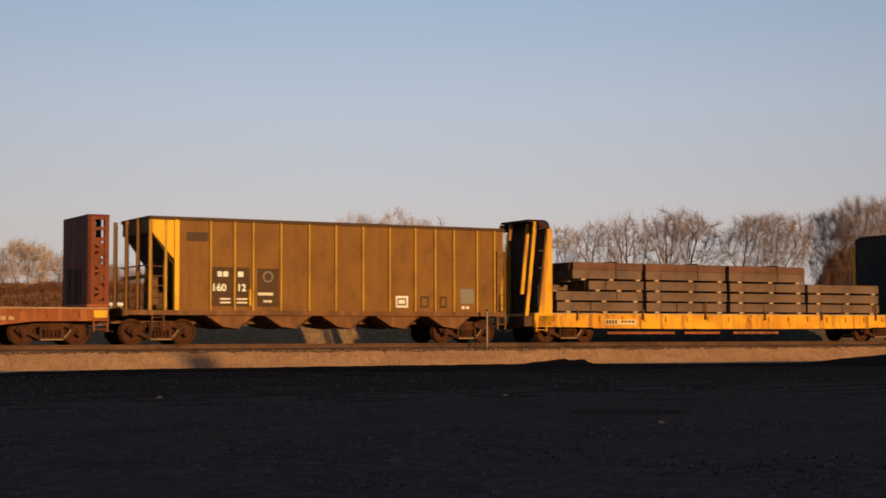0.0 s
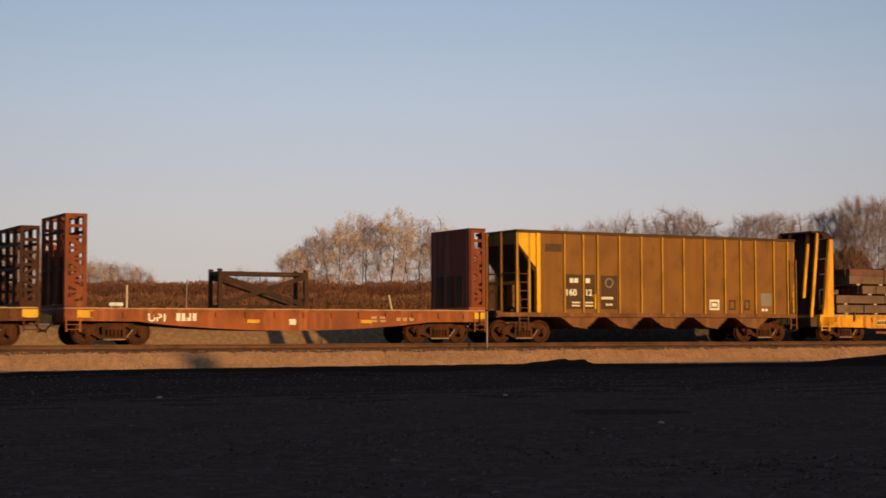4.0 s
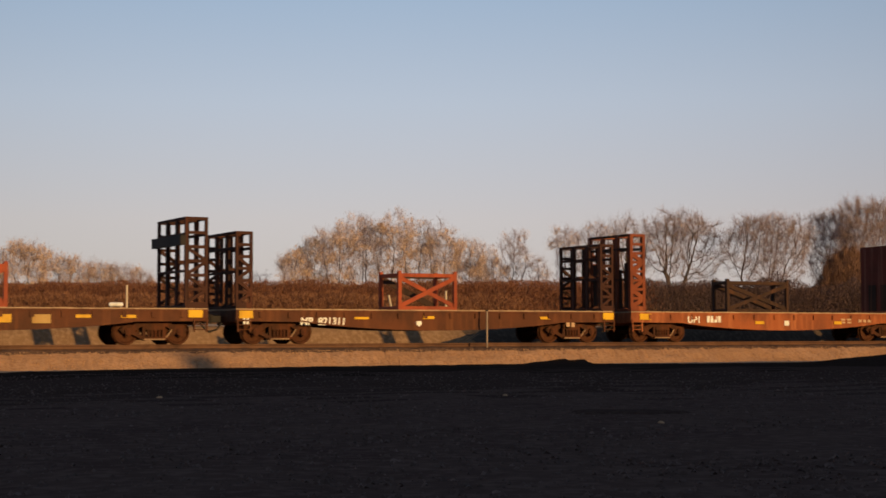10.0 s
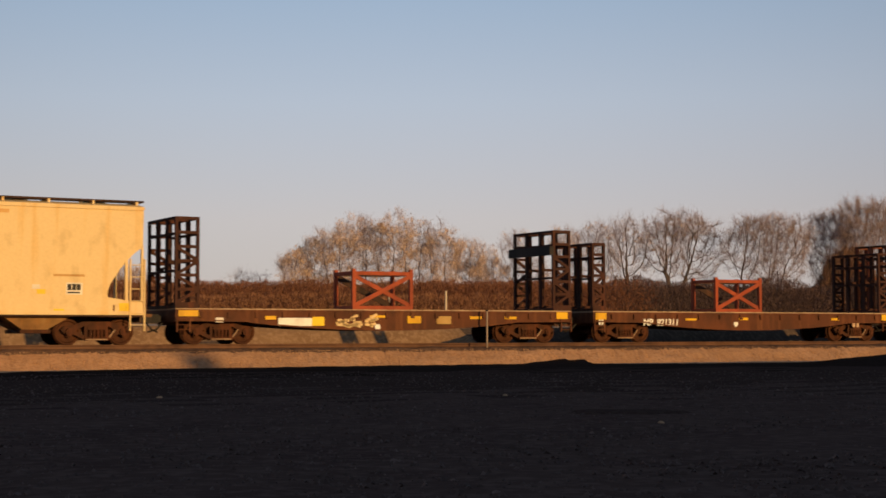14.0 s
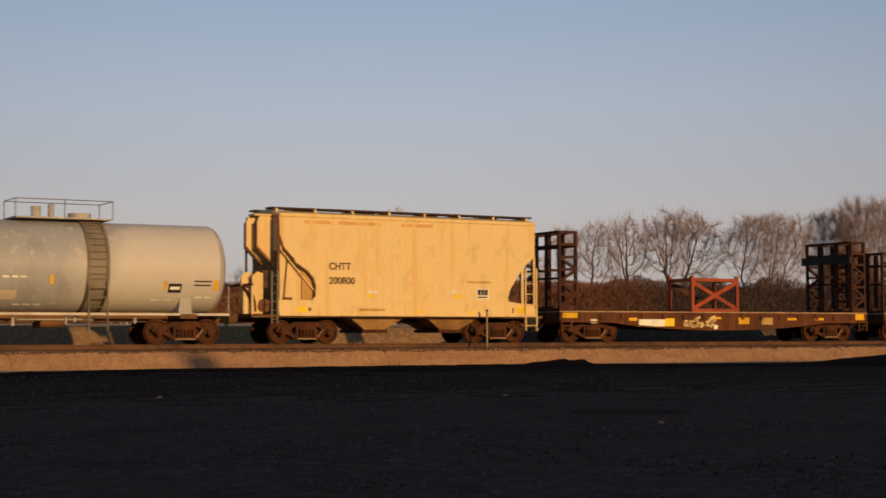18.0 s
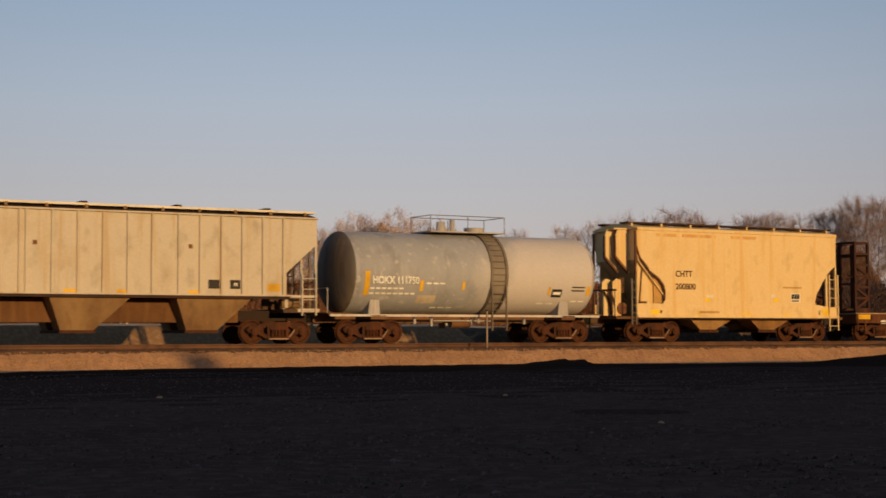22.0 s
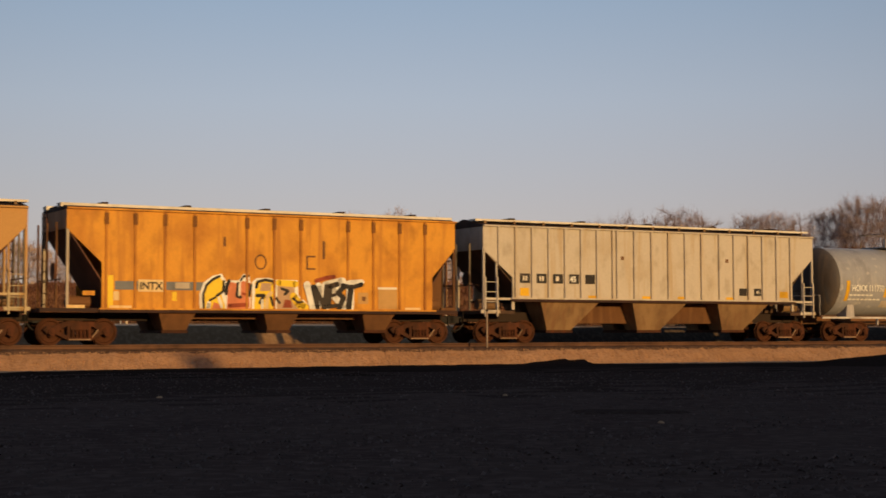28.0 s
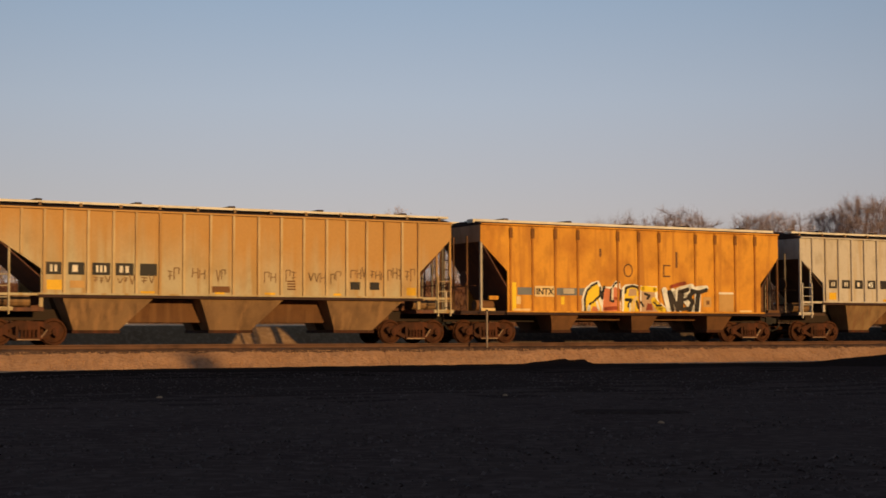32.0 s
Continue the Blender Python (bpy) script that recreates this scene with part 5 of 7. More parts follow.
    part("end_wall", box(bmesh.new(), tl - 0.02, tl + 0.03, -HW + 0.04, HW - 0.04, zt - 0.50, zt - 0.05), P_HOPPER, car)
    part("end_chord", box(bmesh.new(), tl - 0.06, tl + 0.06, -HW + 0.05, HW - 0.05, zt - 0.05, zt + 0.05), P_BOARDBROWN, car)
    part("hand_rail", rod(bmesh.new(), (tl - 0.08, -HW, 2.62), (tl - 0.08, HW, 2.62), 0.025, 6), P_UNDER, car)
    part("brake_gear", box(bmesh.new(), tl + 0.1, tl + 0.45, -0.95, -0.55, 1.35, 2.25), P_UNDER, car, "rusty brake gear housing")
    part("brake_gear", box(bmesh.new(), tl + 0.35, tl + 0.9, -0.45, 0.25, 1.2, 1.75), P_BOARDBROWN, car)
    for s in (-11.07, -10.53):
        part("end_upright", box(bmesh.new(), s - mid - 0.04, s - mid + 0.04, -HW - 0.02, -HW + 0.06, zb, zt - 0.06), P_HOPPER_BRIGHT, car)
    ladder(car, -11.0 - mid, -10.58 - mid, 1.15, 2.75, 5, P_UNDER, -HW + 0.02)
    ladder(car, -11.0 - mid, -10.6 - mid, 0.45, 1.05, 2, P_UNDER, -HW - 0.02, "sill_step")
    ladder(car, 2.28 - mid, 2.60 - mid, 0.5, 3.4, 8, P_HOPPER)
    # saw-tooth discharge chutes
    x = a + 0.9
    n = 5
    w = (b - 0.9 - x) / n
    for i in range(n):
        c = x + (i + 0.5) * w
        for y0, y1 in ((-HW + 0.05, -0.3), (0.3, HW - 0.05)):
            part("chute", prism(bmesh.new(), [(c - w * 0.52, zb - 0.05), (c - 0.30, 0.60), (c + 0.30, 0.52), (c + w * 0.48, zb - 0.05)], y0, y1), P_SILLRUST, car)
        part("chute_door", beam(bmesh.new(), (c + 0.28, -0.9, 0.55), (c + w * 0.44, -0.9, zb - 0.1), 0.05, 1.0), M_STEEL, car)
    part("centre_sill", box(bmesh.new(), -h, h, -0.25, 0.25, 0.70, 1.1), P_UNDER, car)
    truck(car, -10.57 - mid)
    truck(car, 1.20 - mid)
    couplers(car, -h, h)
    # stencilled boards
    y = -HW - 0.001
    patch(car, -8.98 - mid, -7.55 - mid, 1.28, 2.60, P_BOARDBROWN, "stencil_board", y)
    patch(car, -7.27 - mid, -6.48 - mid, 1.28, 2.58, P_BOARDBROWN, "stencil_board", y)
    bars(car, -8.72 - mid, -8.30 - mid, 2.28, 2.46, M_WHITE, 2, y - 0.009, 0.2)
    bars(car, -7.98 - mid, -7.74 - mid, 2.28, 2.46, M_WHITE, 1, y - 0.009, 0.2)
    lettering("160", 0.34, -8.93 - mid, y - 0.012, 1.80, M_WHITE, car, squeeze=1.05)
    lettering("12", 0.34, -8.02 - mid, y - 0.012, 1.80, M_WHITE, car, squeeze=1.0)
    patch(car, -7.60 - mid, -7.49 - mid, 1.30, 1.86, M_YELLOW, "yellow_patch", y)
    for z in (1.38, 1.50):
        bars(car, -8.62 - mid, -8.25 - mid, z, z + 0.06, P_ROOF, 1, y - 0.009, 0.0)
        bars(car, -8.02 - mid, -7.64 - mid, z, z + 0.06, P_ROOF, 1, y - 0.009, 0.0)
    bars(car, -7.25 - mid, -6.70 - mid, 1.66, 1.76, P_ROOF, 1, y - 0.009, 0.0)
    bars(car, -7.05 - mid, -6.72 - mid, 1.42, 1.50, P_ROOF, 2, y - 0.009, 0.15)
    ring = bmesh.new()
    for k in range(14):
        w0, w1 = 6.2832 * k / 14, 6.2832 * (k + 1) / 14
        beam(ring, (-6.88 - mid + 0.17 * math.cos(w0), y - 0.011, 2.3 + 0.17 * math.sin(w0)), (-6.88 - mid + 0.17 * math.cos(w1), y - 0.011, 2.3 + 0.17 * math.sin(w1)), 0.05, 0.008)
    part("round_emblem", ring, P_BAND, car)
    for p, q, m in ((-1.95, -1.45, M_WHITE), (-0.95, -0.60, P_BOARDBROWN), (-0.15, 0.15, P_BOARDBROWN)):
        for z0, z1, k in ((1.28, 1.36, 1), (1.62, 1.70, 1)):
            patch(car, p - mid, q - mid, z0, z1, m, "stencil_frame", y)
        patch(car, p - mid, p + 0.07 - mid, 1.36, 1.62, m, "stencil_frame", y)
        patch(car, q - 0.07 - mid, q - mid, 1.36, 1.62, m, "stencil_frame", y)
    patch(car, -1.83 - mid, -1.57 - mid, 1.42, 1.56, M_WHITE, "stencil", y)
    patch(car, 0.72 - mid, 1.30 - mid, 1.45, 1.98, P_BAND, "grey_patch", y)
    bars(car, 0.78 - mid, 1.15 - mid, 1.25, 1.35, M_WHITE, 2, y)
    patch(car, -9.82 - mid, -9.05 - mid, 3.45, 3.75, P_END, "faded_patch", y)
    return car


build_open_hopper()


# ---- C, D, E: empty bulkhead flats ----
def build_flat_c():
    s0, s1 = -28.15, -12.45
    car, mid, h = flat_car("oxide-red bulkhead flat car with a worn deck", s0, s1, P_RED, P_DECK)
    lattice_bulkhead(car, -h, -h + 0.72, 1.215, 4.24, P_POST, P_RUST_SHADE, plated=True)
    bh = part("bulkhead", box(bmesh.new(), h - 0.72, h, -HW, HW, 1.215, 1.32), P_RED, car, "maroon plated steel bulkhead")
    part("face_plate", box(bmesh.new(), h - 0.70, h - 0.64, -HW, HW, 1.32, 4.17), P_MAROON, bh)
    for k in range(3):
        y = -HW + 0.45 + k * 0.75
        part("scuff_plate", box(bmesh.new(), h - 0.73, h - 0.701, y, y + 0.45, 1.35, 2.5), P_RUST_SHADE, bh)
    for y in (-HW + 0.09, -0.5, 0.5, HW - 0.09):
        lattice_post(h - 0.62, h, y, 1.32, 4.17, P_POST if y < -1 else P_RUST, bh, 8)
    part("cap", box(bmesh.new(), h - 0.70, h, -HW, HW, 4.17, 4.23), P_MAROON, bh)
    y = -HW - 0.031
    lettering("UP1", 0.36, -25.40 - mid, y - 0.004, 0.77, M_WHITE, car, squeeze=1.1)
    bars(car, -24.42 - mid, -23.66 - mid, 0.78, 1.04, M_WHITE, 4, y, 0.28)
    for p, q in ((-27.75, -27.2), (-12.95, -12.5)):
        patch(car, p - mid, q - mid, 0.88, 1.12, M_YELLOW, "yellow_patch", y)
    for p in (-21.9, -17.6):
        patch(car, p - mid, p + 0.45 - mid, 0.72, 0.84, M_YELLOW, "yellow_patch", y)
    patch(car, -20.35 - mid, -20.1 - mid, 0.66, 0.86, M_WHITE, "white_patch", y)
    bars(car, -17.2 - mid, -16.5 - mid, 0.88, 0.96, P_STICK, 2, y)
    bars(car, -17.2 - mid, -16.5 - mid, 0.76, 0.83, P_STICK, 2, y)
    bars(car, -16.2 - mid, -15.4 - mid, 0.80, 0.92, P_STICK, 3, y)
    rack("dark rusty steel rack on a flat car", 0, 1.0, P_RUST_SHADE, -22.55, -19.2, 1.22, 2.52)


def build_flat_d():
    s0, s1 = -44.6, -28.95
    car, mid, h = flat_car("brown bulkhead flat car with short lattice ends", s0, s1, P_BROWN, P_DECK)
    lattice_bulkhead(car, -h, -h + 0.62, 1.215, 3.84, P_RUST, P_RUST)
    lattice_bulkhead(car, h - 0.62, h, 1.215, 3.80, P_RUST, P_RUST)
    y = -HW - 0.031
    lettering("MP  821311", 0.36, -42.25 - mid, y - 0.004, 0.66, M_WHITE, car, squeeze=1.0, slant=0.12)
    bars(car, -40.15 - mid, -39.6 - mid, 0.86, 0.94, M_YELLOW, 1, y, 0.0)
    shield = prism(bmesh.new(), [(-37.58 - mid, 0.60), (-37.47 - mid, 0.69), (-37.48 - mid, 0.80), (-37.68 - mid, 0.80), (-37.69 - mid, 0.69)], y - 0.008, y + 0.03)
    part("shield_emblem", shield, M_WHITE, car)
    for p in (-44.5, -29.5):
        patch(car, p - mid, p + 0.5 - mid, 0.88, 1.14, M_YELLOW, "yellow_patch", y)
    for p in (-37.4, -32.4):
        patch(car, p - mid, p + 0.45 - mid, 0.88, 0.98, M_YELLOW, "yellow_patch", y)
    bars(car, -44.35 - mid, -44.1 - mid, 0.68, 0.88, M_WHITE, 2, y)
    bars(car, -31.2 - mid, -30.75 - mid, 0.60, 0.80, P_STICK, 2, y)
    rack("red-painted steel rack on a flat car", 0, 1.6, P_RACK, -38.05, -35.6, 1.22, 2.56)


def build_flat_e():
    s0, s1 = -61.4, -45.6
    car, mid, h = flat_car("dark brown bulkhead flat car with pale patches", s0, s1, P_BROWN, P_DECK)
    lattice_bulkhead(car, -h, -h + 0.85, 1.215, 4.27, P_RUST, P_RUST)
    lattice_bulkhead(car, h - 0.80, h, 1.215, 4.27, P_RUST, P_RUST, dark_beam=True)
    y = -HW - 0.031
    patch(car, -57.72 - mid, -56.45 - mid, 0.62, 0.90, M_WHITE, "white_patch", y, label="dirty white panel")
    patch(car, -56.45 - mid, -55.98 - mid, 0.63, 0.94, P_LEMON, "yellow_patch", y)
    rng = random.Random(4)
    bm = bmesh.new()
    for k in range(26):
        x, z = -55.55 - mid + 1.5 * rng.random(), 0.62 + 0.30 * rng.random()
        beam(bm, (x, y - 0.004, z), (x + rng.uniform(0.1, 0.35), y - 0.004, z + rng.uniform(-0.1, 0.14)), 0.09, 0.01)
    part("scrawl", bm, P_CREAM, car, "pale sprayed scrawl")
    for p, q, z0, z1, m in ((-60.0, -59.7, 0.74, 0.90, M_WHITE), (-58.2, -57.8, 0.84, 0.96, M_YELLOW), (-52.7, -52.15, 0.72, 0.98, M_YELLOW), (-51.5, -50.9, 0.70, 0.98, P_OCHREPATCH),
                            (-50.1, -49.6, 0.88, 0.98, M_YELLOW), (-48.6, -48.1, 0.88, 0.98, M_YELLOW), (-61.3, -60.6, 0.94, 1.14, M_YELLOW), (-46.3, -45.8, 0.90, 1.15, M_YELLOW), (-54.0, -53.8, 0.50, 0.68, M_WHITE), (-54.2, -53.6, 0.92, 1.0, M_YELLOW)):
        patch(car, p - mid, q - mid, z0, z1, m, "stencil_patch", y)
    rack("red-painted steel rack on a flat car", 0, 1.6, P_RACK, -54.55, -52.1, 1.22, 2.60)


build_flat_c()
build_flat_d()
build_flat_e()


# ---- F: cream smooth-sided covered hopper ----
def build_cream_hopper():
    s0, s1 = -74.3, -62.15
    car, mid = car_base("covered_hopper_car", "cream smooth-sided two-bay covered hopper car", s0, s1)
    h = (s1 - s0) / 2
    a, b, zb, zt = -72.95 - mid, -62.5 - mid, 1.05, 4.50
    # side sheets with angular cut-outs towards both ends
    cut = [(0.03, 2.72), (0.19, 2.29), (0.56, 1.91), (0.64, 1.76), (1.08, 1.50), (1.33, 1.22), (1.40, 0.96), (1.37, 0.60), (1.26, 0.47)]
    cut_r = [(-1.18, 0.49), (-1.21, 0.62), (-1.11, 0.93), (-0.77, 1.43), (-0.48, 1.81), (-0.02, 2.16)]

    def outline():
        pts = [(a, zb), (b, zb), (b, zb + 0.38), (b - 0.55, zb + 0.40)]
        pts += [(b + x, zb + z) for x, z in cut_r] + [(b, zt), (a, zt)]
        return pts + [(a + x, zb + z) for x, z in cut] + [(a, zb + 0.47)]
    for y0, y1 in ((-HW, -HW + 0.05), (HW - 0.05, HW)):
        d = 0.22 if y0 < 0 else -0.22
        part("side_sheet", prism(bmesh.new(), outline(), y0, y1), P_CREAM, car)
        part("corner_post", box(bmesh.new(), a - 0.07, a, y0, y1 + 0.02, zb, zt - 0.1), P_ENDRUST, car)
        part("inner_sheet", prism(bmesh.new(), [(a + 0.12, zb + 0.3), (a + 1.6, zb + 0.3), (a + 1.6, zb + 1.3), (a + 0.62, zb + 2.0), (a + 0.12, zb + 2.6)], y0 + d, y1 + d), P_CREAM, car)
        part("corner_post", box(bmesh.new(), b - 0.08, b, y0, y1 + 0.04, zb + 0.3, zb + 2.2), P_CREAM, car)
        part("strut", box(bmesh.new(), b - 0.62, b - 0.52, y0 - 0.01, y1 + 0.03, zb + 0.38, zb + 1.72), P_CREAM, car)
        part("top_chord", box(bmesh.new(), a, b, y0 - 0.05, y1 + 0.05, zt - 0.10, zt + 0.02), P_CREAM, car)
        part("bottom_chord", box(bmesh.new(), a, b, y0 - 0.05, y1 + 0.03, zb - 0.08, zb + 0.04), P_CREAM, car)
        part("chord_flange", box(bmesh.new(), a, b, y0 - 0.02, y1 + 0.02, zb - 0.13, zb - 0.082), P_TRIMSHADE, car)
    for (x0, z0), (x1, z1) in zip(cut[:7], cut[1:8]):
        part("cutout_flange", beam(bmesh.new(), (a + x0 - 0.03, -HW + 0.02, zb + z0 - 0.02), (a + x1 - 0.03, -HW + 0.02, zb + z1 - 0.02), 0.065, 0.06), P_ENDRUST, car)
    # darker tan plate, put in for the cut-out's side turned from the light
    part("shade_plate", prism(bmesh.new(), [(a + 0.92, zb + 0.5), (a + 1.44, zb + 0.5), (a + 1.44, zb + 1.1), (a + 0.92, zb + 1.62)], -HW + 0.15, -HW + 0.19), P_TANPATCH, car, "tan plate that colours in the cut-out's shade")
    part("inner_brace", beam(bmesh.new(), (a + 0.38, -HW + 0.2, zb + 1.85), (a + 0.25, -HW + 0.2, zb + 0.45), 0.05, 0.06), P_ENDRUST, car)
    part("hose_bracket", box(bmesh.new(), a + 0.22, a + 0.55, -HW + 0.1, -HW + 0.16, zb + 0.47, zb + 0.56), P_ENDRUST, car)
    # end sheets sloping in under the upper end walls
    for x, s in ((a, 1), (b, -1)):
        part("end_slope_sheet", prism(bmesh.new(), [(x + s * 2.0, zb + 0.05), (x + s * 2.05, zb + 0.05), (x + s * 0.12, zb + 2.2), (x + s * 0.07, zb + 2.2)][::s], -HW + 0.05, HW - 0.05), P_CREAM, car)
        part("end_wall", box(bmesh.new(), min(x + s * 0.07, x + s * 0.12), max(x + s * 0.07, x + s * 0.12), -HW + 0.05, HW - 0.05, zb + 2.2, zt), P_CREAM, car)
        part("platform", box(bmesh.new(), min(x - s * 1.0, x + s * 1.5) if s > 0 else x - 1.5, max(x - s * 1.0, x + s * 1.5) if s > 0 else x + 0.3, -HW, HW, zb - 0.14, zb - 0.04), P_UNDER, car)
    # upright webs across the end, with a foot on the platform
    for y, c in ((-0.85, a), (-0.50, a - 0.26)):
        part("end_web", prism(bmesh.new(), [(c - 0.56, zb + 2.30), (c - 0.02, zb + 1.78), (c - 0.02, zt - 0.06), (c - 0.48, zt - 0.06), (c - 0.57, zt - 0.30)], y, y + 0.05), P_CREAM, car)
        part("web_flange", beam(bmesh.new(), (c - 0.60, y + 0.02, zt - 0.3), (c - 0.60, y + 0.02, zb + 2.28), 0.05, 0.12), P_ENDRUST, car)
        part("web_flange", beam(bmesh.new(), (c - 0.60, y + 0.02, zb + 2.30), (c + 0.02, y + 0.02, zb + 1.70), 0.09, 0.14), P_ENDRUST, car)
        part("foot_plate", prism(bmesh.new(), [(c - 0.72, zb), (c - 0.34, zb), (c - 0.34, zb + 1.40), (c - 0.55, zb + 1.46), (c - 0.74, zb + 1.30)], y, y + 0.05), P_CREAM, car)
        for k in range(5):
            w0, w1 = 0.32 * k, 0.32 * (k + 1)
            part("brake_hose", rod(bmesh.new(), (a - 1.05 + 0.42 * math.sin(w0), y - 0.06, zb + 0.1 + 0.85 * math.cos(w0)), (a - 1.05 + 0.42 * math.sin(w1), y - 0.06, zb + 0.1 + 0.85 * math.cos(w1)), 0.035, 6), P_ENDRUST, car)
    e = -h + 0.08
    part("end_rail", box(bmesh.new(), e + 0.3, e + 0.37, -HW + 0.1, HW - 0.1, zb + 0.95, zb + 1.03), P_ENDRUST, car)
    part("rail_post", box(bmesh.new(), e + 0.3, e + 0.37, -HW + 0.1, -HW + 0.17, zb - 0.05, zb + 0.95), P_CREAM, car)
    part("brake_housing", box(bmesh.new(), a - 0.35, a - 0.1, -0.75, -0.40, zb + 0.9, zb + 1.5), P_END, car)
    part("air_tank", rod(bmesh.new(), (a - 0.3, -0.9, zb + 0.28), (a - 0.3, 0.1, zb + 0.28), 0.24, 14), P_ENDRUST, car)
    ladder(car, a - 0.29, a - 0.08, zb - 0.35, zb + 1.45, 6, P_LADDER)
    ladder(car, b - 0.46, b + 0.02, 0.45, zb + 1.75, 6, P_CREAM)
    prof = [(-HW - 0.04, zt), (-HW * 0.6, zt + 0.13), (0, zt + 0.18), (HW * 0.6, zt + 0.13), (HW + 0.04, zt), (HW, zt - 0.04), (-HW, zt - 0.04)]
    part("roof", across(bmesh.new(), prof, a - 0.06, b + 0.02), P_CREAM, car)
    part("roof_eave", box(bmesh.new(), a - 0.70, a - 0.061, -0.92, -0.38, zt - 0.06, zt), P_CREAM, car)
    for y in (-0.75, 0.75):
        part("running_board", box(bmesh.new(), a - 0.12, b + 0.15, y - 0.25, y + 0.25, zt + 0.20, zt + 0.26), P_TRIMSHADE, car)
    for i in range(8):
        x = a + 0.1 + (b - a - 0.2) * i / 7
        part("walk_bracket", box(bmesh.new(), x - 0.035, x + 0.035, -1.02, 1.02, zt + 0.09, zt + 0.22), P_CREAM, car)
    for i in range(4):
        x = a + (b - a) * (i + 0.5) / 4
        part("hatch", rod(bmesh.new(), (x, 0, zt + 0.15), (x, 0, zt + 0.30), 0.45, 16), P_CREAM, car)
    for c in (-70.1 + 1.1 - mid, -65.9 - mid):
        for yy in (-0.6, 0.6):
            bm = bmesh.new()
            v0 = [bm.verts.new(p) for p in ((c - 1.3, yy - 0.6, zb), (c + 1.3, yy - 0.6, zb), (c + 1.3, yy + 0.6, zb), (c - 1.3, yy + 0.6, zb))]
            v1 = [bm.verts.new(p) for p in ((c - 0.4, yy - 0.3, 0.5), (c + 0.4, yy - 0.3, 0.5), (c + 0.4, yy + 0.3, 0.5), (c - 0.4, yy + 0.3, 0.5))]
            for k in range(4):
                bm.faces.new((v0[k], v0[(k + 1) % 4], v1[(k + 1) % 4], v1[k]))
            bm.faces.new(v1)
            bm.faces.new(v0[::-1])
            part("discharge_bay", bm, P_BAYCREAM, car)
        part("outlet_gate", box(bmesh.new(), c - 0.5, c + 0.5, -0.95, 0.95, 0.38, 0.50), M_STEEL, car)
    part("centre_sill", box(bmesh.new(), -h, h, -0.22, 0.22, 0.75, 1.04), P_END, car)
    truck(car, -71.75 - mid)
    truck(car, -63.95 - mid)
    couplers(car, -h, h)
    y = -HW - 0.001
    lettering("CHTT", 0.34, -71.06 - mid, y - 0.003, 2.60, P_BOARDBROWN, car, squeeze=0.95)
    lettering("200800", 0.33, -71.06 - mid, y - 0.003, 2.10, P_BOARDBROWN, car, squeeze=1.02)
    patch(car, -65.06 - mid, -64.53 - mid, 1.62, 2.0, P_ROOF, "label_ground", y)
    bars(car, -65.02 - mid, -64.57 - mid, 1.76, 1.96, M_BOARD, 3, y - 0.009, 0.15)
    bars(car, -65.02 - mid, -64.57 - mid, 1.66, 1.71, M_BOARD, 1, y - 0.009, 0.1)
    bars(car, -65.47 - mid, -64.46 - mid, 2.20, 2.27, P_TANPATCH, 1, y, 0.0)
    bars(car, -69.87 - mid, -68.85 - mid, 1.15, 1.24, P_TANPATCH, 1, y, 0.0)
    for p, q, z0, z1 in ((-72.28, -71.88, 1.10, 1.29), (-70.04, -69.78, 1.10, 1.15), (-67.63, -67.19, 1.10, 1.16), (-65.47, -65.12, 1.10, 1.16), (-63.32, -62.98, 1.10, 1.36), (-69.57, -69.3, 1.62, 1.76), (-66.0, -65.72, 1.63, 1.78)):
        patch(car, p - mid, q - mid, z0, z1, P_LEMON, "yellow_patch", y)
    for p, q, z0, z1 in ((-69.5, -69.18, 1.77, 1.88), (-66.15, -65.9, 1.79, 1.93)):
        patch(car, p - mid, q - mid, z0, z1, P_ROOF, "pale_patch", y)
    patch(car, -71.84 - mid, -71.74 - mid, 1.14, 1.26, P_UNDER, "socket", y)
    patch(car, -63.52 - mid, -63.46 - mid, 1.10, 1.30, P_UNDER, "socket", y)
    for p, q in ((-72.0, -71.0), (-70.7, -69.0), (-68.2, -66.9)):
        patch(car, p - mid, q - mid, 4.18, 4.30, P_RUSTWASH, "rust_streak", y, label="thin rust streak under the roof")
    return car


build_cream_hopper()


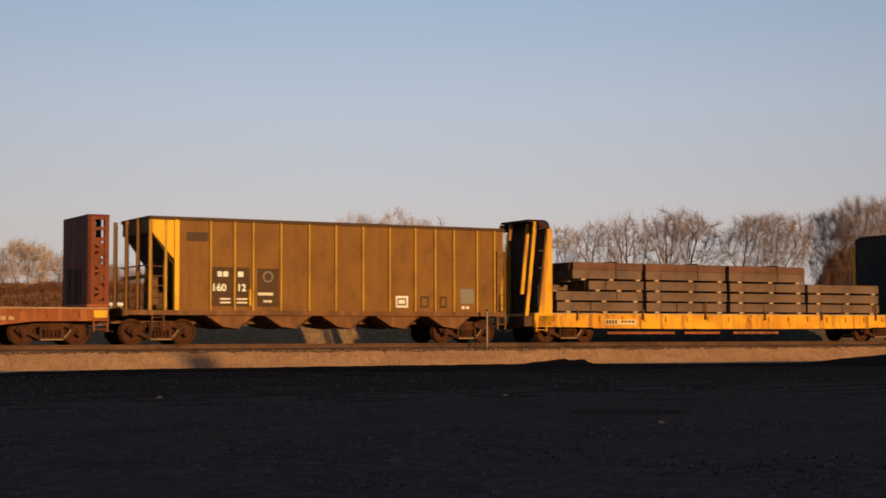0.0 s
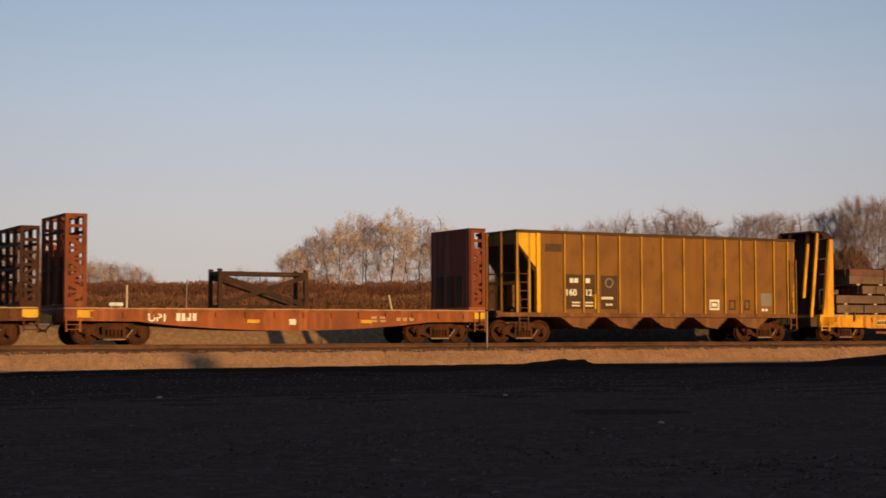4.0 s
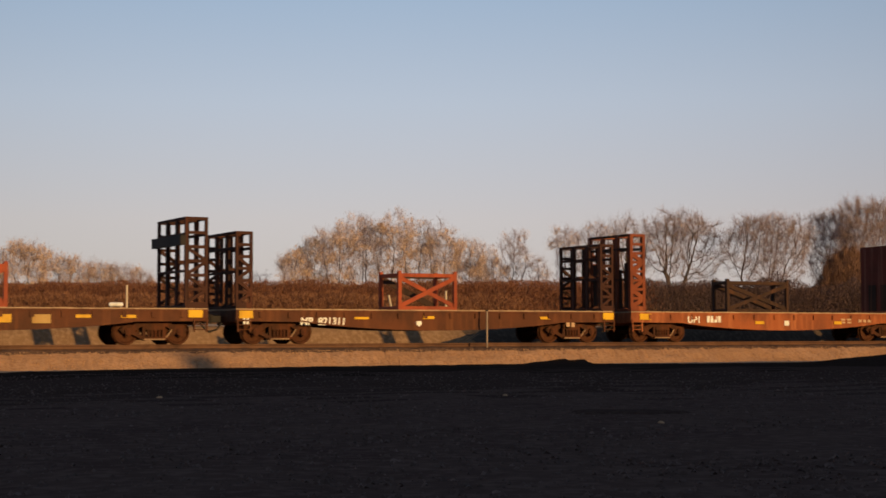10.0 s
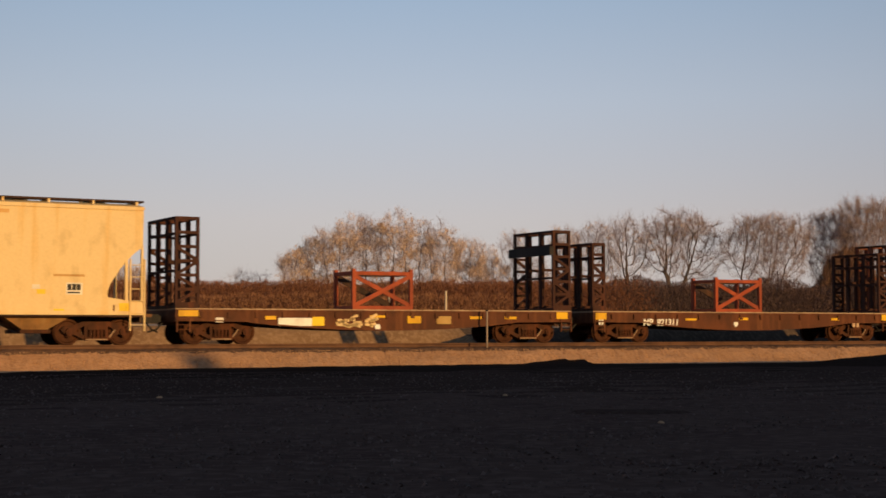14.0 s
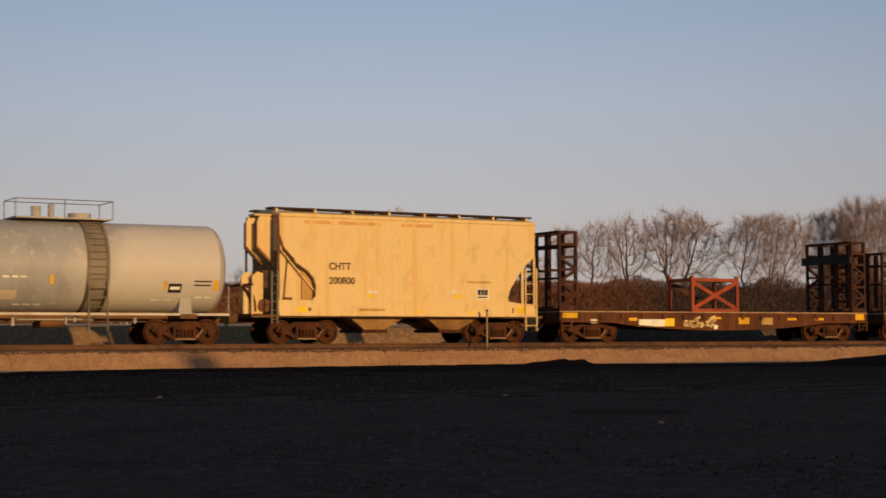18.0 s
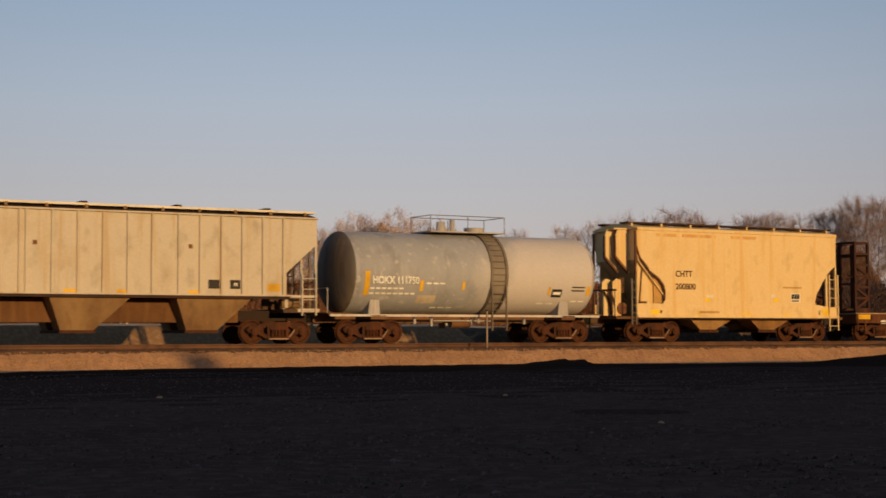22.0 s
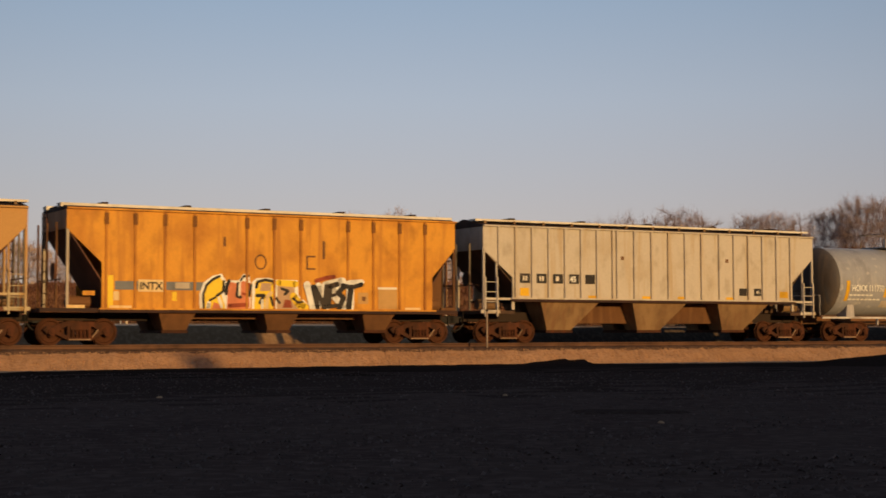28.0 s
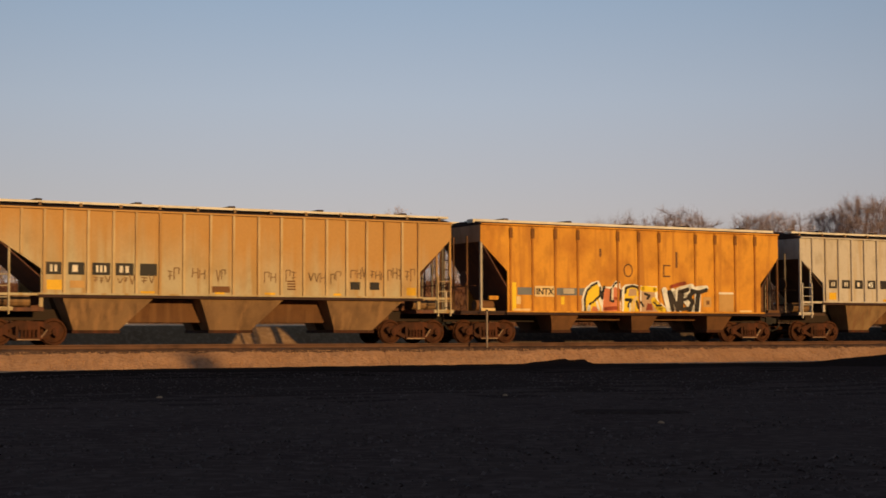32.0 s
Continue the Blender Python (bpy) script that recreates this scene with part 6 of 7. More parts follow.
# ---- G: grey tank car ----
def build_tank_car():
    s0, s1 = -86.3, -74.65
    car, mid = car_base("tank_car", "dull grey tank car with a top platform", s0, s1)
    h = (s1 - s0) / 2
    R, zc = 1.50, 2.56
    x0, x1 = -85.75 - mid, -74.75 - mid
    bm = bmesh.new()
    n, rings = 40, []
    e0, e1 = x0 + 0.55, x1 - 0.35
    seq = [(e0, R)] + [(e0 + (e1 - e0) * k / 6, R + (0.006 if k % 2 else 0)) for k in range(1, 6)] + [(e1, R)]
    for x, r in seq:
        rings.append([bm.verts.new((x, r * math.cos(6.28319 * k / n), zc + r * math.sin(6.28319 * k / n))) for k in range(n)])
    for p, q in zip(rings, rings[1:]):
        for k in range(n):
            j = (k + 1) % n
            bm.faces.new((p[k], p[j], q[j], q[k]))
    # shallow dished heads with a hard rim
    for e, s in ((e0, -1), (e1, 1)):
        head = bmesh.new()
        rr = [[head.verts.new((e + s * o, r * math.cos(6.28319 * k / n), zc + r * math.sin(6.28319 * k / n))) for k in range(n)] for o, r in [(0.5 * math.sqrt(1 - (k / 8) ** 2), max(0.03, (R - 0.004) * k / 8)) for k in (8, 7.95, 7.8, 7.5, 7, 6, 5, 4, 2, 0)]]
        for p, q in zip(rr, rr[1:]):
            for k in range(n):
                j = (k + 1) % n
                head.faces.new((p[k], p[j], q[j], q[k]))
        head.faces.new(rr[-1])
        # near-black colour on the left head only
        part("tank_head", head, P_HEAD if s < 0 else P_TANK, car, "near-black dished tank head" if s < 0 else "", smooth=True)
    part("tank", bm, P_SHELL, car, "dull olive-grey tank with a pale worn and highlit end", smooth=True)

    def hoop(x, w, r, mat, name):
        bm = bmesh.new()
        rr = []
        for xx, rad in ((x, r), (x + w, r), (x + w, r - 0.05), (x, r - 0.05)):
            rr.append([bm.verts.new((xx, rad * math.cos(6.28319 * k / n), zc + rad * math.sin(6.28319 * k / n))) for k in range(n)])
        for i in range(4):
            p, q = rr[i], rr[(i + 1) % 4]
            for k in range(n):
                j = (k + 1) % n
                bm.faces.new((p[k], p[j], q[j], q[k]))
        return part(name, bm, mat, car, smooth=False)
    hoop(-79.58 - mid, 0.60, R + 0.012, P_BAND, "ladder_band")
    hoop(-79.66 - mid, 0.10, R + 0.07, P_LADDER, "ladder_rail")
    hoop(-79.02 - mid, 0.10, R + 0.07, P_LADDER, "ladder_rail")
    for k in range(11):
        w = radians(100 + 9 * k)
        part("rung", rod(bmesh.new(), (-79.6 - mid, (R + 0.05) * math.cos(w), zc + (R + 0.05) * math.sin(w)), (-78.95 - mid, (R + 0.05) * math.cos(w), zc + (R + 0.05) * math.sin(w)), 0.02, 6), P_LADDER, car)
    ladder(car, -79.6 - mid, -78.98 - mid, 0.45, 2.3, 6, P_LADDER, -HW - 0.06)
    # saddles, sills and running rail
    for x in (-84.3 - mid, -76.2 - mid):
        part("saddle", prism(bmesh.new(), [(x - 0.24, 1.02), (x + 0.24, 1.02), (x + 0.16, 1.75), (x - 0.16, 1.75)], -1.12, 1.12), P_TANK, car)
        part("bolster", box(bmesh.new(), x - 0.3, x + 0.3, -HW, HW, 0.86, 1.02), P_UNDER, car)
    part("centre_sill", box(bmesh.new(), -h, h, -0.25, 0.25, 0.75, 1.08), P_UNDER, car)
    for y in (-HW, HW - 0.07):
        part("side_sill", box(bmesh.new(), -h + 0.1, h - 0.1, y, y + 0.07, 0.96, 1.04), P_RAILGREY, car)
    for x in (-h, h - 0.9):
        part("end_platform", box(bmesh.new(), x, x + 0.9, -HW, HW, 1.045, 1.09), P_UNDER, car)
    for x in (-h + 0.05, h - 0.10):
        part("hand_rail", rod(bmesh.new(), (x, -HW + 0.1, 1.95), (x, HW - 0.1, 1.95), 0.02, 6), P_TANK, car)
        for y in (-HW + 0.1, HW - 0.1):
            part("rail_post", rod(bmesh.new(), (x, y, 1.09), (x, y, 1.95), 0.02, 6), P_TANK, car)
    # top platform with fittings and railing
    p0, p1, zp = -81.8 - mid, -78.6 - mid, zc + R + 0.06
    part("top_platform", box(bmesh.new(), p0, p1, -0.75, 0.75, zp - 0.02, zp + 0.03), P_TANK, car)
    for y in (-0.75, 0.75):
        for x in (p0, (p0 + p1) / 2, p1):
            part("rail_post", rod(bmesh.new(), (x, y, zp), (x, y, zp + 0.60), 0.015, 6), P_LADDER, car)
        part("top_rail", rod(bmesh.new(), (p0, y, zp + 0.60), (p1, y, zp + 0.60), 0.015, 6), P_LADDER, car)
    for x in (p0, p1):
        part("top_rail", rod(bmesh.new(), (x, -0.75, zp + 0.60), (x, 0.75, zp + 0.60), 0.015, 6), P_LADDER, car)
    for x, r, hh in ((p0 + 0.85, 0.16, 0.42), (p0 + 1.35, 0.10, 0.50), (p0 + 2.3, 0.38, 0.22)):
        part("valve", rod(bmesh.new(), (x, 0, zp), (x, 0, zp + hh), r, 14), P_TANK, car)
    for u, z in ((-82.6, 0.70), (-81.9, 0.62), (-80.2, 0.66), (-79.9, 0.74), (-77.9, 0.70)):
        part("pipe_hanger", box(bmesh.new(), u - mid - 0.04, u - mid + 0.04, -1.02, -0.94, z, 0.96), P_TANK, car)
    part("outlet_valve", rod(bmesh.new(), (-80.9 - mid, 0, 0.55), (-80.9 - mid, 0, 1.1), 0.13, 10), P_UNDER, car)
    part("brake_rod", rod(bmesh.new(), (-81.8 - mid, -1.0, 0.82), (-79.3 - mid, -1.0, 0.82), 0.03, 6), P_TANK, car)
    part("brake_cylinder", rod(bmesh.new(), (-81.0 - mid, -0.8, 0.72), (-80.2 - mid, -0.8, 0.72), 0.15, 12), P_UNDER, car)
    truck(car, -84.35 - mid)
    truck(car, -76.2 - mid)
    couplers(car, -h, h)
    # markings follow the shell, a little proud of it
    def shell_y(z, out=0.012):
        return -math.sqrt(max(0.01, (R + out) ** 2 - (z - zc) ** 2))

    def on_shell(xa, xb, za, zb2, material, name="marking", out=0.012):
        bm = bmesh.new()
        n2 = max(2, int((zb2 - za) / 0.08))
        rows = []
        for k in range(n2 + 1):
            z = za + (zb2 - za) * k / n2
            rows.append([bm.verts.new((x, shell_y(z, out), z)) for x in (xa, xb)])
        for p, q in zip(rows, rows[1:]):
            bm.faces.new((p[0], p[1], q[1], q[0]))
        return part(name, bm, material, car)

    lettering("HOKX 111750", 0.37, -84.55 - mid, shell_y(2.42, 0.015), 2.14, M_WHITE, car, squeeze=0.82)
    for xa, xb, za, zb2, n3 in ((-84.6, -83.2, 1.94, 2.00, 6), (-84.6, -82.7, 1.76, 1.82, 8), (-82.35, -81.5, 2.14, 2.20, 3), (-81.9, -80.9, 1.28, 1.33, 3), (-79.0 + 1.6, -76.6, 1.46, 1.51, 2), (-75.9, -75.2, 1.55, 1.60, 2)):
        for k in range(n3):
            w = (xb - xa) / n3
            on_shell(xa + k * w - mid, xa + (k + 0.75) * w - mid, za, zb2, M_WHITE)
    for xa, xb, za, zb2 in ((-84.84, -84.64, 1.72, 2.58), (-82.60, -82.46, 1.88, 2.28), (-80.84, -80.72, 1.95, 2.25), (-77.05, -76.94, 1.80, 2.10), (-75.30, -75.14, 1.80, 2.15)):
        on_shell(xa - mid, xb - mid, za, zb2, M_YELLOW, "yellow_stripe")
    on_shell(-82.62 - mid, -81.85 - mid, 1.46, 1.74, P_RUBBED, "label_ground")
    on_shell(-76.88 - mid, -76.42 - mid, 1.72, 2.02, M_BOARD, "stencil_board")
    on_shell(-76.82 - mid, -76.48 - mid, 1.82, 1.92, M_WHITE, "stencil", 0.018)
    for za in (1.95, 2.08):
        on_shell(-76.0 - mid, -75.4 - mid, za, za + 0.05, M_BOARD, "stencil")
    return car


build_tank_car()


# ---- H, I, J: ribbed covered hoppers ----
def boards(car, mid, spans, z0, z1, y, texts=()):
    for i, (p, q) in enumerate(spans):
        patch(car, p - mid, q - mid, z0, z1, M_BOARD, "stencil_board", y)
        if i < len(texts) and texts[i]:
            bars(car, p + 0.13 - mid, q - 0.08 - mid, z0 + 0.09, z1 - 0.09, P_ROOF, texts[i], y - 0.009, 0.45)


def build_grey_hopper():
    ribs = [-102.2 + 0.74 * i for i in range(8)] + [-96.81 + 0.83 * i for i in range(6)] + [-91.75 + 0.755 * i for i in range(6)]
    spans = [(-100.3 + 4.25 * i, -97.6 + 4.25 * i, -99.85 + 4.25 * i, -98.75 + 4.25 * i) for i in range(3)]
    car, mid, h = covered_hopper("grey-tan three-bay covered hopper car", -103.0, -86.55, P_GREY, P_BAYGREY, P_ROOF, P_END, 1.66, 4.36, ribs, (1.28, 1.80, 0.78), (1.15, 1.80, 0.78), spans, dark_trim=P_TRIMSHADE, wallmat=P_ENDGREY)
    y = -HW - 0.002
    boards(car, mid, [(-101.25 + 0.74 * i, -100.8 + 0.74 * i) for i in range(5)], 2.24, 2.60, y, (2, 2, 1, 0))
    lettering("45", 0.30, -99.00 - mid, y - 0.012, 2.31, M_WHITE, car, squeeze=0.95)
    boards(car, mid, ((-90.7, -90.3), (-89.92, -89.55)), 1.87, 2.17, y, (0, 2))
    patch(car, -101.25 - mid, -100.85 - mid, 1.76, 2.06, M_YELLOW, "yellow_patch", y)
    patch(car, -88.55 - mid, -88.1 - mid, 1.80, 2.06, M_YELLOW, "yellow_patch", y)
    for p in (-98.15, -95.6, -93.85, -91.4):
        patch(car, p - mid, p + 0.42 - mid, 1.70, 1.80, M_YELLOW, "yellow_patch", y)
    for p, z in ((-96.6, 3.2), (-91.4, 3.2)):
        patch(car, p - mid, p + 0.14 - mid, z, z + 0.14, P_UNDER, "faded_mark", y)


class Spray:
    """Sprayed letters on a car side, each stroke or blot laid a little above the last."""

    def __init__(self, car, x, z, w, h, y):
        self.car, self.x, self.z, self.w, self.h, self.y = car, x, z, w, h, y
        self.label = ""

    def at(self, p):
        return self.x + p[0] * self.w, self.z + p[1] * self.h

    def blot(self, pts, material):
        self.y -= 0.0014
        part("graffiti", prism(bmesh.new(), [self.at(p) for p in pts], self.y, self.y + 0.006), material, self.car, self.label)

    def line(self, pts, width, material):
        self.y -= 0.0014
        bm = bmesh.new()
        q = [self.at(p) for p in pts]
        for (ax, az), (bx, bz) in zip(q, q[1:]):
            beam(bm, (ax, self.y, az), (bx + 0.0005, self.y, bz), width, 0.006)
        for ax, az in q:
            bmesh.ops.create_cone(bm, cap_ends=True, segments=10, radius1=width / 2, radius2=width / 2, depth=0.006, matrix=pose(ax, self.y, az, 90))
        part("graffiti", bm, material, self.car, self.label)


def spray_letters(car, mid, y):
    """A long tag: yellow, salmon and red letters, then four black ones edged in white."""
    g = Spray(car, -113.83 - mid, 1.19, 0.0198, 0.0186, y)
    g.label = "yellow and red sprayed letter shapes"
    # first letter: a bowl and a kicked-out leg
    g.blot([(-3, 0), (48, 0), (44, 22), (47, 46), (36, 64), (20, 60), (4, 48), (-4, 26)], M_WHITE)
    g.blot([(3, 0), (44, 0), (36, 24), (42, 44), (33, 58), (20, 54), (8, 44), (3, 26)], P_LEMON)
    g.line([(4, 2), (3, 26), (9, 43), (20, 53), (32, 59)], 0.09, M_BOARD)
    g.line([(40, 50), (39, 32), (29, 25)], 0.09, M_BOARD)
    g.line([(13, 4), (15, 16), (24, 20), (30, 27)], 0.07, M_BOARD)
    g.line([(12, 2), (13, 10)], 0.15, M_WHITE)
    g.blot([(18, 0), (36, 0), (31, 9), (22, 12)], P_SALMON)
    g.line([(36, 4), (31, 20)], 0.10, M_WHITE)
    # second: a salmon cup whose right arm has a pale head
    g.blot([(42, 0), (88, 0), (89, 46), (86, 63), (76, 64), (66, 52), (46, 52)], M_WHITE)
    g.blot([(45, 0), (87, 0), (86, 44), (76, 52), (66, 46), (48, 50)], P_SALMON)
    g.line([(44, 28), (45, 40), (49, 51)], 0.12, M_BOARD)
    g.line([(66, 46), (64, 24), (70, 22)], 0.13, M_BOARD)
    g.line([(69, 46), (68, 26)], 0.09, P_ROOF)
    g.line([(70, 52), (76, 60), (85, 61)], 0.07, M_BOARD)
    g.line([(86, 46), (84, 26), (74, 28)], 0.09, P_RACK)
    g.line([(89, 44), (86, 24)], 0.09, M_BOARD)
    g.line([(50, 6), (82, 8)], 0.14, P_RACK)
    # third: a yellow block under a dark arch
    g.blot([(91, 0), (135, 0), (136, 54), (122, 58), (100, 57), (91, 50)], M_WHITE)
    g.blot([(95, 0), (132, 0), (132, 50), (120, 54), (97, 50)], P_LEMON)
    g.blot([(106, 33), (126, 34), (126, 48), (108, 48)], P_STICK)
    g.line([(99, 40), (101, 50), (116, 54), (130, 51), (133, 42)], 0.10, M_BOARD)
    g.line([(100, 25), (113, 25), (106, 12)], 0.12, M_BOARD)
    g.line([(118, 2), (119, 22), (126, 30)], 0.13, P_CREAM)
    g.line([(110, 2), (110, 16)], 0.10, M_WHITE)
    g.line([(130, 8), (126, 22)], 0.09, M_BOARD)
    # fourth: a pale letter with a yellow bar and foot
    g.blot([(134, 0), (194, 0), (196, 10), (178, 26), (176, 54), (136, 55)], M_WHITE)
    g.blot([(137, 0), (190, 0), (172, 24), (170, 44), (138, 44)], P_STICK)
    g.line([(140, 49), (172, 47)], 0.22, P_LEMON)
    g.line([(146, 38), (158, 34), (152, 28)], 0.10, M_BOARD)
    g.line([(136, 20), (142, 12)], 0.09, M_BOARD)
    g.blot([(148, 3), (166, 3), (163, 17), (152, 18)], P_RACK)
    g.line([(168, 24), (178, 10), (190, 4)], 0.28, P_LEMON)
    g.line([(168, 20), (176, 13), (186, 14)], 0.07, M_BOARD)
    # the four black letters
    g.label = "black and white sprayed letter shapes"
    g.line([(212, 54), (232, 60), (246, 62)], 0.14, P_RACK)
    g.line([(194, 46), (206, 2)], 0.26, M_WHITE)
    g.line([(208, 40), (214, 6), (216, 44), (232, 4), (240, 48)], 0.26, M_WHITE)
    g.line([(230, 44), (262, 52), (246, 30), (268, 4)], 0.34, M_WHITE)
    g.line([(256, 40), (276, 50), (300, 52)], 0.22, M_WHITE)
    g.line([(278, 44), (277, 4)], 0.30, M_WHITE)
    g.line([(205, 42), (214, 4)], 0.18, M_BOARD)
    g.line([(208, 42), (228, 4)], 0.18, M_BOARD)
    g.line([(227, 6), (231, 44)], 0.16, M_BOARD)
    g.line([(236, 6), (238, 44), (252, 48)], 0.18, M_BOARD)
    g.line([(238, 26), (248, 28)], 0.12, M_BOARD)
    g.line([(238, 6), (252, 8)], 0.14, M_BOARD)
    g.line([(266, 44), (254, 32), (264, 22), (256, 4)], 0.19, M_BOARD)
    g.line([(262, 46), (280, 42), (300, 48)], 0.16, M_BOARD)
    g.line([(279, 42), (274, 4)], 0.22, M_BOARD)


def build_orange_hopper():
    ribs = (-117.10, -116.13, -115.11, -114.08, -112.21, -111.21, -110.21, -108.40, -107.40, -106.35, -105.31)
    spans = [(-115.3 + 3.75 * i, -114.0 + 3.75 * i, -115.05 + 3.75 * i, -114.25 + 3.75 * i) for i in range(3)]
    car, mid, h = covered_hopper("orange covered hopper car with sprayed graffiti", -119.3, -103.9, P_ORANGE, P_UNDER, P_ROOF, P_ENDRUST, 1.17, 4.42, ribs, (1.16, 2.58, 1.50), (0.95, 2.25, 1.21), spans, 0.75, 1.17, (0.06, 0.19), P_TRIMSHADE, 0.86, ladders=False, ribmat=P_RIB, wallmat=P_ENDWALL, rib=0.05)
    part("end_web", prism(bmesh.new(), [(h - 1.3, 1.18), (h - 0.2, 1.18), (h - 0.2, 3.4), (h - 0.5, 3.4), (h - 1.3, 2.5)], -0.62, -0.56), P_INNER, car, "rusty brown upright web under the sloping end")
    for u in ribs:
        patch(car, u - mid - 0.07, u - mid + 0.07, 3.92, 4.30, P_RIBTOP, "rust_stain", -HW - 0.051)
    y = -HW - 0.002
    patch(car, -116.8 - mid, -113.3 - mid, 1.80, 2.08, P_STRIPE, "grey_stripe", y)
    patch(car, -116.02 - mid, -115.17 - mid, 1.74, 2.14, P_CREAM, "marking_ground", y - 0.009)
    patch(car, -114.75 - mid, -114.25 - mid, 1.86, 2.06, P_RUBBED, "pale_patch", y - 0.009)
    lettering("INTX", 0.34, -115.98 - mid, y - 0.021, 1.82, M_BOARD, car, squeeze=0.98)
    spray_letters(car, mid, y - 0.010)
    # a ring, a bracket and two short upright marks above the letters
    ring = bmesh.new()
    for k in range(14):
        a, b = 0.4488 * k, 0.4488 * (k + 1)
        beam(ring, (-111.70 - mid + 0.20 * math.cos(a), y, 2.80 + 0.24 * math.sin(a)), (-111.70 - mid + 0.20 * math.cos(b), y, 2.80 + 0.24 * math.sin(b)), 0.055, 0.012)
    part("faded_mark", ring, P_UNDER, car)
    for x0, x1, z0, z1 in ((-110.0, -109.65, 2.57, 2.63), (-110.0, -109.65, 3.0, 3.06), (-110.0, -109.94, 2.63, 3.0), (-113.06, -112.97, 3.3, 3.62), (-109.38, -109.28, 2.95, 3.58)):
        patch(car, x0 - mid, x1 - mid, z0, z1, P_UNDER, "faded_mark", y)
    patch(car, -117.04 - mid, -116.86 - mid, 1.20, 2.26, P_LEMON, "yellow_stripe", y)
    patch(car, -116.85 - mid, -116.66 - mid, 1.45, 1.74, P_CREAM, "pale_patch", y)
    patch(car, -116.97 - mid, -116.24 - mid, 1.20, 1.28, P_CREAM, "pale_patch", y - 0.009)
    patch(car, -106.12 - mid, -105.5 - mid, 1.20, 1.28, P_CREAM, "pale_patch", y)
    patch(car, -107.2 - mid, -106.45 - mid, 1.22, 1.92, P_TANPATCH, "faded_patch", y, label="rubbed-out tan patch")
    patch(car, -107.2 - mid, -106.45 - mid, 1.92, 2.0, P_ROOF, "pale_patch", y)
    patch(car, -108.0 - mid, -107.6 - mid, 1.40, 1.80, P_TANPATCH, "faded_patch", y)
    patch(car, -107.85 - mid, -107.7 - mid, 1.50, 1.66, P_UNDER, "faded_mark", y - 0.009)
    patch(car, -114.85 - mid, -114.7 - mid, 1.45, 1.75, P_LEMON, "yellow_patch", y)


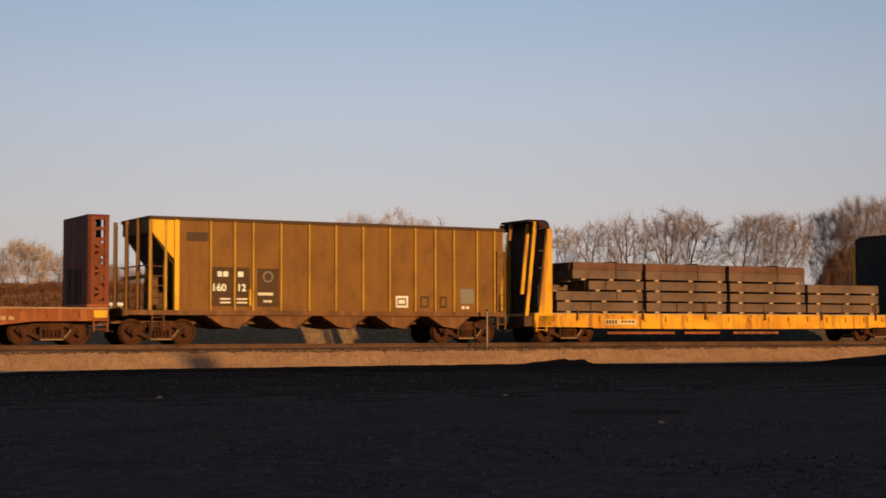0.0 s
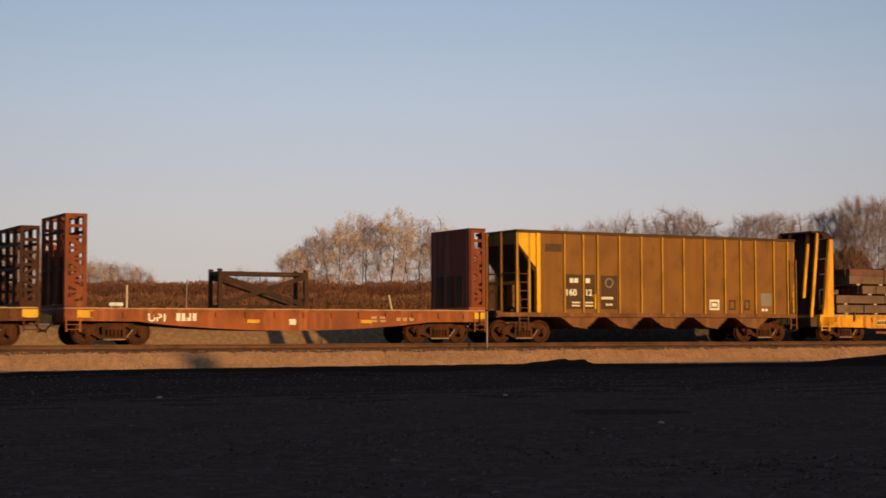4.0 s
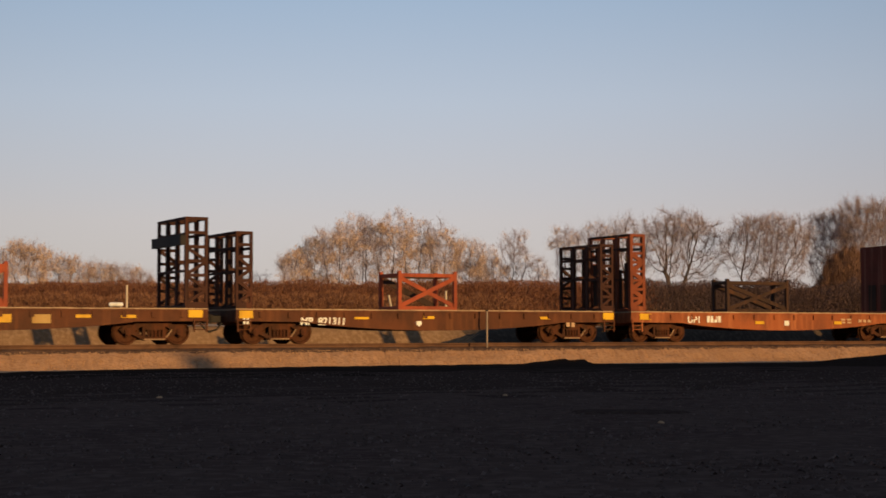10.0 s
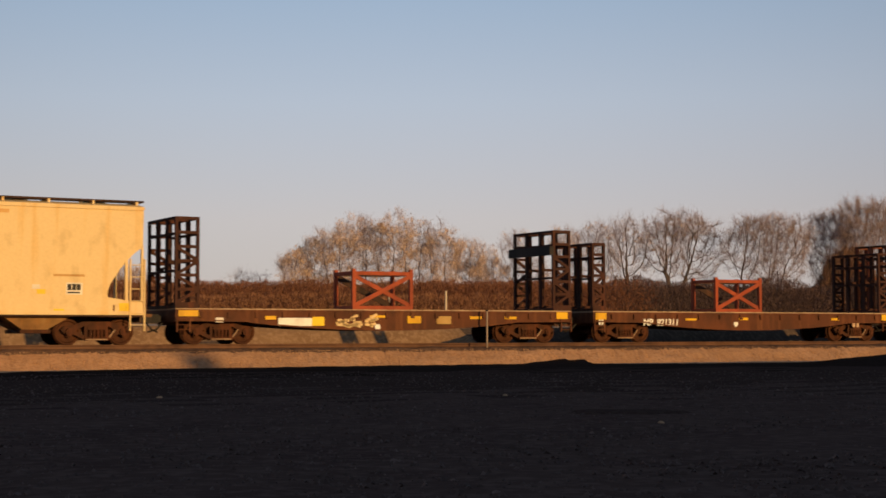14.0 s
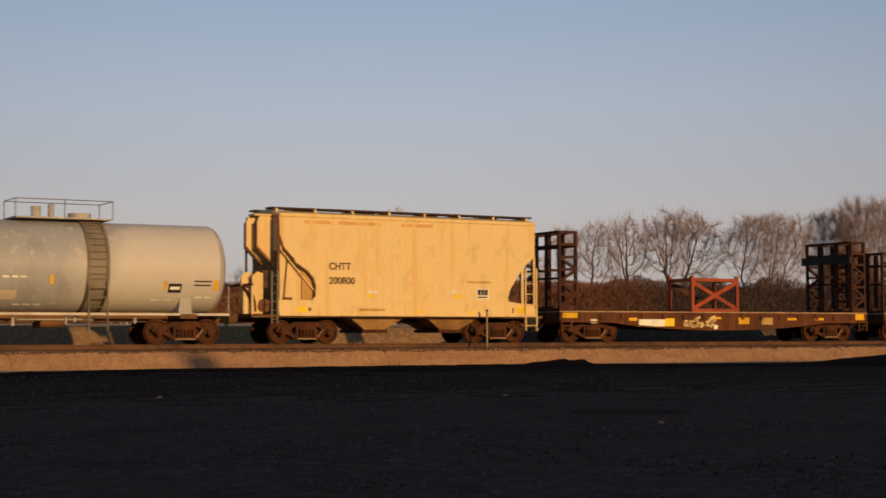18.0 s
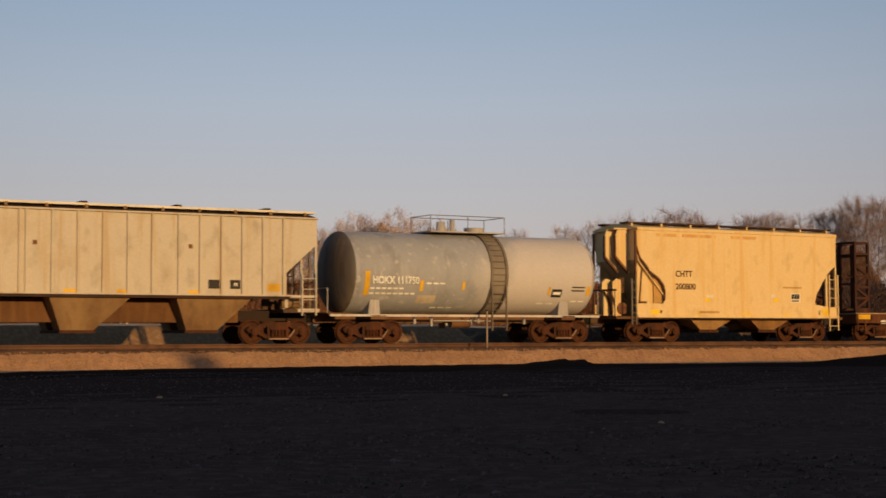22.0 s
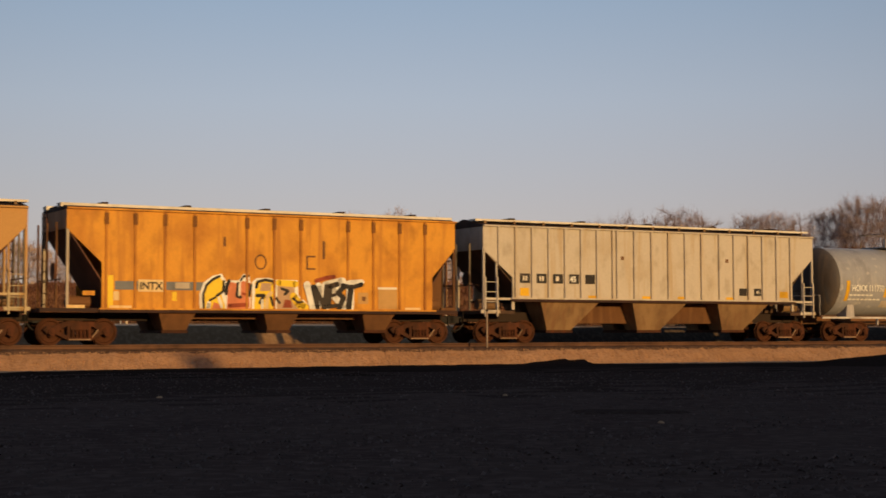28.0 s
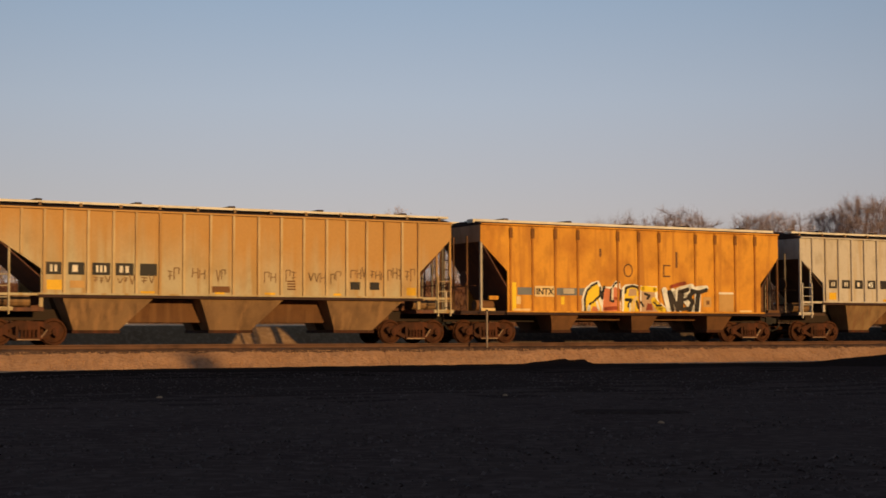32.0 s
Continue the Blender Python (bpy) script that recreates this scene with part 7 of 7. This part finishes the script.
def build_tan_hopper():
    ribs = [-135.3, -134.57, -133.92, -133.15, -132.31, -131.54, -130.73, -129.91, -128.97, -128.15, -127.24, -126.4, -125.55, -124.68, -123.9, -123.12, -122.4, -121.7, -121.03]
    spans = [(-133.95 + 4.65 * i, -130.9 + 4.65 * i, -133.5 + 4.65 * i, -132.0 + 4.65 * i) for i in range(3)]
    car, mid, h = covered_hopper("rust-stained tan covered hopper car with scrawls", -136.4, -119.5, P_TAN, P_BAYTAN, P_ROOF, P_ENDRUST, 1.64, 4.38, ribs, (1.60, 1.85, 0.80), (1.34, 2.15, 0.87), spans, dark_trim=P_TRIMSHADE, ribmat=P_TANRIB, wallmat=P_ENDWALL)
    y = -HW - 0.002
    boards(car, mid, ((-134.5, -134.0), (-133.78, -133.25), (-133.0, -132.4), (-132.22, -131.62), (-131.4, -130.82)), 2.26, 2.66, y, (2, 1, 3, 2))
    patch(car, -134.47 - mid, -133.98 - mid, 1.77, 2.09, M_YELLOW, "yellow_patch", y)
    for p, q in ((-131.38, -130.9), (-128.8, -128.45), (-127.0, -126.6), (-124.4, -124.1)):
        patch(car, p - mid, q - mid, 1.68, 1.76, M_YELLOW, "yellow_patch", y)
    patch(car, -121.5 - mid, -121.12 - mid, 1.72, 2.0, M_YELLOW, "yellow_patch", y)
    patch(car, -128.9 - mid, -128.25 - mid, 1.74, 1.95, P_UNDER, "faded_patch", y)
    patch(car, -133.72 - mid, -133.25 - mid, 1.84, 2.07, P_TANPATCH, "faded_patch", y)
    for k in range(4):
        patch(car, -126.15 - mid, -125.85 - mid, 1.86 + 0.09 * k, 1.91 + 0.09 * k, P_UNDER, "faded_mark", y)
    boards(car, mid, ((-123.74, -123.36), (-122.97, -122.6)), 1.90, 2.17, y)
    rng = random.Random(12)
    for x0 in (-132.95, -132.15, -131.35, -130.45, -129.6, -128.75, -127.0, -126.2, -125.35, -124.5, -123.72, -122.95, -122.25, -121.55):
        # a few joined letters, tall and thin
        bm = bmesh.new()
        u = x0 - mid
        for k in range(rng.randint(2, 3)):
            w, z0, z1 = rng.uniform(0.13, 0.2), rng.uniform(2.08, 2.2), rng.uniform(2.42, 2.62)
            if x0 < -131:
                z0, z1 = z0 - 0.12, z1 - 0.30
            if x0 > -124:
                z0, z1 = z0 + 0.14, z1 + 0.1
            for a, b, c, d in rng.choice((((0, 0, 0, 1), (0, 1, 1, 1), (1, 1, 0.9, 0.5)), ((0, 1, 0.5, 0), (0.5, 0, 1, 1)), ((0, 0.1, 0.1, 1), (0.1, 0.5, 1, 0.6), (1, 0, 1, 1)), ((0, 1, 1, 0.9), (0.5, 1, 0.4, 0), (0, 0.4, 0.9, 0.5)))):
                beam(bm, (u + a * w, y - 0.005, z0 + b * (z1 - z0)), (u + c * w + 0.001, y - 0.005, z0 + d * (z1 - z0)), 0.038, 0.008)
            u += w + 0.05
        part("scrawl", bm, P_BAYTAN, car, "thin brown sprayed scrawl")


build_grey_hopper()
build_orange_hopper()
build_tan_hopper()


# ---- what moves ----
def run_at(t):
    return float(np.interp(t, [r[0] for r in RUN], [r[1] for r in RUN]))


def motions():
    turn = pose(0, 0, 0, 0, 0, math.degrees(TRACK))
    for ob, s, y, z in MOVERS:
        walk(ob, [(t, Matrix.Translation(world_at(s + r, y, z)) @ turn) for t, r in RUN])
    steps = [i * 4 / 30 for i in range(240)] + [32.0]
    angles = [math.degrees(run_at(t) / R_WHEEL) for t in steps]
    for ws, x in WHEELSETS:
        walk(ws, [(t, pose(x, 0, R_WHEEL, 0, a, 0)) for t, a in zip(steps, angles)])


motions()
